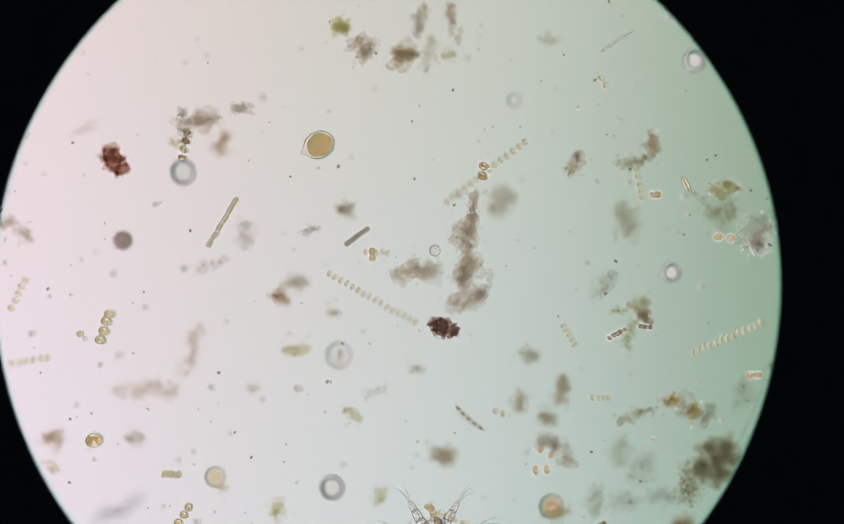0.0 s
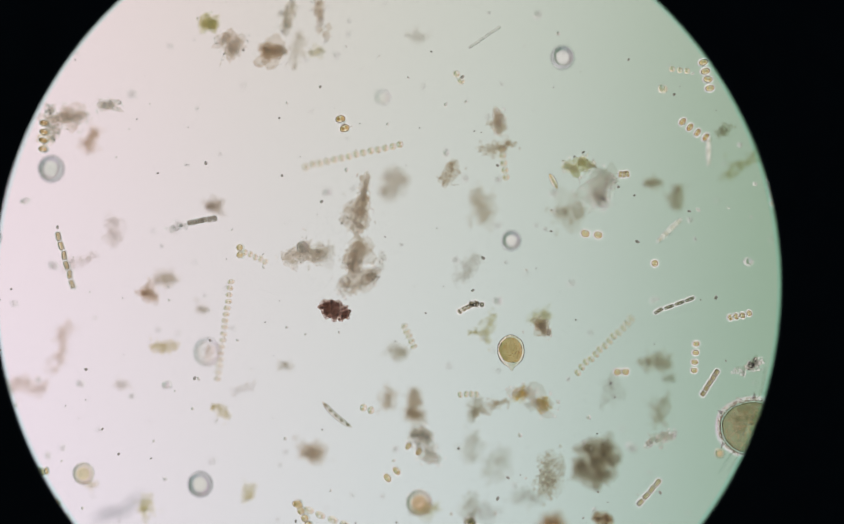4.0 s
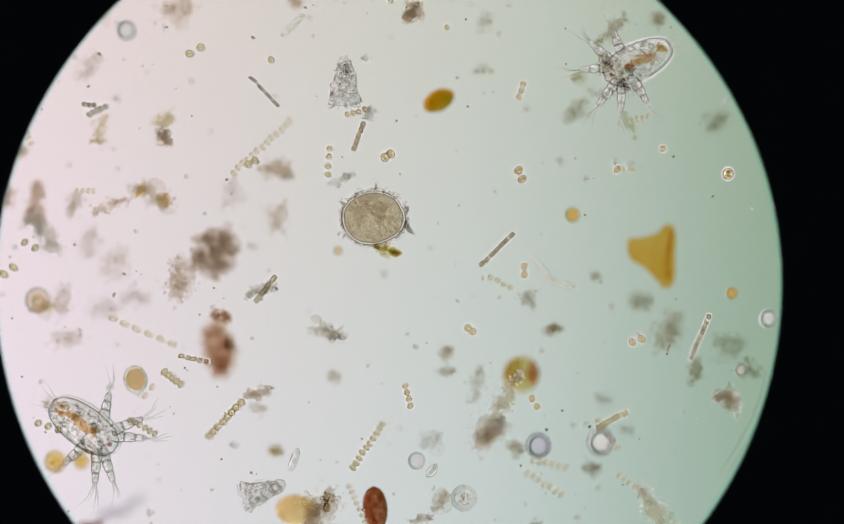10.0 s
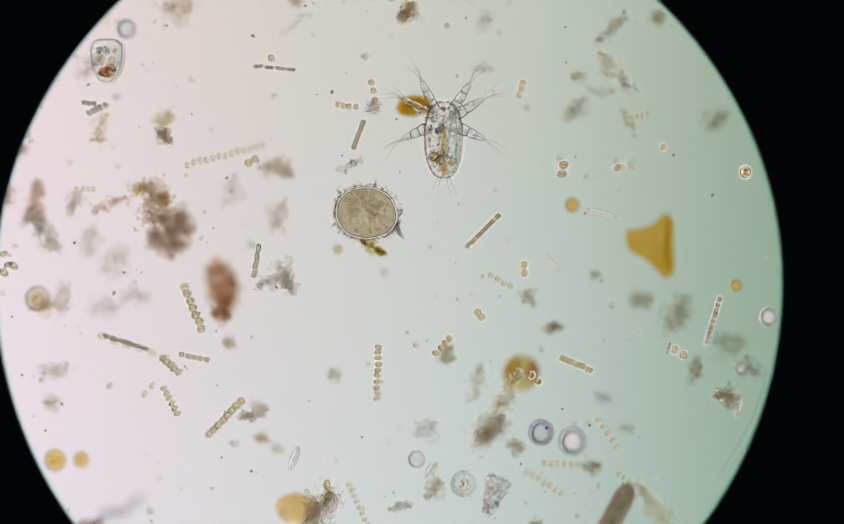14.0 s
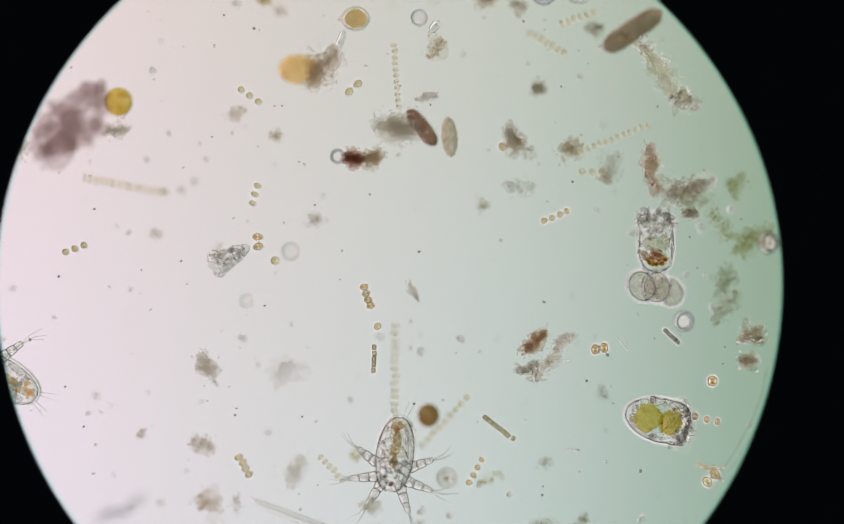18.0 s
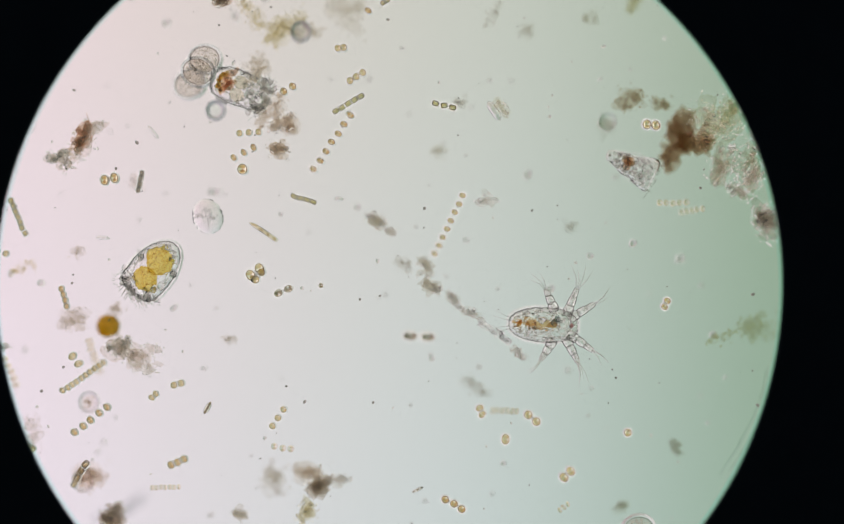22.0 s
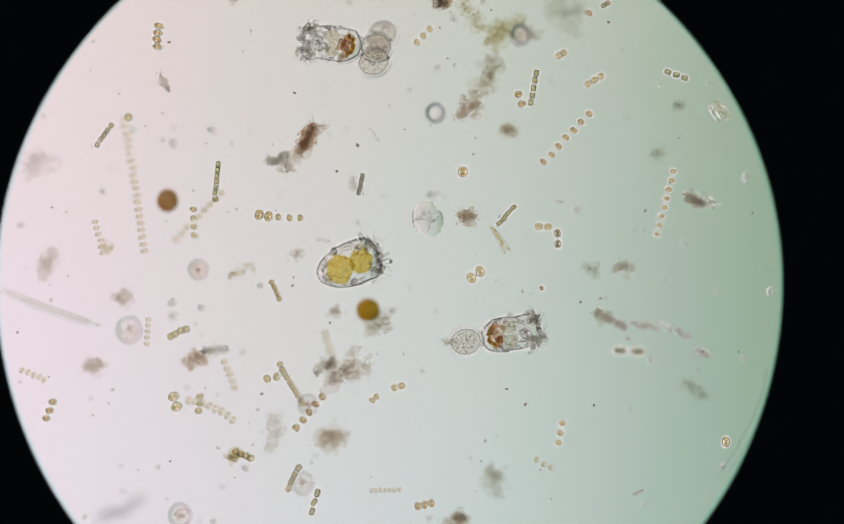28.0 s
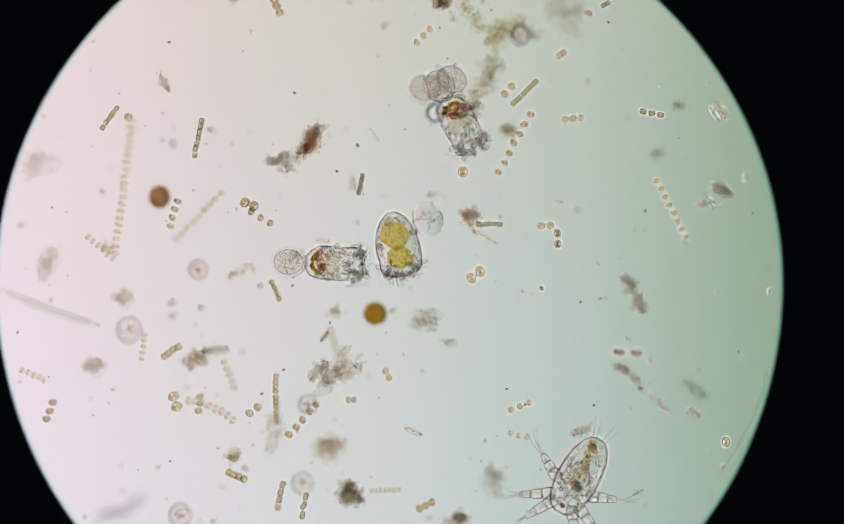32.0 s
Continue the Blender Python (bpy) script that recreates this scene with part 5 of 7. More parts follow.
rod(6, 1208, 222, 1222, 268, 7, -60, "pale")
amber_seed = lump("amber_pellet", 6, 812, 553, 40, 64, -58, -80, (0.84, 0.66, 0.26), "amber lemon-shaped pellet with a greenish middle", "pellet", 1.03, 0.05, 30, 0.4,
                  rows=((6, 812, 553, -60), (9, 812, 187, -62), (11, 818, 187, -64), (12, 808, 190, -78), (13, 775, 214, -88), (14, 767, 197, -80), (14.5, 770, -70, -80)), power=1.7)
g = Geo(3)
g.blob((2, 2, 4), (15, 24, 12), 3, 0.1)
part("green_middle", g.mesh("green_middle", tissue("olive_core", (0.90, 0.90, 0.60), 0.0, 1.0, 14, 0.3)), amber_seed, "olive green middle")


def spiny_egg():
    """A big resting egg: a mottled grey ball in a rough shell with flakes stuck to it and a tuft of algae below."""
    ob = thing("resting_egg", 0, 0, 0, "large grey-brown mottled egg in a rough shell with stuck flakes", "egg")
    r = np.random.default_rng(8)
    oval = lambda f, a: ((57 + 2 * math.cos(a)) * f * math.cos(a) + 4 * f * math.sin(a), (48 + 3 * math.sin(2 * a)) * f * math.sin(a) - 5 * f * math.cos(a))
    ring = np.linspace(0, 2 * math.pi, 61)
    g = Geo(8)
    v, f = BALLS[3]
    d = np.hypot(v[:, 0], v[:, 1])
    a = np.arctan2(v[:, 1], v[:, 0])
    xy = np.array([oval(0.985 * q, b) for q, b in zip(d, a)])
    g.add(np.c_[xy, v[:, 2] * 34], f)
    part("yolk", g.mesh("yolk", tissue("egg_yolk", (0.875, 0.825, 0.735), 0.0, 1.0, 7, 0.62, 0, 2.4, 0.6)), ob, "mottled grey-brown yolk")
    g = Geo(14)
    for k in range(16):
        u, q = r.uniform(0, 6.28), math.sqrt(r.uniform(0, 0.6))
        x, y = oval(q * 0.8, u)
        g.blob((x, y + 8, 20), (r.uniform(7, 17), r.uniform(5, 12), 4), 2, 0.4, u)
    h = Geo(15)
    for k in range(520):
        u, q = r.uniform(0, 6.28), math.sqrt(r.uniform(0, 1))
        h.blob((*oval(0.93 * q, u), 26 + r.uniform(-4, 4)), (r.uniform(0.9, 2.4), r.uniform(0.8, 1.8), 1.2), 1, 0.4, u)
    part("yolk_grains", h.mesh("yolk_grains", tissue("egg_yolk_grain", (0.965, 0.945, 0.90), 0.0, 1.13, 6, 0.3)), ob, "fine yolk grains")
    part("yolk_clouds", g.mesh("yolk_clouds", tissue("egg_cloud", (0.97, 0.96, 0.94), 0.0, 1.0, 10, 0.3, 0, 2.4, 0.5)), ob, "darker clouds in the yolk")
    g = Geo(9)
    for q, w in ((0.955, 1.0), (1.03, 0.7)):
        g.tube([(*oval(q * (1 + 0.012 * math.sin(9 * b) + 0.01 * math.sin(23 * b)), b), 0) for b in ring], w, 5)
    part("membrane", g.mesh("membrane", tissue("egg_membrane", (0.72, 0.68, 0.63), 0.0, 1.0, 5, 0.3)), ob, "double dark membrane")
    g = Geo(12)
    for k in range(520):
        u = r.uniform(0, 6.28)
        x, y = oval(1.02 + abs(r.normal(0, 0.055)) * (1.6 if 0.3 < u < 2.6 else 1.0), u)
        g.blob((x, y, r.uniform(-12, 8)), (r.uniform(0.9, 2.6), r.uniform(0.7, 1.8), 1.2), 1, 0.4, u + 1.57)
    g.skirt([oval(1.06, b) for b in ring[:-1]], 5, -34)
    part("rough_shell", g.mesh("rough_shell", tissue("egg_rim", (0.90, 0.875, 0.84), 0.0, 1.12, 5, 0.4)), ob, "gritty pale brown coat")
    g = Geo(10)
    for x, y, a, d in ((60, -6, -1.1, 34), (63, -4, -1.2, 28), (58, -12, -1.0, 26), (61, 8, 0.9, 14), (-54, 26, 2.4, 10), (4, 52, 1.2, 13), (58, 16, 0.4, 12), (-50, -30, -2.3, 10)):
        g.tube([(x, y, 0), (x + d * 0.6 * math.cos(a), y + d * 0.6 * math.sin(a), 0), (x + d * math.cos(a + 0.2), y + d * math.sin(a + 0.2), 0)], [2.6, 2.0, 0.4], 6)
    part("stuck_flakes", g.mesh("stuck_flakes", tissue("flake_grey", (0.80, 0.79, 0.78), 0.0, 1.12, 6, 0.3)), ob, "dark splinters stuck to the shell")
    g = Geo(11)
    for k in range(70):
        u = r.uniform(-1, 1)
        g.blob((27 + 26 * u, -60 - 7 * u + r.normal(0, 6) * (1.2 - abs(u)), -20 + r.normal(0, 6)), (r.uniform(3, 8), r.uniform(2, 5), 3), 2, 0.4, -0.3)
    part("algal_tuft", g.mesh("algal_tuft", tissue("olive_tuft", (0.965, 0.945, 0.83), 0.0, 1.02, 6, 0.35, 0.4, 2.4, 0.5)), ob, "olive yellow tuft")
    return ob


swims(spiny_egg(), -15, (5, 985, 792, 0), (6, 677, 785, 0), (9, 693, 405, 0), (10, 692, 405, 0), (11, 697, 382, -2), (12, 714, 335, -55), (13, 677, 390, -8), (14, 679, 396, -12), (14.5, 696, 117, -18), (16.0, 700, -30, -18))


def horn_flake():
    """A splinter of amber shell: a flat three-horned plate with a folded edge."""
    ob = thing("amber_flake", 0, 0, 0, "translucent amber three-horned flake of shell", "flake")
    g = Geo(12)
    g.loft([(60, 7, 2, 31), (50, 13, 4, 30), (41, 19, 5, 26), (34, 30, 5, 16), (30, 45, 5, 1), (10, 45, 6, 1), (-9, 43, 6, 4), (-16, 37, 6, 10), (-24, 29, 6, 19), (-38, 21, 6, 27), (-52, 13, 5, 32), (-60, 6, 2, 32)], 24, 0.015, 5)
    part("plate", g.mesh("plate", tissue("amber_plate", (0.99, 0.76, 0.38), 0.0, 1.0, 26, 0.25, 0, 4, 0.3), False), ob)
    g = Geo(13)
    g.tube([(38, 48, 6), (33, 20, 7), (31, -14, 7), (36, -46, 6)], [4, 5, 5, 3], 8)
    part("fold", g.mesh("fold", tissue("amber_fold", (0.95, 0.80, 0.46), 0.04, 1.0, 20, 0.3)), ob, "bent over edge")
    return ob


swims(horn_flake(), -115, (5, 1500, 850, 0), (6, 1197, 845, 0), (7, 1215, 495, 2), (9, 1218, 468, 0), (10, 1208, 475, -3), (13, 1205, 470, -2), (14, 1206, 457, 0), (14.5, 1214, 194, 0), (16.5, 1222, 0, 0))
swims(nauplius("clear copepod larva with rusty gut, head lowered", 0.92, 7, "rust"), -8, (0, 625, -600, -167), (5.6, 640, -200, -167), (5.9, 625, 415, -167), (6.2, 625, 418, -167), (6.6, 625, 145, -167), (6.9, 640, -250, -167))
swims(nauplius("clear copepod larva resting among yellow algae", 1.0, 9, "rust", 0.9), -15, (0, 250, 1200, 135), (6.7, 300, 1200, 135), (7.0, 400, 752, 135), (7.2, 700, 500, 120), (7.45, 1196, 110, 116), (9.0, 1196, 110, 116), (10.3, 1178, 118, 116), (10.6, 1400, -250, 116))
swims(rotifer("rotifer in a glassy shell carrying one egg", 1.08, 1, 2), -12, (0, 1600, 1000, 90), (4.2, 1560, 990, 90), (4.5, 1275, 915, 90), (5.0, 826, 848, 57), (5.3, 608, 735, 25), (5.6, 310, 440, 12), (6.0, 298, 38, 0), (6.35, 290, -300, 0))
swims(flask_rotifer("clear rotifer drawn up into a wrinkled cone", 1.0, 5), -5, (3.8, 1700, 380, -160), (4.1, 1500, 375, -160), (4.5, 1138, 372, -160), (5.0, 922, 395, -140), (5.3, 700, 221, -170), (5.6, 615, 55, -185), (6.0, 618, 58, -185), (6.3, 622, 40, -185), (6.55, 600, -300, -185))
swims(flask_rotifer("clear rotifer drawn up into a narrow cone", 0.8, 6), -5, (0, 1000, -300, 0), (6.0, 950, -200, 0), (6.3, 871, 234, -20), (6.6, 782, 183, -20), (6.9, 900, -300, -20))


# ---- the field of the resting egg ----
mass(9, 325, 628, 100, 62, 70, -150, (0.56, 0.37, 0.24), "soft rusty brown mass of packed debris", 7, False, rows=((7, 315, 645, 70), (9, 325, 628, 70), (10, 405, 650, 100), (11, 410, 600, 110), (12, 410, 595, 105), (13, 408, 550, 105), (14.5, 415, 275, 100)))
debris(9, 410, 590, 40, 36, 0, -60, "rust")
drifts(debris(9, 125, 627, 62, 50, 0, -60, "grey"), (10,), (13, 100, 690))
swims(debris(9, 655, 635, 72, 30, -30, 0, "grey", 1, 2), 0, (7, 640, 650, -30), (9, 655, 635, -30), (10, 610, 615, -30), (11, 618, 578, -32), (12, 550, 505, -50), (13, 565, 440, -70), (14.5, 525, 280, -80))
drifts(debris(9, 510, 752, 58, 24, 20, -12, "brown", 1, 1.5), (9.1,), (9.6, 484, 729), (10.2, 480, 729), (13, 470, 772))
drifts(debris(9, 658, 730, 28, 26, 0, -85, "gold"), (9.2,), (9.6, 594, 735), (10, 511, 841), (13, 485, 820))
debris(9, 620, 700, 26, 30, 0, -80, "grey", 0.7)
debris(9, 885, 715, 70, 28, 80, -55, "grey")
debris(9, 938, 742, 110, 30, 62, -6, "gold", 1.4, 2.2)
debris(9, 910, 806, 70, 58, 40, -30, "brown", 1.4, 2.0)
debris(9, 958, 835, 30, 44, 0, -30, "grey")
drifts(debris(9, 1240, 615, 84, 56, 70, -65, "brown", 1.2), (9,), (12.2, 1250, 617), (12.6, 1246, 590), (14, 1259, 583))
debris(9, 1355, 635, 60, 54, 0, -60, "grey")
debris(9, 1352, 742, 50, 38, 0, -8, "brown", 1, 1.8)
debris(9, 1290, 690, 56, 26, 80, -60, "brown")
debris(9, 1390, 690, 50, 40, 0, -50, "grey")
debris(9, 1100, 870, 34, 26, 0, -80, "dark", 0.8)
debris(9, 1120, 740, 34, 26, 0, -90, "pale")
debris(9, 1028, 612, 34, 26, 20, -60, "brown")
debris(9, 1190, 560, 44, 50, 0, -85, "grey", 0.8)
drifts(debris(9, 800, 818, 46, 36, 30, -45, "pale", 1.2), (11.2,), (12, 790, 800, 13))
drifts(debris(9, 830, 690, 30, 24, 0, -70, "grey", 0.7), (10,), (13, 830, 670))
drifts(debris(9, 818, 930, 46, 32, 60, -40, "brown", 1.2), (11.2,), (11.8, 805, 910, 13))
debris(17, 598, 352, 92, 66, 62, -5, "brown", 1.5, 2.2)
debris(9, 95, 750, 30, 30, 0, -75, "grey", 0.8)
debris(9, 425, 640, 26, 30, 0, -60, "grey", 0.8)
debris(9, 515, 838, 24, 20, 0, -90, "grey", 0.5)
debris(9, 1165, 800, 28, 22, 0, -70, "pale")
swims(lump("rust_capsule", 9, 700, 945, 46, 84, 10, -35, (0.62, 0.42, 0.32), "rust-brown blunt capsule among brown tufts", "pellet", 1.02, 0.1, 14, 0.4), -35, (8, 702, 945, 10), (10, 697, 945, 5), (11, 692, 950, 5), (12, 690, 1060, 5), (13, 700, 1250, 5))
lump("amber_lobe", 17, 556, 356, 56, 80, 85, -80, (0.93, 0.80, 0.56), "soft amber lobe under a brown tuft", "pellet", 1.0, 0.2, 24, 0.3)
shell = lump("two_toned_pellet", 9, 968, 696, 66, 70, 0, -130, (0.90, 0.82, 0.58), "blurred pellet, red on one side and olive on the other", "pellet", 1.0, 0.25, 30, 0.4)
g = Geo(31)
g.blob((-16, 4, 5), (15, 28, 8), 2, 0.2, -0.3)
part("olive_side", g.mesh("olive_side", tissue("olive_side", (0.90, 0.84, 0.62), 0.04, 1.0, 14, 0.4)), shell, "olive brown half")
g = Geo(32)
g.blob((23, 2, 4), (11, 22, 10), 2, 0.15)
part("red_side", g.mesh("red_side", tissue("red_side", (0.95, 0.68, 0.60), 0.04, 1.0, 20, 0.3)), shell, "red flank")
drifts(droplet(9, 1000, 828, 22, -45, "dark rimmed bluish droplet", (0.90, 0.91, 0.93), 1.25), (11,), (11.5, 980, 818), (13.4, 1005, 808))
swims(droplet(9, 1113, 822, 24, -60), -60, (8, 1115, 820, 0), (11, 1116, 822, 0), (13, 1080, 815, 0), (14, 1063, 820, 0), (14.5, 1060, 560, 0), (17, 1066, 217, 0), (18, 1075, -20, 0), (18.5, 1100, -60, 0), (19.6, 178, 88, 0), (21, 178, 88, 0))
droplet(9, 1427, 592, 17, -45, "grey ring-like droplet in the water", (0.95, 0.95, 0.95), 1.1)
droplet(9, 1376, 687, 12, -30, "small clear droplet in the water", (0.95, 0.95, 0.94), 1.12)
drifts(droplet(9, 880, 942, 24, -15, "pale clear rounded body in the water", (0.985, 0.98, 0.97), 1.06), (8, 868, 954), (9,), (9.6, 862, 933), (11.4, 861, 903), (14.2, 861, 903, 13.5), (16.5, 960, 130))
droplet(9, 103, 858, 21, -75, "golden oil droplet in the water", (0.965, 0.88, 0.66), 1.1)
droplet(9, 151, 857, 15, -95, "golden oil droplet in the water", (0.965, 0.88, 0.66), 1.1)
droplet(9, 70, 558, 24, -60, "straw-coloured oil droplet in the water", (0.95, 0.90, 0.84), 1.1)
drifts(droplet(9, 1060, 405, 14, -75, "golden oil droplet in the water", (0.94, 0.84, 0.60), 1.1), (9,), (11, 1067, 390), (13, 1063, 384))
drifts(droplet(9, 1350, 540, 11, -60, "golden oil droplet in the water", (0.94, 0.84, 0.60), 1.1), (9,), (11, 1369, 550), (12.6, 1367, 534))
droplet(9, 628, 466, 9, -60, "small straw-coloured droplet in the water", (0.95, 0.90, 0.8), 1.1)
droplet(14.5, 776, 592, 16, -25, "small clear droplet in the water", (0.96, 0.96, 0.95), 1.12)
chain(8, 20, ((9, 158, 590, 188, 630), (9.5, 60, 520, 90, 560), (10.2, -140, 420, -110, 460)), l=7, kind="barrel", tone="green")
chain(8, 13, ((7, 440, 1080, 520, 1040), (8, 404, 825, 488, 782), (9, 405, 813, 488, 766), (10, 388, 810, 446, 750)), tone="gold", z=-8)
chain(10, 13, ((7, 682, 893, 748, 820), (9, 668, 878, 750, 808), (10, 652, 875, 714, 784), (11, 680, 858, 750, 772), (12, 708, 672, 724, 742), (13, 706, 672, 718, 740), (14, 702, 660, 700, 726), (14.5, 715, 380, 752, 432), (16.5, 733, 226, 755, 288), (17, 745, 78, 715, 146), (18, 740, -100, 720, -50)), l=7, tone="gold")
chain(4, 11, ((8, 788, 733, 806, 766), (9, 797, 735, 812, 768), (10, 753, 718, 762, 754), (11, 786, 676, 786, 712), (12, 812, 612, 798, 642), (13, 820, 612, 804, 642), (14, 834, 630, 810, 655), (14.5, 820, 350, 790, 360), (16.5, 818, 174, 782, 178)), l=9)
chain(9, 8, ((9, 1315, 590, 1285, 666), (14, 1336, 556, 1316, 636), (14.5, 1342, 290, 1320, 370), (16.5, 1318, 150, 1290, 168)), kind="box", tone="gold", z=-10)
chain(2, 15, ((9, 1169, 633, 1183, 622), (13, 1238, 653, 1256, 665), (14.5, 1257, 388, 1276, 396)), l=11)
chain(9, 11, ((7, 1085, 825, 1138, 795), (9, 1092, 803, 1148, 772), (11, 1120, 785, 1178, 770), (13, 1120, 770, 1172, 804), (14, 1050, 668, 1092, 686), (14.5, 1056, 408, 1098, 420), (16.5, 1066, 240, 1114, 238), (17, 1068, 68, 1112, 68)), tone="green", l=6)
chain(7, 15, ((9, 980, 880, 1042, 918),), tone="pale", z=-60)
chain(6, 12, ((9, 1150, 884, 1196, 918),), tone="pale", z=-40)
chain(3, 11, ((9, 65, 772, 101, 787), (13, 268, 933, 306, 936), (14.5, 447, 733, 476, 745), (17, 462, 412, 490, 432), (18, 449, 167, 477, 187)), l=10)
chain(2, 10, ((9, 270, 735, 283, 720),), tone="pale")
chain(5, 8, ((9, 320, 697, 345, 660), (10, 335, 662, 385, 672)), kind="box")
chain(6, 12, ((9.4, -160, 560, -50, 608), (10, 210, 592, 320, 640), (11, 210, 640, 330, 725), (13, 225, 640, 270, 655)), tone="pale", z=-20)
chain(7, 12, ((10.2, -160, 560, -120, 635), (11, 358, 580, 398, 655), (13, 350, 545, 376, 608), (14.5, 345, 280, 372, 340), (16.5, 355, 120, 376, 60)), tone="gold", z=-10)
chain(5, 13, ((12, 305, 690, 335, 715), (13, 300, 668, 326, 692), (14.5, 305, 402, 335, 432)), tone="gold")
chain(6, 10, ((11, 240, 780, 288, 805), (12, 323, 738, 363, 774), (13, 298, 725, 326, 772), (14.5, 305, 458, 334, 508)), tone="gold", l=7)
chain(6, 7, ((11, -160, 690, -85, 701), (12, 200, 672, 275, 683), (13, 198, 632, 262, 652), (14.5, 198, 360, 280, 385), (16.5, 200, 180, 320, 110)), kind="box", tone="dark")
chain(2, 11, ((9, 990, 746, 998, 762), (11, 988, 728, 1001, 742), (13, 988, 700, 1001, 712)), l=10)
chain(2, 13, ((7, 850, 653, 862, 653), (9, 862, 628, 874, 628), (11, 877, 592, 880, 606), (13, 888, 566, 890, 580), (14.5, 888, 330, 897, 340), (16.5, 880, 157, 890, 168)), l=11)
chain(4, 11, ((14, 912, 512, 948, 532), (14.5, 918, 246, 953, 267)), tone="pale", z=-10)
chain(2, 11, ((14, 974, 492, 974, 508), (14.5, 981, 225, 980, 241), (16.5, 938, 156, 936, 171)))
chain(2, 13, ((11, 45, 450, 64, 461), (12, 22, 475, 42, 474), (13, 8, 480, 12, 490)), l=9)
chain(4, 10, ((10, 645, 212, 678, 204), (13, 645, 213, 678, 205), (14, 628, 194, 660, 199)), l=8)
chain(2, 12, ((9, 374, 55, 398, 58), (10, 352, 99, 372, 88), (11, 381, 33, 405, 36), (11.8, 380, -60, 400, -60)), l=15, tone="gold")
chain(2, 11, ((13, 607, 922, 607, 943), (14.5, 612, 633, 615, 652), (16.5, 657, 505, 655, 520), (17, 662, 374, 655, 389), (18, 663, 157, 650, 168)), l=17)
chain(6, 14, ((13, 990, 855, 1050, 870), (14.5, 1020, 605, 1090, 600), (16.5, 1030, 415, 1095, 396), (17, 1040, 272, 1105, 250)), tone="pale", z=-50)
chain(5, 13, ((14, 1112, 780, 1146, 828), (14.5, 1118, 512, 1146, 566), (16.5, 1136, 306, 1164, 360), (17, 1148, 150, 1170, 208)), tone="pale", z=-30)
chain(4, 9, ((12, 472, 510, 480, 465), (11, 478, 556, 508, 518))[::-1], kind="box")
one(1232, 276, 11, 11)
one(830, 50, 10, 9)
rod(9, 1238, 660, 1245, 640, 6, 0, "dark")
drifts(rod(14.5, 540, 612, 556, 568, 14, 0, "clear"), (14.6,), (16.5, 632, 78, 18))
drifts(rod(12, 1092, 432, 1160, 452, 10, -30, "pale"), (9, 1030, 562), (11, 1080, 470), (12, 1126, 442), (13, 1111, 409), (14, 1118, 397))
swims(rotifer("contracted rotifer, an oval of clear tissue round a brown gut", 0.72, 0, 11, "rust", False, 0.85), -8, (0, 640, -300, 0), (6.6, 640, -200, 0), (7.0, 668, 130, 0), (8, 687, 106, 0), (9.1, 694, 106, 4), (9.4, 560, -250, 20))
swims(flask_rotifer("clear rotifer standing as a pleated cone", 0.85, 12), -5, (0, 560, 1300, 0), (6.8, 560, 1100, 0), (7.0, 545, 740, 0), (7.5, 467, 820, 40), (8, 522, 850, 52), (8.6, 430, 915, 60), (9, 487, 908, 60), (10, 490, 912, -70), (11, 432, 915, 0), (11.6, 440, 1000, 0), (12, 480, 1250, 0))
swims(flask_rotifer("clear rotifer with its foot stretched out", 0.95, 13), -5, (0, 380, 1300, 0), (6.8, 380, 1200, 0), (7.0, 446, 900, -70), (7.5, 557, 825, -40), (8, 352, 850, -35), (8.4, 250, 1200, -35))
swims(flask_rotifer("grey wrinkled rotifer drawn into a bell", 0.95, 14), -8, (0, 480, -200, 0), (9.2, 480, -200, 0), (9.5, 493, 70, 20), (10, 640, 150, 0), (10.5, 599, 365, -40), (11, 98, 360, -92), (11.4, -250, 300, -92))
swims(nauplius("clear copepod larva with amber gut, limbs thrown wide", 1.08, 15, "amber", 1.0), -10, (0, -200, 700, -126), (9.2, -200, 700, -126), (9.45, 150, 790, -126), (10.1, 165, 795, -126), (10.5, 365, 676, -160), (10.8, 600, 1250, -170))
swims(flagellate("plump golden swimmer with a short tail", 0.78, 16, (0.76, 0.62, 0.38)), -34, (0, -100, 600, 0), (9.4, -100, 500, 0), (10, 252, 706, 10), (11, 256, 838, 88), (11.5, -150, 900, 88), (13.9, -150, 200, -90), (14.5, 180, 125, -70), (15.6, 250, 150, 0), (16.5, 412, 198, 20), (16.8, 714, 365, -30), (17.0, 893, 318, -160), (17.3, 833, 229, 0), (17.6, 824, 170, 20), (18.0, 660, 35, -90), (18.4, 600, -300, -20))
swims(rotifer("rotifer with rusty gut carrying one round egg", 1.0, 1, 17), -10, (0, 1100, -300, 139), (10.6, 1100, -250, 139), (11, 872, 172, 139), (11.5, 693, 230, 105), (12, 612, 198, 74), (12.5, 591, 127, 48), (13, 527, 32, 40), (13.3, 450, -300, 40))
swims(flask_rotifer("clear tattered rotifer with a red gut", 1.05, 18, "rust"), -8, (0, 1500, -100, -140), (10.3, 1500, 0, -140), (10.5, 1237, 144, -140), (11, 1038, 258, -140), (11.5, 940, 150, -10), (12, 985, 55, 88), (12.6, 1180, -60, 88), (13, 1105, 30, 0), (13.6, 1200, -250, 0))
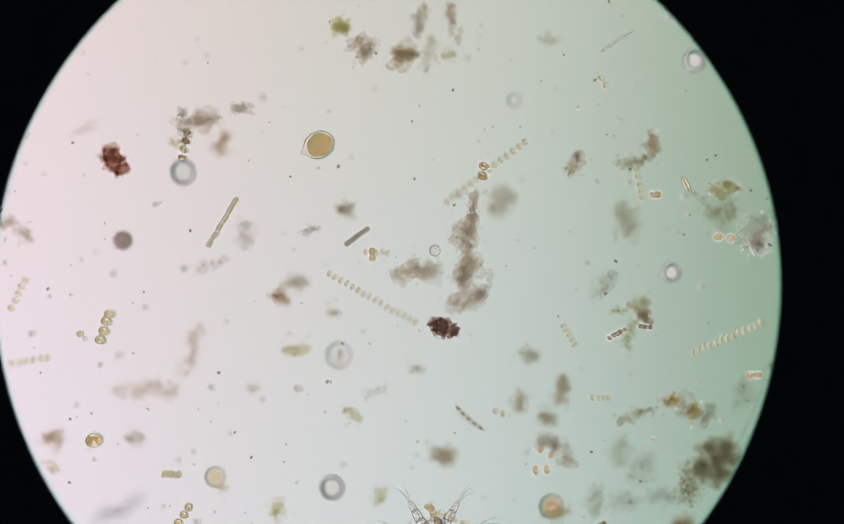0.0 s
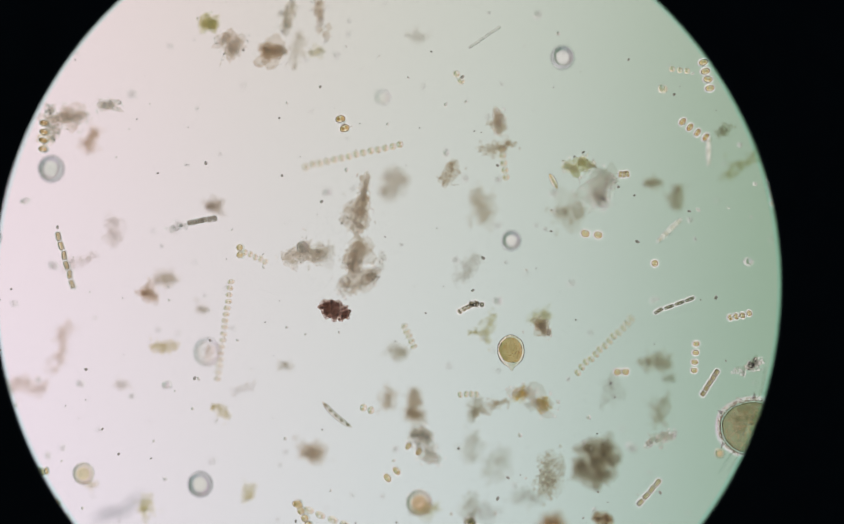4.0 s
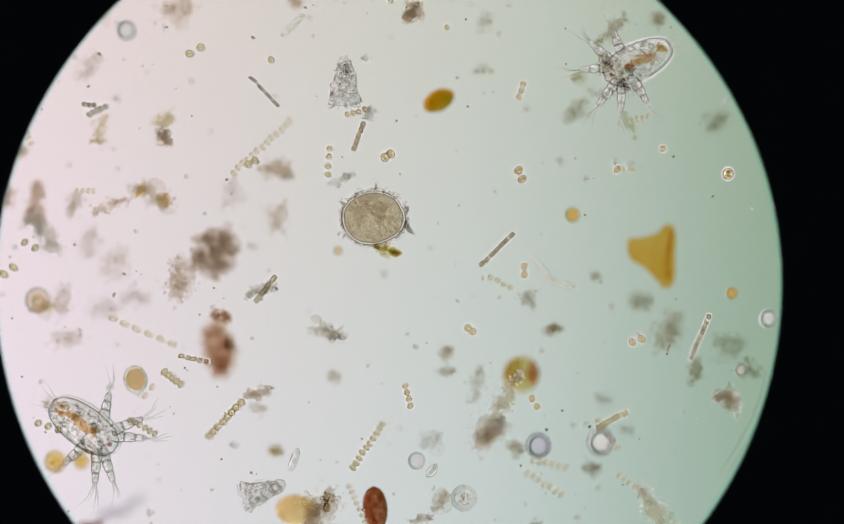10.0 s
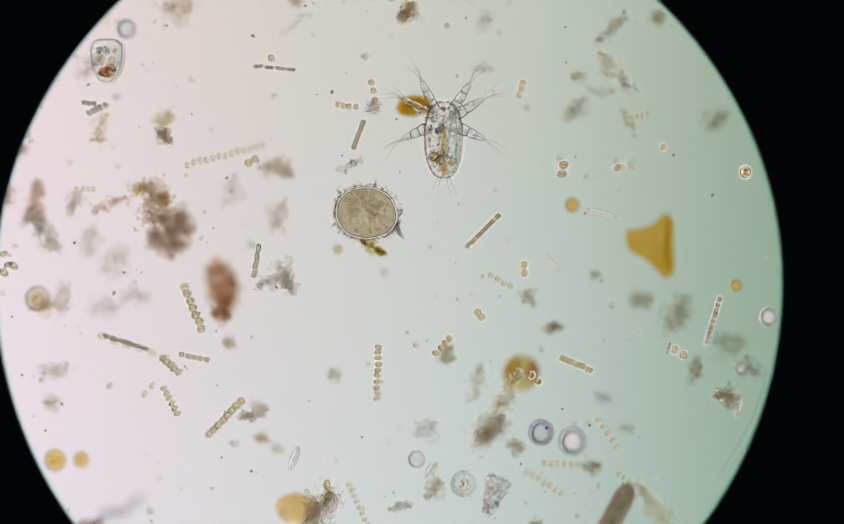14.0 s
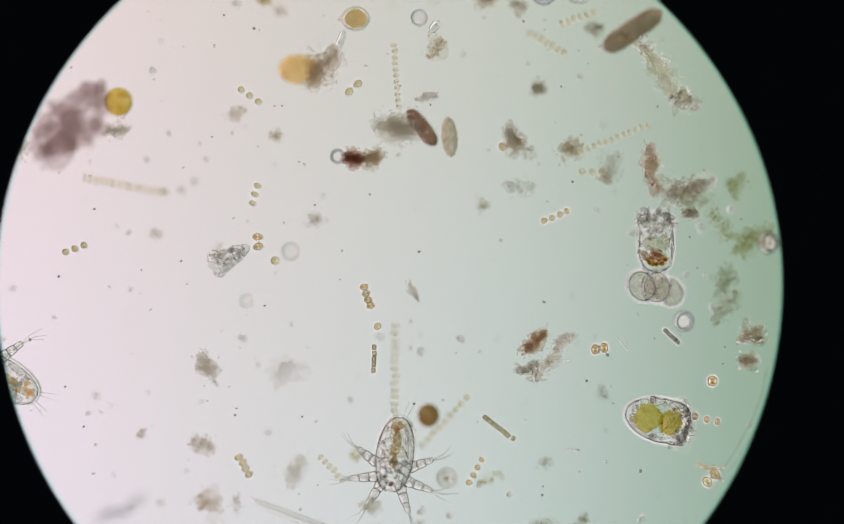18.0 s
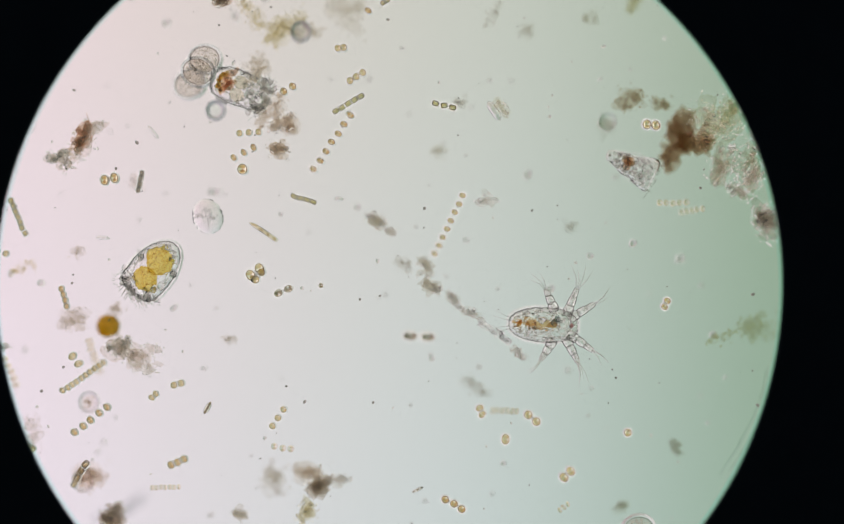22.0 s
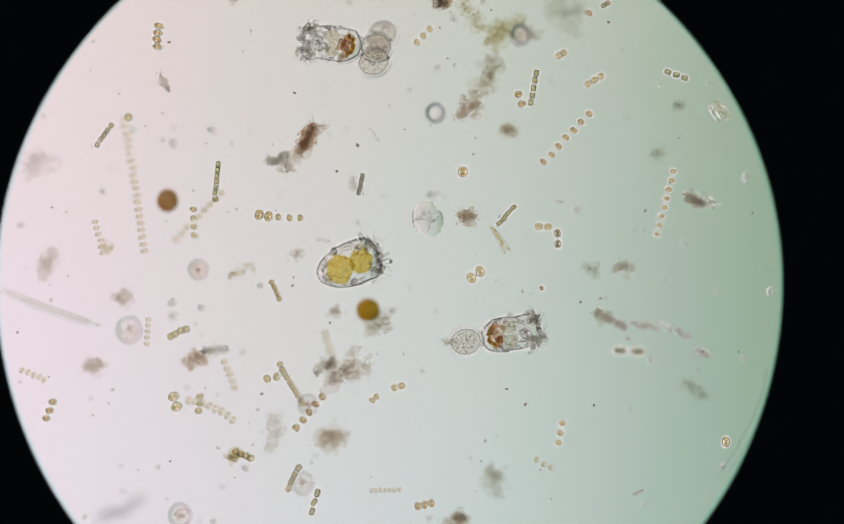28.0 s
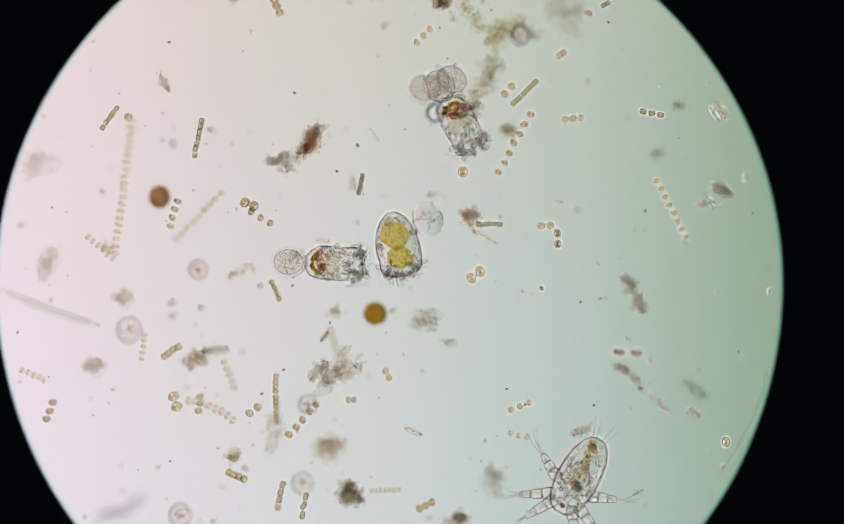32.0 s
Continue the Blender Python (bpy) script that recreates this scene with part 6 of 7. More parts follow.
swims(rotifer("small contracted rotifer with an orange gut", 0.72, 0, 19, "rust", False, 1.05), -15, (0, -150, 300, 100), (10.2, -100, 300, 100), (10.5, 200, 250, 100), (11, 210, 254, 70), (12, 186, 254, 20), (13, 177, 228, 15), (13.8, 180, 180, 10), (14, 198, 112, 0), (14.6, 320, -250, 0))
swims(rotifer("round contracted rotifer with a purplish egg", 0.86, 1, 20, "rust", False, 1.05), -35, (0, -200, 900, 45), (11.7, -150, 870, 45), (12, 226, 782, 45), (12.5, 208, 765, 45), (12.9, -250, 700, 45))
swims(nauplius("long copepod larva seen on its side, bristles trailing", 1.1, 21, "olive", 0.35), -25, (0, -50, -200, -135), (11.6, -50, -200, -135), (11.95, 270, 118, -135), (12.1, 285, 125, -135), (12.4, 450, -250, -135))
swims(nauplius("slender copepod larva with dark gut heading away", 1.05, 23, "olive", 0.95), -6, (0, 820, -300, 0), (13.2, 820, -250, 0), (13.5, 822, 243, 0), (14.05, 825, 234, 0), (14.3, 940, 560, -60), (14.5, 985, 852, -92), (15.0, 990, 850, -92), (15.9, 650, 1150, -40), (16.5, 385, 1060, -5), (16.8, 378, 985, -3), (17.0, 380, 908, 0), (17.3, 385, 795, 0), (17.9, 385, 668, 0), (18.0, 0, 700, 60), (18.3, -300, 700, 60))
swims(flask_rotifer("clear round rotifer curled up", 0.8, 24), -5, (0, 950, 1300, 160), (13.5, 950, 1200, 160), (14.0, 915, 925, 160), (14.5, 964, 522, 200), (15.3, 900, 400, 160), (16.5, 818, 250, 140), (17, 750, 268, 0), (17.6, 420, 506, -40), (17.95, 437, 502, -70), (18.2, 382, 314, 0), (18.8, 289, 174, 20), (19, 205, 305, 38), (19.3, -400, 300, 38))
swims(flask_rotifer("clear rotifer bunched up beside debris", 0.8, 25), -10, (0, 1100, -300, -95), (15.5, 1050, -220, -95), (16.5, 968, 115, -98), (17, 845, 208, 100), (17.3, 960, 60, 100), (17.6, 1000, -300, 100))


# ---- the field of the purple mass ----
mass(17, 134, 452, 176, 104, 46, -100, (0.52, 0.44, 0.42), "big purplish grey mass of packed debris", 8, False)
lump("yellow_ball", 17, 220, 416, 52, 54, 0, -60, (0.84, 0.74, 0.42), "yellow-brown ball lying against a grey mass", "pellet", 1.02, 0.1, 16, 0.35)
debris(17, 215, 470, 56, 28, 10, -25, "grey")
debris(17, 22, 500, 44, 46, 0, -55, "dark", 1.3)
debris(17, 738, 465, 80, 68, 0, -5, "grey", 1.4, 2.2)
lump("dark_capsule", 17, 784, 464, 30, 86, 38, -50, (0.60, 0.49, 0.42), "dark purplish brown capsule", "pellet", 1.02, 0.06, 12, 0.4, power=3)
lump("husk", 17, 835, 482, 30, 76, 5, -30, (0.84, 0.79, 0.72), "pale grey-brown leaf-shaped husk", "pellet", 1.03, 0.15, 8, 0.5)
debris(17, 655, 522, 34, 32, 0, -15, "red", 1.8)
debris(17, 692, 520, 46, 40, 0, -20, "brown", 1.2, 1.5)
droplet(17, 627, 518, 13, -20)
drifts(debris(17, 795, 408, 44, 16, 20, 0, "dark", 1, 1.5), (9, 785, 965), (11.2, 785, 965), (12, 745, 945, 13), (14.2, 745, 945, 13), (17,))
debris(17, 953, 482, 56, 36, -60, -4, "grey", 1.2, 1.8)
debris(17, 1060, 503, 44, 34, 0, -35, "brown", 1.2)
debris(17, 964, 574, 62, 32, 0, -40, "pale", 1.2)
debris(17, 1000, 388, 28, 28, 0, -70, "dark")
debris(17, 898, 610, 24, 22, 0, -50, "grey")
debris(17, 1236, 366, 150, 44, -52, -6, "gold", 1.5, 1.6, 0.05)
debris(17, 1272, 418, 66, 30, -20, -14, "grey", 1, 1.5)
swims(debris(17, 1204, 556, 100, 40, 96, -6, "rust", 1.9, 1.5), -6, (17, 1204, 556, 96), (18, 1212, 312, 96), (19, 918, 315, 92), (20, 414, 342, 70), (21, 426, 345, 62))
debris(17, 1288, 590, 60, 52, 40, -60, "brown", 1.2)
drifts(debris(17, 1350, 748, 56, 36, 60, -45, "grey", 1, 1.4), (24.2,), (26, 916, 126))
swims(debris(17, 996, 864, 60, 36, 35, -14, "rust", 1.5, 1.2, label="brown flake with a frayed edge"), -14, (17, 994, 863, 35), (18, 996, 636, 38), (19, 714, 640, 45), (21, 144, 636, 60), (26, 566, 252, 60), (31, 580, 262, 55))
debris(17, 1026, 892, 124, 32, 48, -3, "brown", 1.9, 1.6, 0.07)
debris(17, 982, 912, 46, 26, 10, 0, "grey", 1, 2.2)
debris(17, 440, 438, 36, 26, 20, -50, "grey")
debris(17, 512, 480, 20, 24, 0, -40, "grey", 0.8)
debris(17, 768, 768, 40, 14, -65, -15, "dark", 1, 1.2)
debris(17, 585, 633, 24, 22, 0, -70, "dark", 0.6)
debris(17, 403, 698, 26, 24, 0, -75, "grey", 0.6)
debris(17, 288, 662, 24, 22, 0, -90, "grey", 0.5)
debris(17, 485, 165, 34, 20, 0, -70, "grey")
debris(17, 835, 60, 24, 34, 0, -70, "brown", 0.6)
droplet(17, 540, 694, 17, -60, "pale clear rounded body in the water", (0.985, 0.98, 0.97), 1.08)
droplet(17, 458, 785, 13, -80, "pale clear rounded body in the water", (0.985, 0.98, 0.97), 1.08)
chain(11, 11, ((14.5, 650, 640, 700, 745), (16.5, 738, 465, 738, 560), (17, 745, 328, 742, 420), (18, 732, 92, 740, 190)), tone="pale", z=-12)
chain(13, 11, ((16.5, 1062, 690, 1180, 615), (17, 1062, 545, 1188, 466), (18, 1068, 285, 1205, 232), (19, 782, 256, 918, 217), (20, 238, 214, 366, 208), (20.5, 235, 210, 362, 208)), tone="pale", z=-25)
chain(4, 11, ((17, 1017, 635, 1060, 617), (18, 1010, 410, 1054, 393), (19, 722, 407, 765, 390), (20.5, 90, 370, 137, 350), (21, 82, 358, 128, 339)), l=10, tone="gold", z=-5)
chain(3, 13, ((17, 1083, 577, 1120, 577), (18, 1082, 320, 1118, 320), (19, 795, 295, 826, 278)), tone="pale", z=-15)
chain(15, 17, ((17, 152, 562, 298, 580), (18, 160, 332, 302, 358)), tone="pale", z=-75)
chain(3, 11, ((17, 97, 696, 131, 685), (18, 120, 468, 155, 456)), l=9, tone="brown", z=-8)
chain(3, 12, ((17, 472, 580, 466, 613), (18, 478, 346, 468, 376), (19, 177, 366, 178, 398)), l=9)
chain(2, 18, ((17, 482, 638, 482, 656), (18, 479, 440, 480, 458), (19, 193, 442, 191, 459)), l=12, tone="brown", z=-12)
one(510, 712, 17, 14, 14, 0, "gold", -15)
chain(4, 15, ((17, 677, 749, 690, 784), (18, 677, 534, 688, 568), (19, 394, 531, 407, 565), (25.5, 250, 75, 252, 125), (26, 258, 62, 262, 112), (29, 376, 20, 366, 72), (30, 520, -10, 535, 34), (31, 520, 2, 534, 20), (32, 508, -6, 516, 16)), l=10, tone="brown", z=-4)
chain(5, 8, ((17, 698, 872, 695, 915), (18, 696, 646, 694, 688), (19, 415, 645, 411, 688), (25.5, 50, 300, 75, 265), (26, 158, 298, 178, 264), (29, 195, 252, 222, 218), (31, 203, 232, 237, 198), (32, 190, 238, 216, 200)), kind="box")
one(702, 835, 17, 11, 14, 60)
chain(4, 13, ((18, 444, 850, 462, 882), (19, 148, 855, 162, 885)), l=10)
chain(7, 9, ((18, 902, 776, 952, 816), (19, 621, 775, 662, 813), (25, 200, 356, 203, 410), (26, 405, 342, 408, 398), (29, 407, 270, 394, 326), (30, 406, 226, 390, 284), (31, 392, 226, 375, 286), (32, 375, 226, 360, 286)), kind="box", tone="green")
chain(4, 10, ((18, 871, 897, 895, 855), (19, 585, 892, 611, 850), (25, 158, 422, 158, 468), (26, 367, 413, 369, 458), (29, 354, 371, 354, 419), (30, 350, 352, 350, 400), (31, 338, 362, 339, 411), (32, 330, 374, 314, 420)), l=9)
chain(2, 18, ((18, 1105, 649, 1123, 647), (19, 812, 646, 830, 644), (20.5, 208, 692, 229, 690), (21, 187, 698, 208, 694), (22, 193, 335, 213, 331), (23, 186, 352, 207, 350), (24, 161, 372, 181, 373), (25, 341, 389, 361, 389), (26, 524, 402, 543, 402), (29, 465, 392, 482, 401), (30, 456, 374, 471, 388), (31, 450, 382, 472, 392), (32, 455, 376, 470, 383)), l=14, tone="brown")
chain(4, 8, ((18, 1237, 615, 1260, 636), (19, 938, 602, 963, 616), (20.5, 286, 612, 276, 640), (22, 263, 322, 256, 352)), kind="box", tone="dark")
chain(2, 20, ((18, 1312, 894, 1328, 880), (18.6, 1312, 900, 1328, 890)), l=16, tone="gold")
chain(9, 12, ((18, 785, 828, 868, 738), (19, 495, 830, 590, 735)), tone="pale", z=-65)
chain(7, 13, ((19, 1173, 703, 1280, 648), (20.5, 568, 690, 660, 610), (21, 562, 693, 646, 606), (22, 583, 314, 651, 215), (23, 580, 313, 597, 191), (24, 590, 316, 632, 200), (25, 759, 306, 831, 205), (26, 982, 302, 1068, 205), (29, 1012, 308, 1100, 212), (30, 1015, 311, 1103, 214), (31, 918, 297, 1011, 214), (32, 927, 322, 986, 211)), l=10, tone="brown")
chain(5, 10, ((19, 1235, 617, 1288, 608), (20.5, 632, 580, 672, 573), (21, 630, 579, 670, 574), (22, 633, 200, 660, 184), (23, 582, 188, 583, 168), (25, 776, 184, 775, 148), (26, 988, 184, 991, 145), (29, 988, 182, 994, 144), (30, 988, 182, 994, 144), (31, 970, 178, 984, 166), (32, 968, 178, 980, 166)), kind="box", tone="green")
chain(3, 12, ((19, 1003, 769, 1042, 777), (20.5, 424, 729, 460, 735), (21, 412, 703, 448, 699), (22, 438, 291, 466, 276), (23, 305, 322, 321, 350), (24, 279, 364, 282, 391), (25, 426, 375, 454, 379), (26, 600, 409, 629, 406), (29, 496, 397, 512, 398), (30, 478, 380, 488, 380), (31, 464, 398, 474, 394), (32, 476, 400, 490, 408)), l=9, tone="brown")
chain(4, 8, ((19, 1120, 860, 1158, 861), (20.5, 530, 813, 568, 817), (21, 512, 774, 552, 782), (22, 545, 364, 583, 376), (23, 545, 298, 556, 328), (24, 520, 346, 541, 313), (25, 678, 370, 704, 341), (26, 914, 394, 943, 362), (29, 926, 420, 956, 388), (31, 898, 406, 908, 366), (32, 890, 416, 928, 417)), kind="box", tone="green")
rod(18, 1148, 627, 1168, 652, 7, -5, "clear")
rod(18, 800, 60, 815, 40, 16, -5, "clear")
swims(lump("brown_capsule", 17, 1170, 295, 40, 132, -57, -75, (0.66, 0.58, 0.51), "brown blunt rod-shaped pellet blurred below the focus", "pellet", 1.0, 0.06, 16, 0.3, power=4), -75, (11, 1350, 990, -35), (12, 1150, 960, -25), (13, 1138, 955, -25), (14, 1142, 955, -28), (14.5, 1127, 692, -38), (16.5, 1168, 440, -57), (17, 1170, 294, -57), (18, 1175, 57, -56), (19, 885, 60, -58), (20.5, 252, 38, -68), (22, 240, -350, -68))
debris(18, 385, 682, 56, 36, -50, -15, "grey", 1.2, 1.5)
debris(18, 532, 695, 62, 56, 20, -50, "pale", 1.4)
debris(18, 375, 825, 46, 36, -20, -40, "grey")
debris(18, 388, 935, 50, 54, 0, -50, "brown", 1.2)
debris(18, 440, 935, 40, 24, 90, -40, "pale")
debris(18, 262, 805, 26, 16, 50, -50, "grey", 0.8)
debris(18, 1385, 455, 60, 36, 40, -45, "gold")
debris(18, 1405, 628, 34, 30, 0, -70, "brown", 0.7)
debris(18, 660, 848, 24, 20, 0, -55, "gold", 0.7)
debris(19, 795, 960, 20, 30, 0, -50, "grey", 0.6)
droplet(18, 830, 888, 20, -50, "pale clear rounded body in the water", (0.97, 0.95, 0.93), 1.06)
droplet(18, 1270, 597, 18, -50)
swims(nauplius("clear copepod larva heading towards the viewer", 1.02, 27, "olive", 1.05), -8, (0, 690, 1500, 172), (15, 700, 1600, 172), (16.5, 735, 1230, 172), (18.0, 733, 850, 172), (19.1, 338, 845, 172), (19.35, -100, 1300, 172))
swims(rotifer("rotifer carrying a cluster of three eggs", 1.0, 3, 28), -10, (0, 1155, 1400, -90), (14.5, 1155, 1120, -90), (16.5, 1150, 930, -90), (17, 1190, 790, -88), (17.3, 1215, 625, -60), (17.6, 1238, 500, -10), (18, 1220, 450, 0), (18.5, 1215, 429, -5), (18.8, 1122, 420, -60), (19, 992, 420, -85), (19.3, 500, 415, -90), (19.5, 404, 415, -95), (20, 391, 489, -120), (20.5, 428, 530, -125), (21, 440, 540, -115), (21.5, 440, 540, -112), (22, 445, 165, -112), (23, 462, 165, -105), (23.5, 474, 140, -75), (24, 508, 125, -45), (24.5, 489, 119, 10), (25, 555, 92, 42), (26, 740, 105, 48), (26.5, 756, 110, 50), (28.5, 575, 70, 90), (29, 568, 66, 90), (29.5, 582, 64, 60), (29.7, 680, 80, -20), (30, 765, 96, -118), (30.5, 835, 175, -125), (31, 862, 215, -128), (32, 855, 232, -152))
swims(rotifer("rotifer filled with two yellow lobes of yolk", 1.08, 0, 29, "yolk"), -10, (0, 1130, 1500, -60), (15, 1130, 1300, -60), (17, 1132, 985, -60), (17.3, 1139, 892, -70), (17.6, 1195, 786, -90), (18, 1222, 780, -105), (18.5, 1195, 790, -130), (19, 900, 800, -172), (19.4, 290, 820, -170), (20, 285, 835, -160), (20.5, 295, 787, -150), (21, 305, 808, -130), (21.5, 295, 800, -160), (22, 285, 500, -222), (22.5, 262, 490, -290), (23, 252, 487, -345), (23.5, 255, 475, -400), (24, 255, 470, -450), (24.5, 335, 475, -480), (25, 455, 470, -500), (25.5, 530, 485, -540), (26, 668, 530, -570), (26.5, 645, 510, -520), (28.5, 650, 480, -400), (29, 655, 428, -380), (29.5, 668, 430, -420), (30, 695, 425, -440), (31, 735, 427, -485), (32, 738, 455, -530))


# ---- the field of the dark branch ----
debris(21, 635, 396, 74, 68, 0, -75, "grey", 1.0)
debris(21, 490, 335, 50, 36, 80, -50, "gold")
debris(21, 460, 405, 80, 36, -58, -32, "gold", 1.3)
debris(21, 522, 422, 84, 34, 8, -45, "gold", 1.2)
debris(21, 560, 440, 60, 30, 0, -60, "grey")
drifts(debris(21, 460, 225, 110, 46, 14, -20, "dark", 1.6, 1.4), (17, 1275, 580), (18.4, 1275, 345), (19.6,))
debris(21, 255, 298, 54, 40, 70, -35, "pale", 1.2)
debris(21, 245, 322, 24, 22, 0, -30, "brown", 0.8)
debris(21, 85, 268, 62, 30, 0, -50, "grey")
drifts(debris(20.5, 492, 590, 84, 36, 52, -40, "brown", 1.2), (18.4, 1342, 570), (19.6,), (24.2,), (26, 893, 170))
drifts(debris(20.5, 515, 608, 52, 36, 20, -26, "brown", 1.1, 1.4), (24.2,), (26, 870, 202))
debris(21, 1210, 335, 66, 24, 80, -80, "gold")
debris(21, 1172, 382, 56, 30, 60, -80, "gold")
debris(21, 1085, 415, 30, 22, 0, -80, "grey", 0.6)
mass(21, 1248, 640, 116, 54, 68, -60, (0.50, 0.34, 0.24), "dense rusty brown branch-like clump", 9)
mass(21, 1282, 645, 66, 52, 0, -34, (0.56, 0.40, 0.29), "brown lobe on a branch-like clump", 10)
debris(21, 1330, 600, 120, 76, 40, -6, "gold", 1.4, 1.8)
debris(21, 1402, 600, 80, 54, 80, -25, "brown", 1.4, 1.2)
debris(21, 1392, 690, 100, 56, 80, -12, "brown", 1.4, 1.3)
debris(21, 1335, 690, 80, 40, 70, -30, "brown", 1.2)
debris(21, 1162, 570, 56, 42, 20, -40, "brown")
debris(21, 1218, 575, 36, 26, -20, -50, "brown", 0.9)
debris(23, 1425, 400, 44, 90, 0, -8, "dark", 1.2, 2)
debris(23, 1370, 355, 50, 26, -20, -15, "grey", 1, 1.5)
debris(21, 1410, 460, 50, 30, 60, -20, "grey", 1, 1.5)
swims(flask_rotifer("tattered empty skin of a rotifer with brown grains", 1.0, 33, "rust"), -18, (20, 1166, 690, 60), (21.5, 1170, 692, 65), (22, 1172, 308, 62), (23, 1150, 305, 60), (24, 1162, 312, 60), (25, 1362, 305, 60), (25.6, 1500, 305, 60), (32, 1575, 305, 60))
debris(21, 905, 410, 60, 22, 60, -55, "pale", 1.2)
debris(21, 805, 662, 26, 22, 0, -75, "grey", 0.5)
debris(21, 970, 440, 26, 36, 0, -80, "pale", 0.6)
debris(21, 810, 52, 34, 26, 0, -50, "gold", 0.9)
debris(21, 1072, 12, 26, 30, 0, -45, "gold", 0.9)
debris(21, 1000, 188, 54, 18, -45, -40, "brown")
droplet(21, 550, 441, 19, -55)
droplet(21, 1087, 291, 29, -20, "large clear droplet with a painted shade rim", (0.96, 0.955, 0.94), 1.12)
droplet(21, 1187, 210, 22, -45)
droplet(21, 1120, 608, 17, -60, "pale clear rounded body in the water", (0.985, 0.98, 0.97), 1.08)
chain(20, 12, ((20, 843, 130, 852, 352),), tone="pale", z=-35)
chain(18, 10, ((20, 850, 62, 935, 215),), tone="pale", z=-55)
chain(11, 12, ((20, 1258, 335, 1350, 248),), tone="pale", z=-70)
chain(3, 15, ((18.6, 905, 268, 935, 260), (19, 752, 266, 782, 258), (20.5, 212, 220, 242, 214)), l=11, tone="gold", z=-15)
chain(2, 14, ((21, 1075, 194, 1086, 208),), z=-15)
chain(2, 13, ((21, 1358, 226, 1375, 224),), z=-15)
chain(8, 11, ((20.5, 848, 888, 905, 783), (21, 807, 864, 882, 771), (22, 809, 470, 859, 365), (23, 817, 456, 853, 344), (24, 820, 458, 854, 345), (25, 1034, 466, 1060, 348), (26, 1212, 434, 1240, 314), (29, 1231, 443, 1259, 324), (30, 1236, 454, 1264, 336), (31, 1280, 433, 1226, 325), (32, 1278, 441, 1220, 335)), l=9)
chain(3, 10, ((20.5, 817, 569, 848, 580), (21, 810, 573, 841, 581), (22, 808, 192, 842, 200), (23, 787, 186, 820, 194), (24, 780, 173, 811, 182), (25, 980, 150, 1010, 162), (26, 1212, 138, 1245, 150), (29, 1240, 132, 1275, 146), (30, 1234, 142, 1265, 157), (31, 1198, 178, 1232, 188), (32, 1194, 207, 1228, 214)), kind="box", tone="green")
chain(2, 14, ((21, 541, 241, 551, 241),), z=-20)
chain(2, 12, ((20.5, 622, 446, 632, 452), (21, 621, 463, 632, 463), (22, 626, 90, 640, 88), (24, 626, 98, 640, 90)), l=11, z=-10)
chain(2, 13, ((20.5, 602, 506, 613, 490), (21, 586, 532, 598, 518), (22, 527, 170, 543, 160), (23, 545, 178, 547, 196), (24, 550, 180, 550, 198), (25, 746, 178, 752, 190), (26, 960, 178, 966, 192), (29, 964, 177, 968, 191), (30, 962, 175, 964, 190), (31, 939, 170, 954, 158), (32, 938, 175, 950, 160)), l=12, tone="brown")
chain(3, 11, ((20.5, 580, 552, 598, 582), (21, 544, 570, 530, 590), (22, 440, 248, 484, 244), (23, 515, 285, 540, 274), (24, 362, 74, 390, 44)), l=10)
chain(2, 9, ((20.5, 703, 380, 712, 375), (21, 702, 390, 711, 384)), kind="box")
chain(2, 17, ((21, 1193, 616, 1209, 616),), l=15, z=-20)
chain(5, 12, ((21, 1258, 776, 1296, 770),), tone="pale", z=-45)
chain(5, 8, ((21, 1350, 452, 1390, 424),), tone="brown", z=-10)
chain(4, 9, ((21, 1320, 415, 1335, 455),), tone="brown", z=-25)
rod(21, 898, 573, 920, 606, 15, -18, "clear")
rod(20.5, 170, 825, 195, 827, 7, 0, "clear")
swims(rod(21, 402, 835, 462, 858, 8, -8, "gold"), -8, (20.5, 438, 866, -38), (21, 432, 846, -25), (22, 490, 430, -32), (23, 545, 385, -25), (24, 555, 385, -35), (25, 688, 408, -50), (26, 920, 428, -50), (29, 930, 450, -52), (30, 932, 455, -52), (31, 895, 425, -20), (32, 868, 412, -58))
swims(rod(21, 405, 850, 462, 848, 7, -6, "gold"), -6, (20.5, 436, 858, -5), (21, 434, 850, -8), (22, 492, 432, -38), (23, 552, 401, 2), (24, 560, 400, 4), (25, 688, 412, -65), (26, 922, 430, -65), (29, 928, 452, -65), (31, 898, 432, -28), (32, 900, 440, -30))
swims(nauplius("clear copepod larva with rusty gut resting beside debris", 1.0, 34, "rust", 1.0), -8, (0, 700, -300, -33), (19.6, 700, -250, -33), (19.9, 538, 118, -33), (20.5, 531, 130, -33), (21.3, 530, 128, -33), (21.5, 760, -250, -33))
swims(nauplius("clear copepod larva with amber gut heading sideways", 0.95, 35, "amber", 1.0), -8, (0, 880, 1300, 0), (20.7, 880, 1200, 0), (21.0, 872, 1010, 0), (21.5, 1045, 1000, -60), (22.0, 1015, 604, -93), (22.15, 1030, 610, -93), (22.4, 1350, 100, -60), (22.7, 1500, -400, -60))
ghost = lump("pale_ghost_cell", 24, 386, 400, 56, 68, 20, -22, (0.985, 0.98, 0.975), "pale ghostly empty shell with a faint halo", "shell", 1.05, 0.2, 10, 0.4)
g = Geo(51)
r = np.random.default_rng(51)
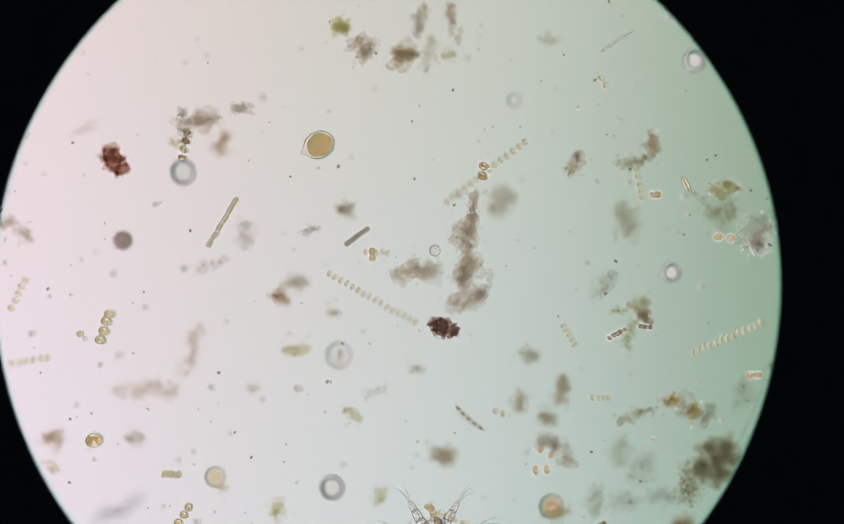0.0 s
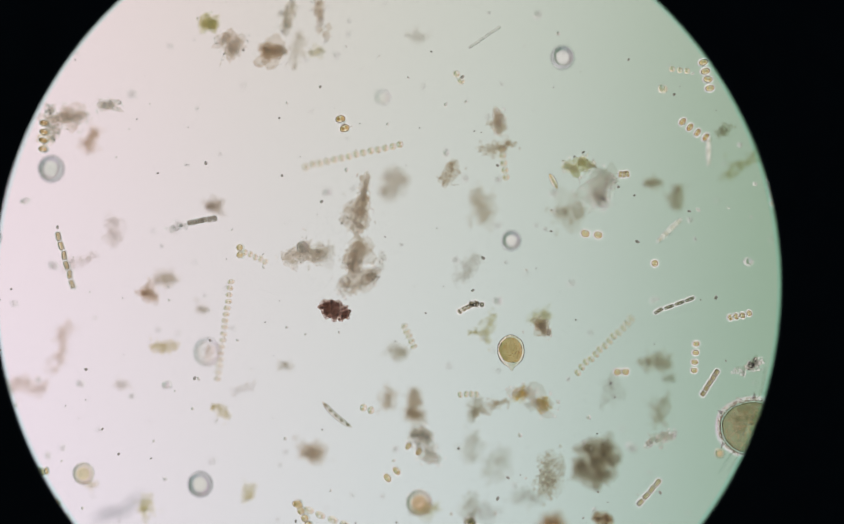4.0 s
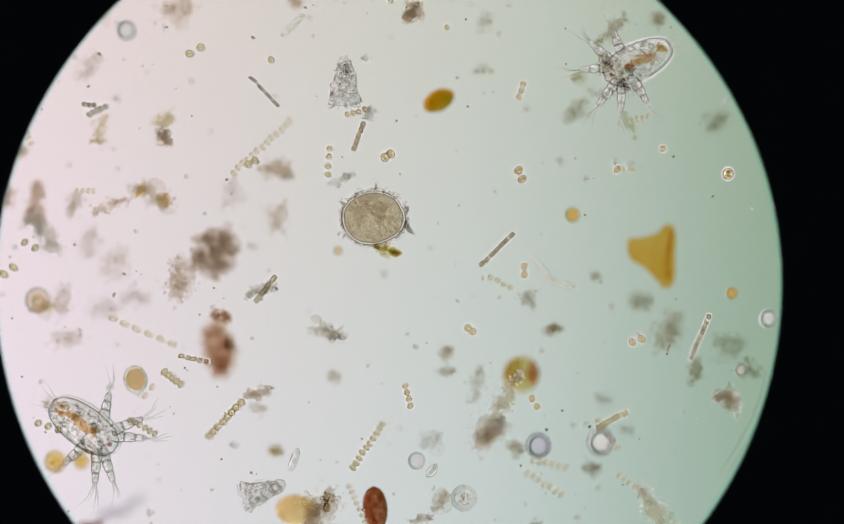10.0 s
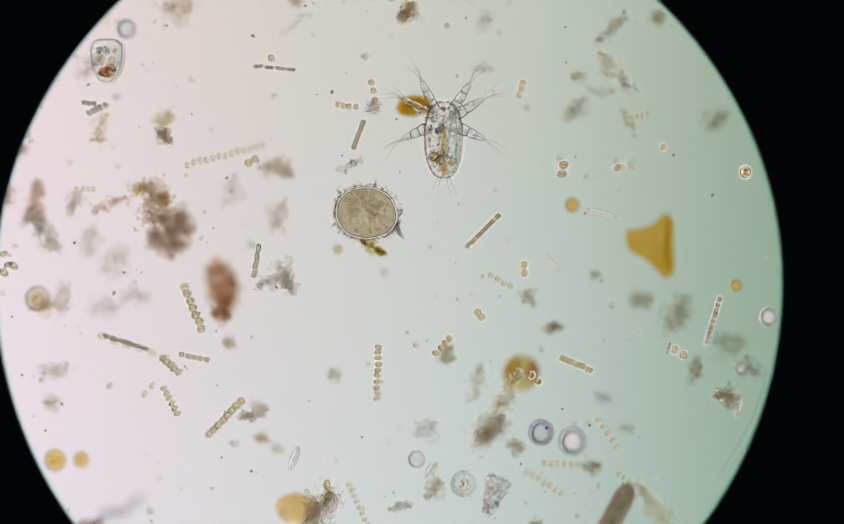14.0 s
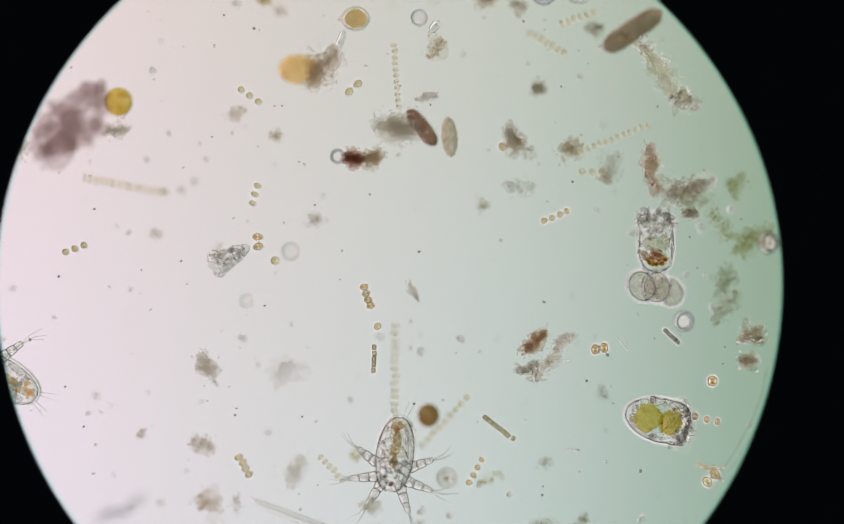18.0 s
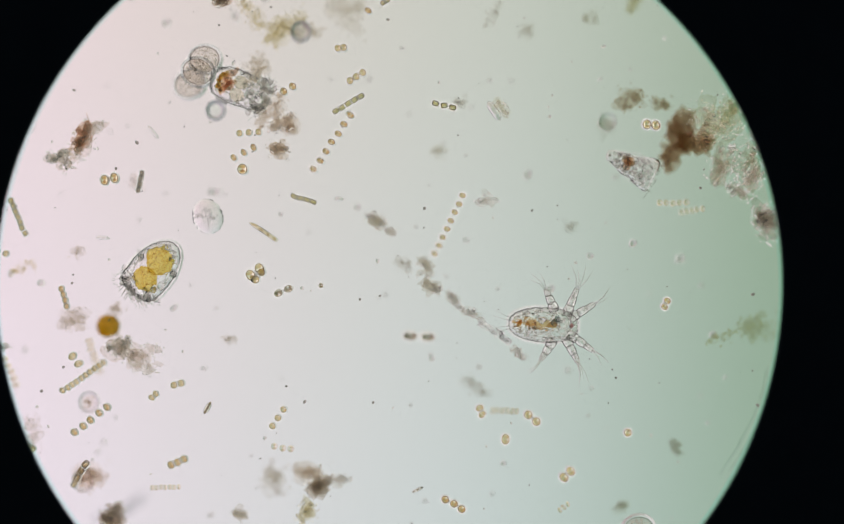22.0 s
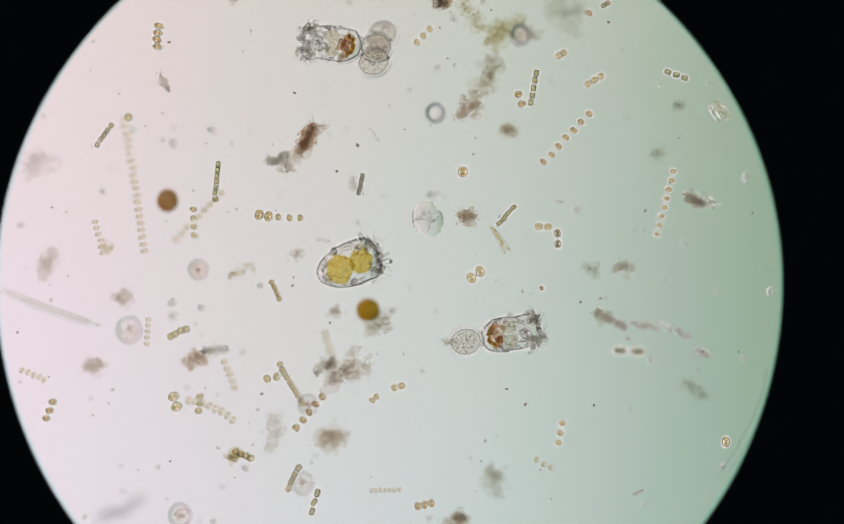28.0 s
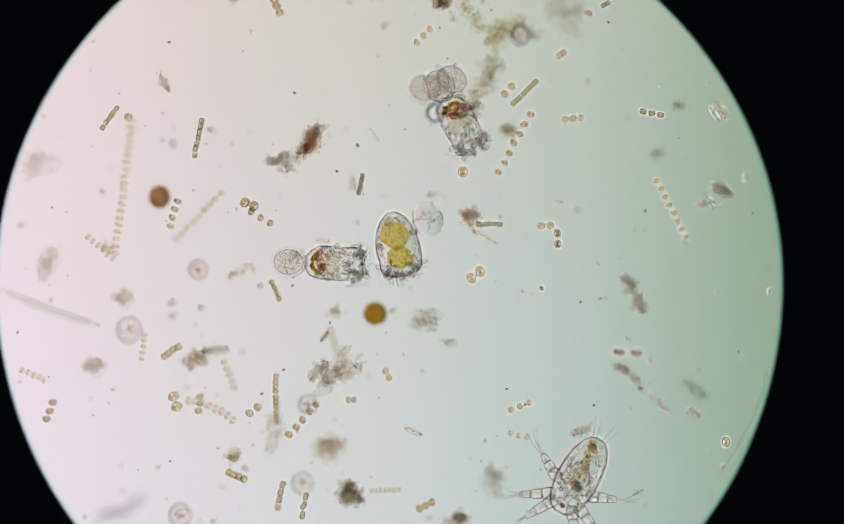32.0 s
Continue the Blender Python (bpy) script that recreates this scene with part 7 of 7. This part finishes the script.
for k in range(9):
    a = r.uniform(0, 6.28)
    p = np.array((r.uniform(-10, 10), r.uniform(-14, 14), 6.0))
    pts = [p]
    for q in range(6):
        a += r.normal(0, 0.7)
        p = p + 3 * np.array((math.cos(a), math.sin(a), 0))
        pts.append(p)
    g.tube(pts, r.uniform(0.8, 2.2), 6)
part("folds", g.mesh("folds", tissue("ghost_fold", (0.965, 0.96, 0.955), 0.0, 1.05, 6, 0.3)), ghost, "crumpled folds of the empty shell")

# ---- below the branch ----
swims(debris(24, 138, 597, 56, 40, 10, -45, "grey"), -45, (24, 138, 597, 10), (26, 555, 600, 20), (28.5, 742, 606, 30), (30, 770, 601, 5), (32, 792, 600, 5))
swims(debris(24, 268, 690, 100, 50, -25, -12, "brown", 1.3, 1.4), -12, (22, 250, 662, -25), (24, 268, 690, -25), (25, 490, 712, -25), (26, 702, 702, -20), (29, 625, 688, 38), (32, 630, 690, 30))
swims(debris(24, 240, 662, 50, 26, 10, 0, "grey", 1, 2), 0, (22, 220, 640, 10), (24, 240, 662, 10), (25, 455, 692, -10), (26, 665, 684, -10), (29, 582, 682, 40), (32, 592, 690, 40))
swims(debris(24, 165, 882, 54, 46, 0, -70, "brown"), -70, (24, 165, 882, 0), (25, 395, 825, 0), (26, 606, 820, 0), (29, 616, 812, 20), (32, 610, 830, 20))
swims(debris(24, 205, 952, 50, 46, 30, -20, "dark", 1.3, 1.4), -20, (24, 205, 952, 30), (26, 640, 1020, 60), (29, 650, 1000, 90), (30, 678, 912, -65), (32, 658, 915, -65))
drifts(debris(24, 60, 810, 76, 40, 80, -50, "grey", 1.1), (24.1,), (26, 503, 800), (29, 512, 806))
swims(debris(24, 430, 345, 36, 30, 0, -10, "brown", 1, 1.6), -10, (22, 518, 275, 0), (23, 425, 288, 0), (24, 430, 345, 0), (25, 622, 375, 0), (26, 860, 390, 0), (29, 870, 402, 0), (31, 875, 398, 0))
swims(debris(24, 572, 880, 50, 40, 0, -60, "brown"), -60, (24, 572, 880, 0), (25, 800, 965, 0), (26, 850, 985, 0))
swims(debris(24, 592, 900, 50, 36, 20, -15, "dark", 1.4), -15, (24, 592, 900, 20), (25, 820, 985, 20), (26, 870, 1005, 20))
swims(debris(24, 568, 948, 50, 32, 60, -15, "gold", 1.2, 1.4), -15, (24, 568, 948, 60), (25, 795, 1030, 60), (26, 850, 1050, 60))
swims(debris(24, 632, 892, 40, 22, 0, -12, "grey", 1, 1.5), -12, (24, 632, 892, 0), (25, 640, 965, 0), (26, 850, 968, 0), (32, 855, 965, 0))
drifts(debris(24, 700, 405, 36, 30, -20, 0, "grey", 1, 1.8), (21, 690, 1040), (22, 698, 409), (24.1,), (26, 1120, 420), (29, 1340, 350))
drifts(debris(24, 725, 428, 22, 12, 0, 0, "dark", 0.6), (24.1,), (26, 1140, 430), (29, 1352, 360))
swims(debris(24, 748, 490, 40, 26, -30, -40, "pale"), -40, (24, 748, 490, -30), (25, 935, 522, -30), (26, 1095, 502, -30), (29, 1100, 503, -30), (31, 1165, 520, -60), (32, 1165, 528, -60))
swims(debris(24, 790, 495, 44, 24, -70, -20, "grey", 1, 1.3), -20, (24, 790, 495, -70), (25, 984, 510, -70), (26, 1145, 498, -60), (29, 1170, 503, 10), (31, 1180, 530, -60), (32, 1170, 530, -60))
swims(debris(24, 802, 530, 40, 26, -30, -5, "grey", 1, 1.8), -5, (24, 802, 530, -30), (25, 992, 550, -30), (26, 1118, 604, -10), (29, 1132, 575, -50), (31, 1195, 562, -75), (32, 1190, 565, -75))
swims(debris(24, 842, 553, 30, 20, -60, -4, "grey", 1, 2), -4, (24, 842, 553, -60), (25, 1038, 568, -60), (26, 1152, 612, 0), (29, 1152, 600, -50), (31, 1160, 690, -40), (32, 1155, 685, -40))
swims(debris(24, 875, 580, 60, 16, -25, 0, "grey", 0.9, 2.2), 0, (24, 875, 580, -25), (25, 1078, 592, -25), (26, 1165, 605, 0), (29, 1212, 606, -25), (31, 1185, 715, -60), (32, 1180, 705, -50))
swims(debris(24, 920, 615, 70, 14, -35, -4, "pale", 0.9, 2.5), -4, (24, 920, 615, -35), (25, 1130, 625, -35), (26, 1190, 600, 0), (29, 1272, 640, -35), (31, 1225, 762, -30), (32, 1215, 740, -40))
swims(debris(24, 962, 655, 34, 14, -40, 0, "grey", 0.9, 2), 0, (24, 962, 655, -40), (25, 1178, 660, -40), (26, 1220, 640, -20), (29, 1335, 690, -20), (31, 1290, 772, -10), (32, 1290, 768, -20))
debris(24, 885, 717, 60, 34, -35, -60, "pale", 1.2, 1.4)
debris(24, 905, 372, 44, 18, 10, -10, "grey", 0.9, 1.4)
debris(24, 1255, 828, 34, 16, -60, -65, "dark", 0.8)
debris(24, 1402, 605, 60, 56, 40, -50, "gold", 1.1)
debris(24, 1340, 625, 66, 20, 20, -35, "gold")
swims(debris(24, 505, 890, 40, 40, 0, -75, "grey", 0.6), -75, (24, 505, 890, 0), (25, 700, 890, 0), (26, 915, 890, 0))
debris(24, 1155, 938, 22, 26, 0, -65, "grey", 0.5)
debris(24, 1125, 230, 30, 30, 0, -60, "pale", 0.8)
debris(24, 1060, 420, 20, 30, 0, -70, "pale", 0.5)
chain(10, 10, ((22, 118, 726, 188, 675), (24, 122, 745, 210, 706), (25, 315, 729, 407, 706), (26, 531, 728, 622, 703), (29, 522, 675, 522, 754), (30, 503, 675, 502, 752), (31, 503, 690, 503, 768), (32, 512, 703, 512, 782)), l=8)
chain(5, 13, ((22, 139, 804, 197, 757), (24, 143, 820, 206, 777), (25, 326, 808, 387, 764), (26, 543, 803, 602, 765), (29, 555, 791, 594, 732), (30, 528, 790, 571, 732), (31, 531, 798, 575, 742), (32, 538, 808, 586, 753)), l=10, tone="brown")
chain(3, 11, ((22, 526, 761, 506, 792), (24, 529, 773, 510, 804), (26, 1031, 772, 1027, 808), (29, 1048, 799, 1035, 833), (30, 981, 808, 956, 836), (31, 984, 748, 948, 762)), l=10, z=-6)
chain(3, 12, ((22, 510, 830, 540, 834), (24, 512, 838, 545, 841), (26, 985, 848, 1006, 860), (29, 1000, 858, 1022, 868), (31, 955, 806, 972, 810)), tone="pale", z=-20)
drifts(chain(2, 13, ((24, 891, 757, 896, 768),), z=-8), (25.2,), (26, 1570, 800))
drifts(chain(6, 13, ((24, 915, 762, 960, 762),), tone="pale", z=-45), (25.2,), (26, 1570, 800))
drifts(chain(2, 14, ((24, 982, 769, 996, 782),), z=-12), (25.2,), (26, 1570, 800))
drifts(chain(2, 14, ((24, 762, 622, 795, 625),), tone="dark", z=-75), (24.2,), (29, 1165, 655))
chain(2, 17, ((24, 1048, 886, 1060, 874),), z=-25)
one(1166, 802, 24, 13, 13, 0, "gold", -15)
chain(2, 12, ((24, 1234, 568, 1240, 557),), z=-8)
chain(5, 12, ((24, 1225, 375, 1275, 375),), tone="pale", z=-35)
chain(2, 12, ((21, 468, 1017, 478, 1003), (22, 475, 520, 485, 506), (24, 476, 518, 486, 505), (26, 996, 419, 1026, 419), (29, 998, 422, 1020, 422), (32, 1002, 420, 1026, 418)))
chain(2, 12, ((24, 518, 543, 536, 535), (26, 1032, 434, 1036, 454), (29, 1035, 434, 1036, 454)), tone="dark", z=-5)
chain(4, 8, ((17, 990, 1260, 998, 1292), (24, 114, 510, 122, 542), (25, 309, 522, 323, 552), (26, 505, 525, 518, 555)), tone="brown")
one(596, 528, 24, 8, tone="dark")
one(450, 313, 24, 19, 18, 0, "brown", -8)
chain(3, 11, ((24, 1040, 945, 1055, 935),), tone="pale", z=-15)
drifts(chain(8, 15, ((24, 165, 630, 182, 690),), tone="pale", z=-60), (26,), (29, 622, 640))
droplet(24, 165, 745, 20, -50, "pale clear rounded body in the water", (0.975, 0.965, 0.955), 1.07)
swims(lump("dark_yellow_sphere", 24, 203, 613, 44, 44, 0, -85, (0.66, 0.52, 0.20), "dark yellow ball blurred below the focus", "pellet", 1.0, 0.05, 20, 0.25), -85, (22, 201, 606, 0), (24, 203, 614, 0), (25, 408, 613, 0), (26, 612, 620, 0), (28.5, 692, 570, 0), (30, 690, 568, 0), (31, 692, 572, 0), (32, 697, 583, 0))

# ---- the last field ----
debris(29, 400, 650, 54, 20, 5, 0, "grey", 1, 2)
debris(29, 365, 667, 46, 40, 0, -45, "brown")
debris(29, 174, 680, 38, 36, 0, -55, "grey")
debris(29, 552, 470, 26, 20, 0, -50, "grey", 0.6)
drifts(debris(31, 1080, 802, 44, 18, 25, 0, "dark", 1, 1.5), (29, 1180, 1060), (30, 1180, 1060), (31,))
debris(29, 922, 895, 70, 26, -70, -65, "pale")
debris(29, 820, 8, 30, 24, 0, 0, "dark", 1, 1.4)
debris(29, 90, 492, 60, 50, 70, -55, "grey")
debris(29, 228, 552, 36, 32, 0, -50, "grey", 0.8)
debris(29, 1342, 205, 44, 20, -60, -20, "gold", 1.1)
debris(29, 1262, 195, 22, 26, 0, -60, "pale", 0.6)
debris(29, 855, 962, 30, 24, 0, -12, "grey", 0.9)
debris(29, 835, 636, 22, 18, 0, -45, "grey", 0.6)
debris(29, 660, 345, 30, 24, -50, -55, "pale", 0.7)
debris(29, 432, 850, 24, 24, 0, 0, "gold", 1, 0.8)
debris(29, 450, 503, 54, 20, 30, -50, "gold", 0.8)
droplet(29, 240, 613, 26, -45, "pale clear rounded body in the water", (0.98, 0.975, 0.965), 1.06)
droplet(30, 562, 898, 22, -55, "pale clear rounded body in the water", (0.975, 0.97, 0.96), 1.06)
droplet(29, 335, 957, 23, -40, "pale ring-shaped clear droplet", (0.97, 0.96, 0.95), 1.07)
chain(20, 16, ((17, 735, 820, 735, 1070), (18, 734, 605, 731, 858), (19, 455, 600, 448, 850), (25, 30, 340, 60, 490), (26, 214, 238, 268, 485), (29, 241, 212, 266, 470), (30, 251, 205, 258, 468), (31, 240, 212, 250, 472), (32, 242, 218, 215, 475)), tone="pale", z=-45, l=10)
chain(6, 13, ((18, 596, 850, 636, 892), (19, 300, 848, 332, 888), (26, 167, 438, 180, 486), (29, 180, 412, 190, 462), (31, 178, 424, 180, 472), (32, 165, 442, 208, 478)), tone="pale", z=-12, l=9)
chain(5, 11, ((26, 270, 600, 265, 645), (29, 278, 592, 274, 636), (31, 273, 598, 268, 642), (32, 269, 622, 263, 666)), l=9, tone="pale", z=-8)
chain(4, 12, ((26, 314, 619, 348, 618), (29, 316, 627, 342, 610), (32, 305, 662, 330, 645)), l=10)
chain(5, 14, ((29, 418, 672, 434, 722),), tone="pale", z=-35)
chain(5, 12, ((29, 42, 688, 82, 706),), tone="pale", z=-25)
chain(3, 11, ((26, 75, 804, 90, 774), (29, 89, 766, 98, 740), (32, 86, 777, 96, 750)), l=10, tone="brown")
chain(2, 17, ((29, 322, 738, 328, 756),), l=16, z=-10)
chain(8, 17, ((29, 350, 744, 434, 780),), tone="pale", z=-30, bend=0.06)
chain(3, 11, ((29, 371, 736, 369, 764),), l=9)
chain(2, 14, ((24, 134, 660, 145, 674), (26, 540, 655, 552, 668), (29, 480, 725, 492, 716), (32, 464, 768, 476, 758)), l=11)
chain(2, 11, ((29, 733, 721, 746, 717), (30, 682, 674, 693, 684), (32, 716, 690, 723, 702)))
chain(2, 11, ((29, 692, 744, 699, 737), (31, 640, 744, 664, 742)))
chain(4, 11, ((26, 470, 838, 440, 830), (29, 470, 868, 425, 850), (31, 462, 893, 416, 876)), l=11)
chain(4, 10, ((26, 545, 906, 568, 869), (29, 526, 914, 541, 875), (31, 515, 943, 524, 902)), kind="box")
chain(3, 9, ((26, 590, 1020, 600, 985), (29, 570, 928, 580, 890), (31, 561, 960, 568, 920)), kind="box")
chain(3, 13, ((22, 318, 865, 342, 853), (24, 326, 893, 350, 880), (26, 755, 915, 790, 935), (29, 782, 945, 800, 935)), tone="brown")
chain(3, 12, ((26, 1060, 155, 1083, 140), (29, 1102, 160, 1130, 146), (31, 1070, 196, 1098, 190), (32, 1052, 222, 1077, 219)), tone="gold", z=-10)
chain(3, 12, ((25, 1030, 928, 1060, 945), (26, 1255, 942, 1288, 956), (26.5, 1262, 952, 1294, 966), (28.5, 1300, 1120, 1332, 1134)), tone="brown")
chain(7, 10, ((26, 690, 912, 742, 910),), tone="pale", z=-12)
one(1348, 821, 29, 18, 14, 0, "gold", -12)
one(1094, 24, 29, 13, 9, 60, "brown")
swims(lump("brown_sphere", 29, 310, 370, 40, 44, 0, -85, (0.62, 0.50, 0.35), "brown ball blurred below the focus", "pellet", 1.0, 0.08, 14, 0.3), -85, (17.5, 796, 842, 0), (18, 796, 772, 0), (19, 510, 770, 0), (25, 87, 378, 0), (26, 308, 381, 0), (29, 311, 369, 0), (31, 304, 365, 0), (32, 296, 366, 0))
rod(29, -6, 536, 186, 606, 15, -45, "clear", -0.02, "long clear tapering spine with a pale core")
rod(29, 1033, 374, 1048, 375, 9, 0, "clear")
rod(29, 1175, 920, 1195, 910, 6, -20, "dark")
drifts(rod(30, 750, 795, 785, 808, 8, -4, "gold"), (29, 860, 1040), (30,))
swims(rod(31, 597, 634, 610, 616, 10, -10, "dark"), -10, (25.5, 690, 760, 60), (26.5, 680, 745, 60), (29, 606, 640, 56), (31, 603, 625, 54))
swims(nauplius("clear copepod larva with amber gut swimming past", 1.0, 37, "amber", 1.0), -8, (24.2, 150, 1150, -60), (24.55, 327, 905, -60), (24.8, 374, 916, -60), (24.95, 855, 400, -33), (25.05, 870, 410, -33), (25.5, 1190, 610, -95), (26.0, 1318, 607, -112), (26.6, 1322, 608, -112), (27.2, 1750, 850, -112))
swims(nauplius("large clear copepod larva with a dark organ and amber tail", 1.15, 39, "olive", 1.0), -8, (0, 1400, 1300, 151), (30.5, 1350, 1250, 151), (30.85, 1082, 880, 151), (31, 1078, 884, 151), (32, 1073, 890, 151))
swims(rotifer("rotifer with a rusty gut carrying a single egg", 1.0, 1, 41), -10, (0, 100, 1300, 0), (24, 150, 1200, 0), (24.5, 150, 1000, 0), (25, 240, 930, 5), (25.5, 323, 918, 5), (26, 450, 908, 5), (26.5, 404, 780, 10), (27.2, 500, 700, -40), (28.0, 950, 620, -80), (28.5, 1062, 612, -90), (28.8, 900, 800, -50), (29, 702, 898, -32), (29.5, 905, 715, -60), (30, 1125, 665, -75), (30.5, 1317, 450, -15), (30.8, 900, 250, 60), (31, -20, 508, -60), (31.2, 40, 508, -85), (31.5, 345, 506, -90), (32, 622, 490, -92))
lone_egg = thing("drifting_egg", 0, 0, 0, "pale grainy oval egg drifting by itself", "egg")
egg(lone_egg, 1.02, 43, local(0, 0))
swims(lone_egg, -14, (0, 1700, 1200, -75), (28.6, 1700, 1100, -75), (29, 1260, 938, -75), (29.4, 1700, 900, -75))


# ---- fine dust all through the water ----
r = np.random.default_rng(77)
for z0, z1, count, lo, hi, tint, label in ((-14, 6, 640, 1.2, 3.6, (0.72, 0.70, 0.68), "scattered dark specks at the focus"),
                                           (-16, 6, 420, 2.2, 4.6, (0.95, 0.94, 0.92), "scattered clear specks at the focus"),
                                           (-120, -45, 700, 3.0, 9.0, (0.93, 0.92, 0.91), "faint blurred specks below the focus")):
    g = Geo(int(count))
    for k in range(count):
        s = lo + (hi - lo) * r.uniform() ** 3
        g.blob((r.uniform(-100, 3400) - 784, 487 - r.uniform(-100, 2700), r.uniform(z0, z1)), (s * r.uniform(0.8, 1.6), s, s * 0.8), 1, 0.3, r.uniform(0, 3))
    ob = tagged(new("suspended_dust", g.mesh("suspended_dust", tissue("dust_%d" % count, tint, 0.05, 1.08, 6, 0.4))), label, "dust", "", "stuff")


def motions():
    walk(eyepiece, carried_by_stage(STOP_Z, RING[0] - 784, RING[1] - 487, 3.5))
    walk(illuminator, carried_by_stage(-LAMP_DEPTH, (RING[0] - 784) * SPREAD, (RING[1] - 487) * SPREAD))
    for ob, rows in SWIMMERS:
        walk(ob, rows)
    # the limbs of a larva beat back while it darts, and spread again when it stops
    for ob, limbs in PADDLES:
        rows = [r for o, r in SWIMMERS if o is ob][0]
        darts = [(a[0], b[0]) for a, b in zip(rows, rows[1:]) if (a[1].translation - b[1].translation).length > 180 * U and b[0] - a[0] > 0.09]
        for limb, base, side in darts and limbs:
            keys = [(0.0, base)]
            for t0, t1 in darts:
                n = max(1, min(6, round((t1 - t0) / 0.25)))
                for k in range(n):
                    a, b = t0 + (t1 - t0) * k / n, t0 + (t1 - t0) * (k + 1) / n
                    if a > keys[-1][0] + 0.03:
                        keys.append((a, base))
                    if (b - a) > 0.08 and (a + b) / 2 > keys[-1][0]:
                        keys.append(((a + b) / 2, base @ pose(0, 0, 0, 0, 0, -side * 34)))
                if t1 > keys[-1][0]:
                    keys.append((t1, base))
            if keys[-1][0] < 32:
                keys.append((32.0, base))
            walk(limb, keys)


motions()
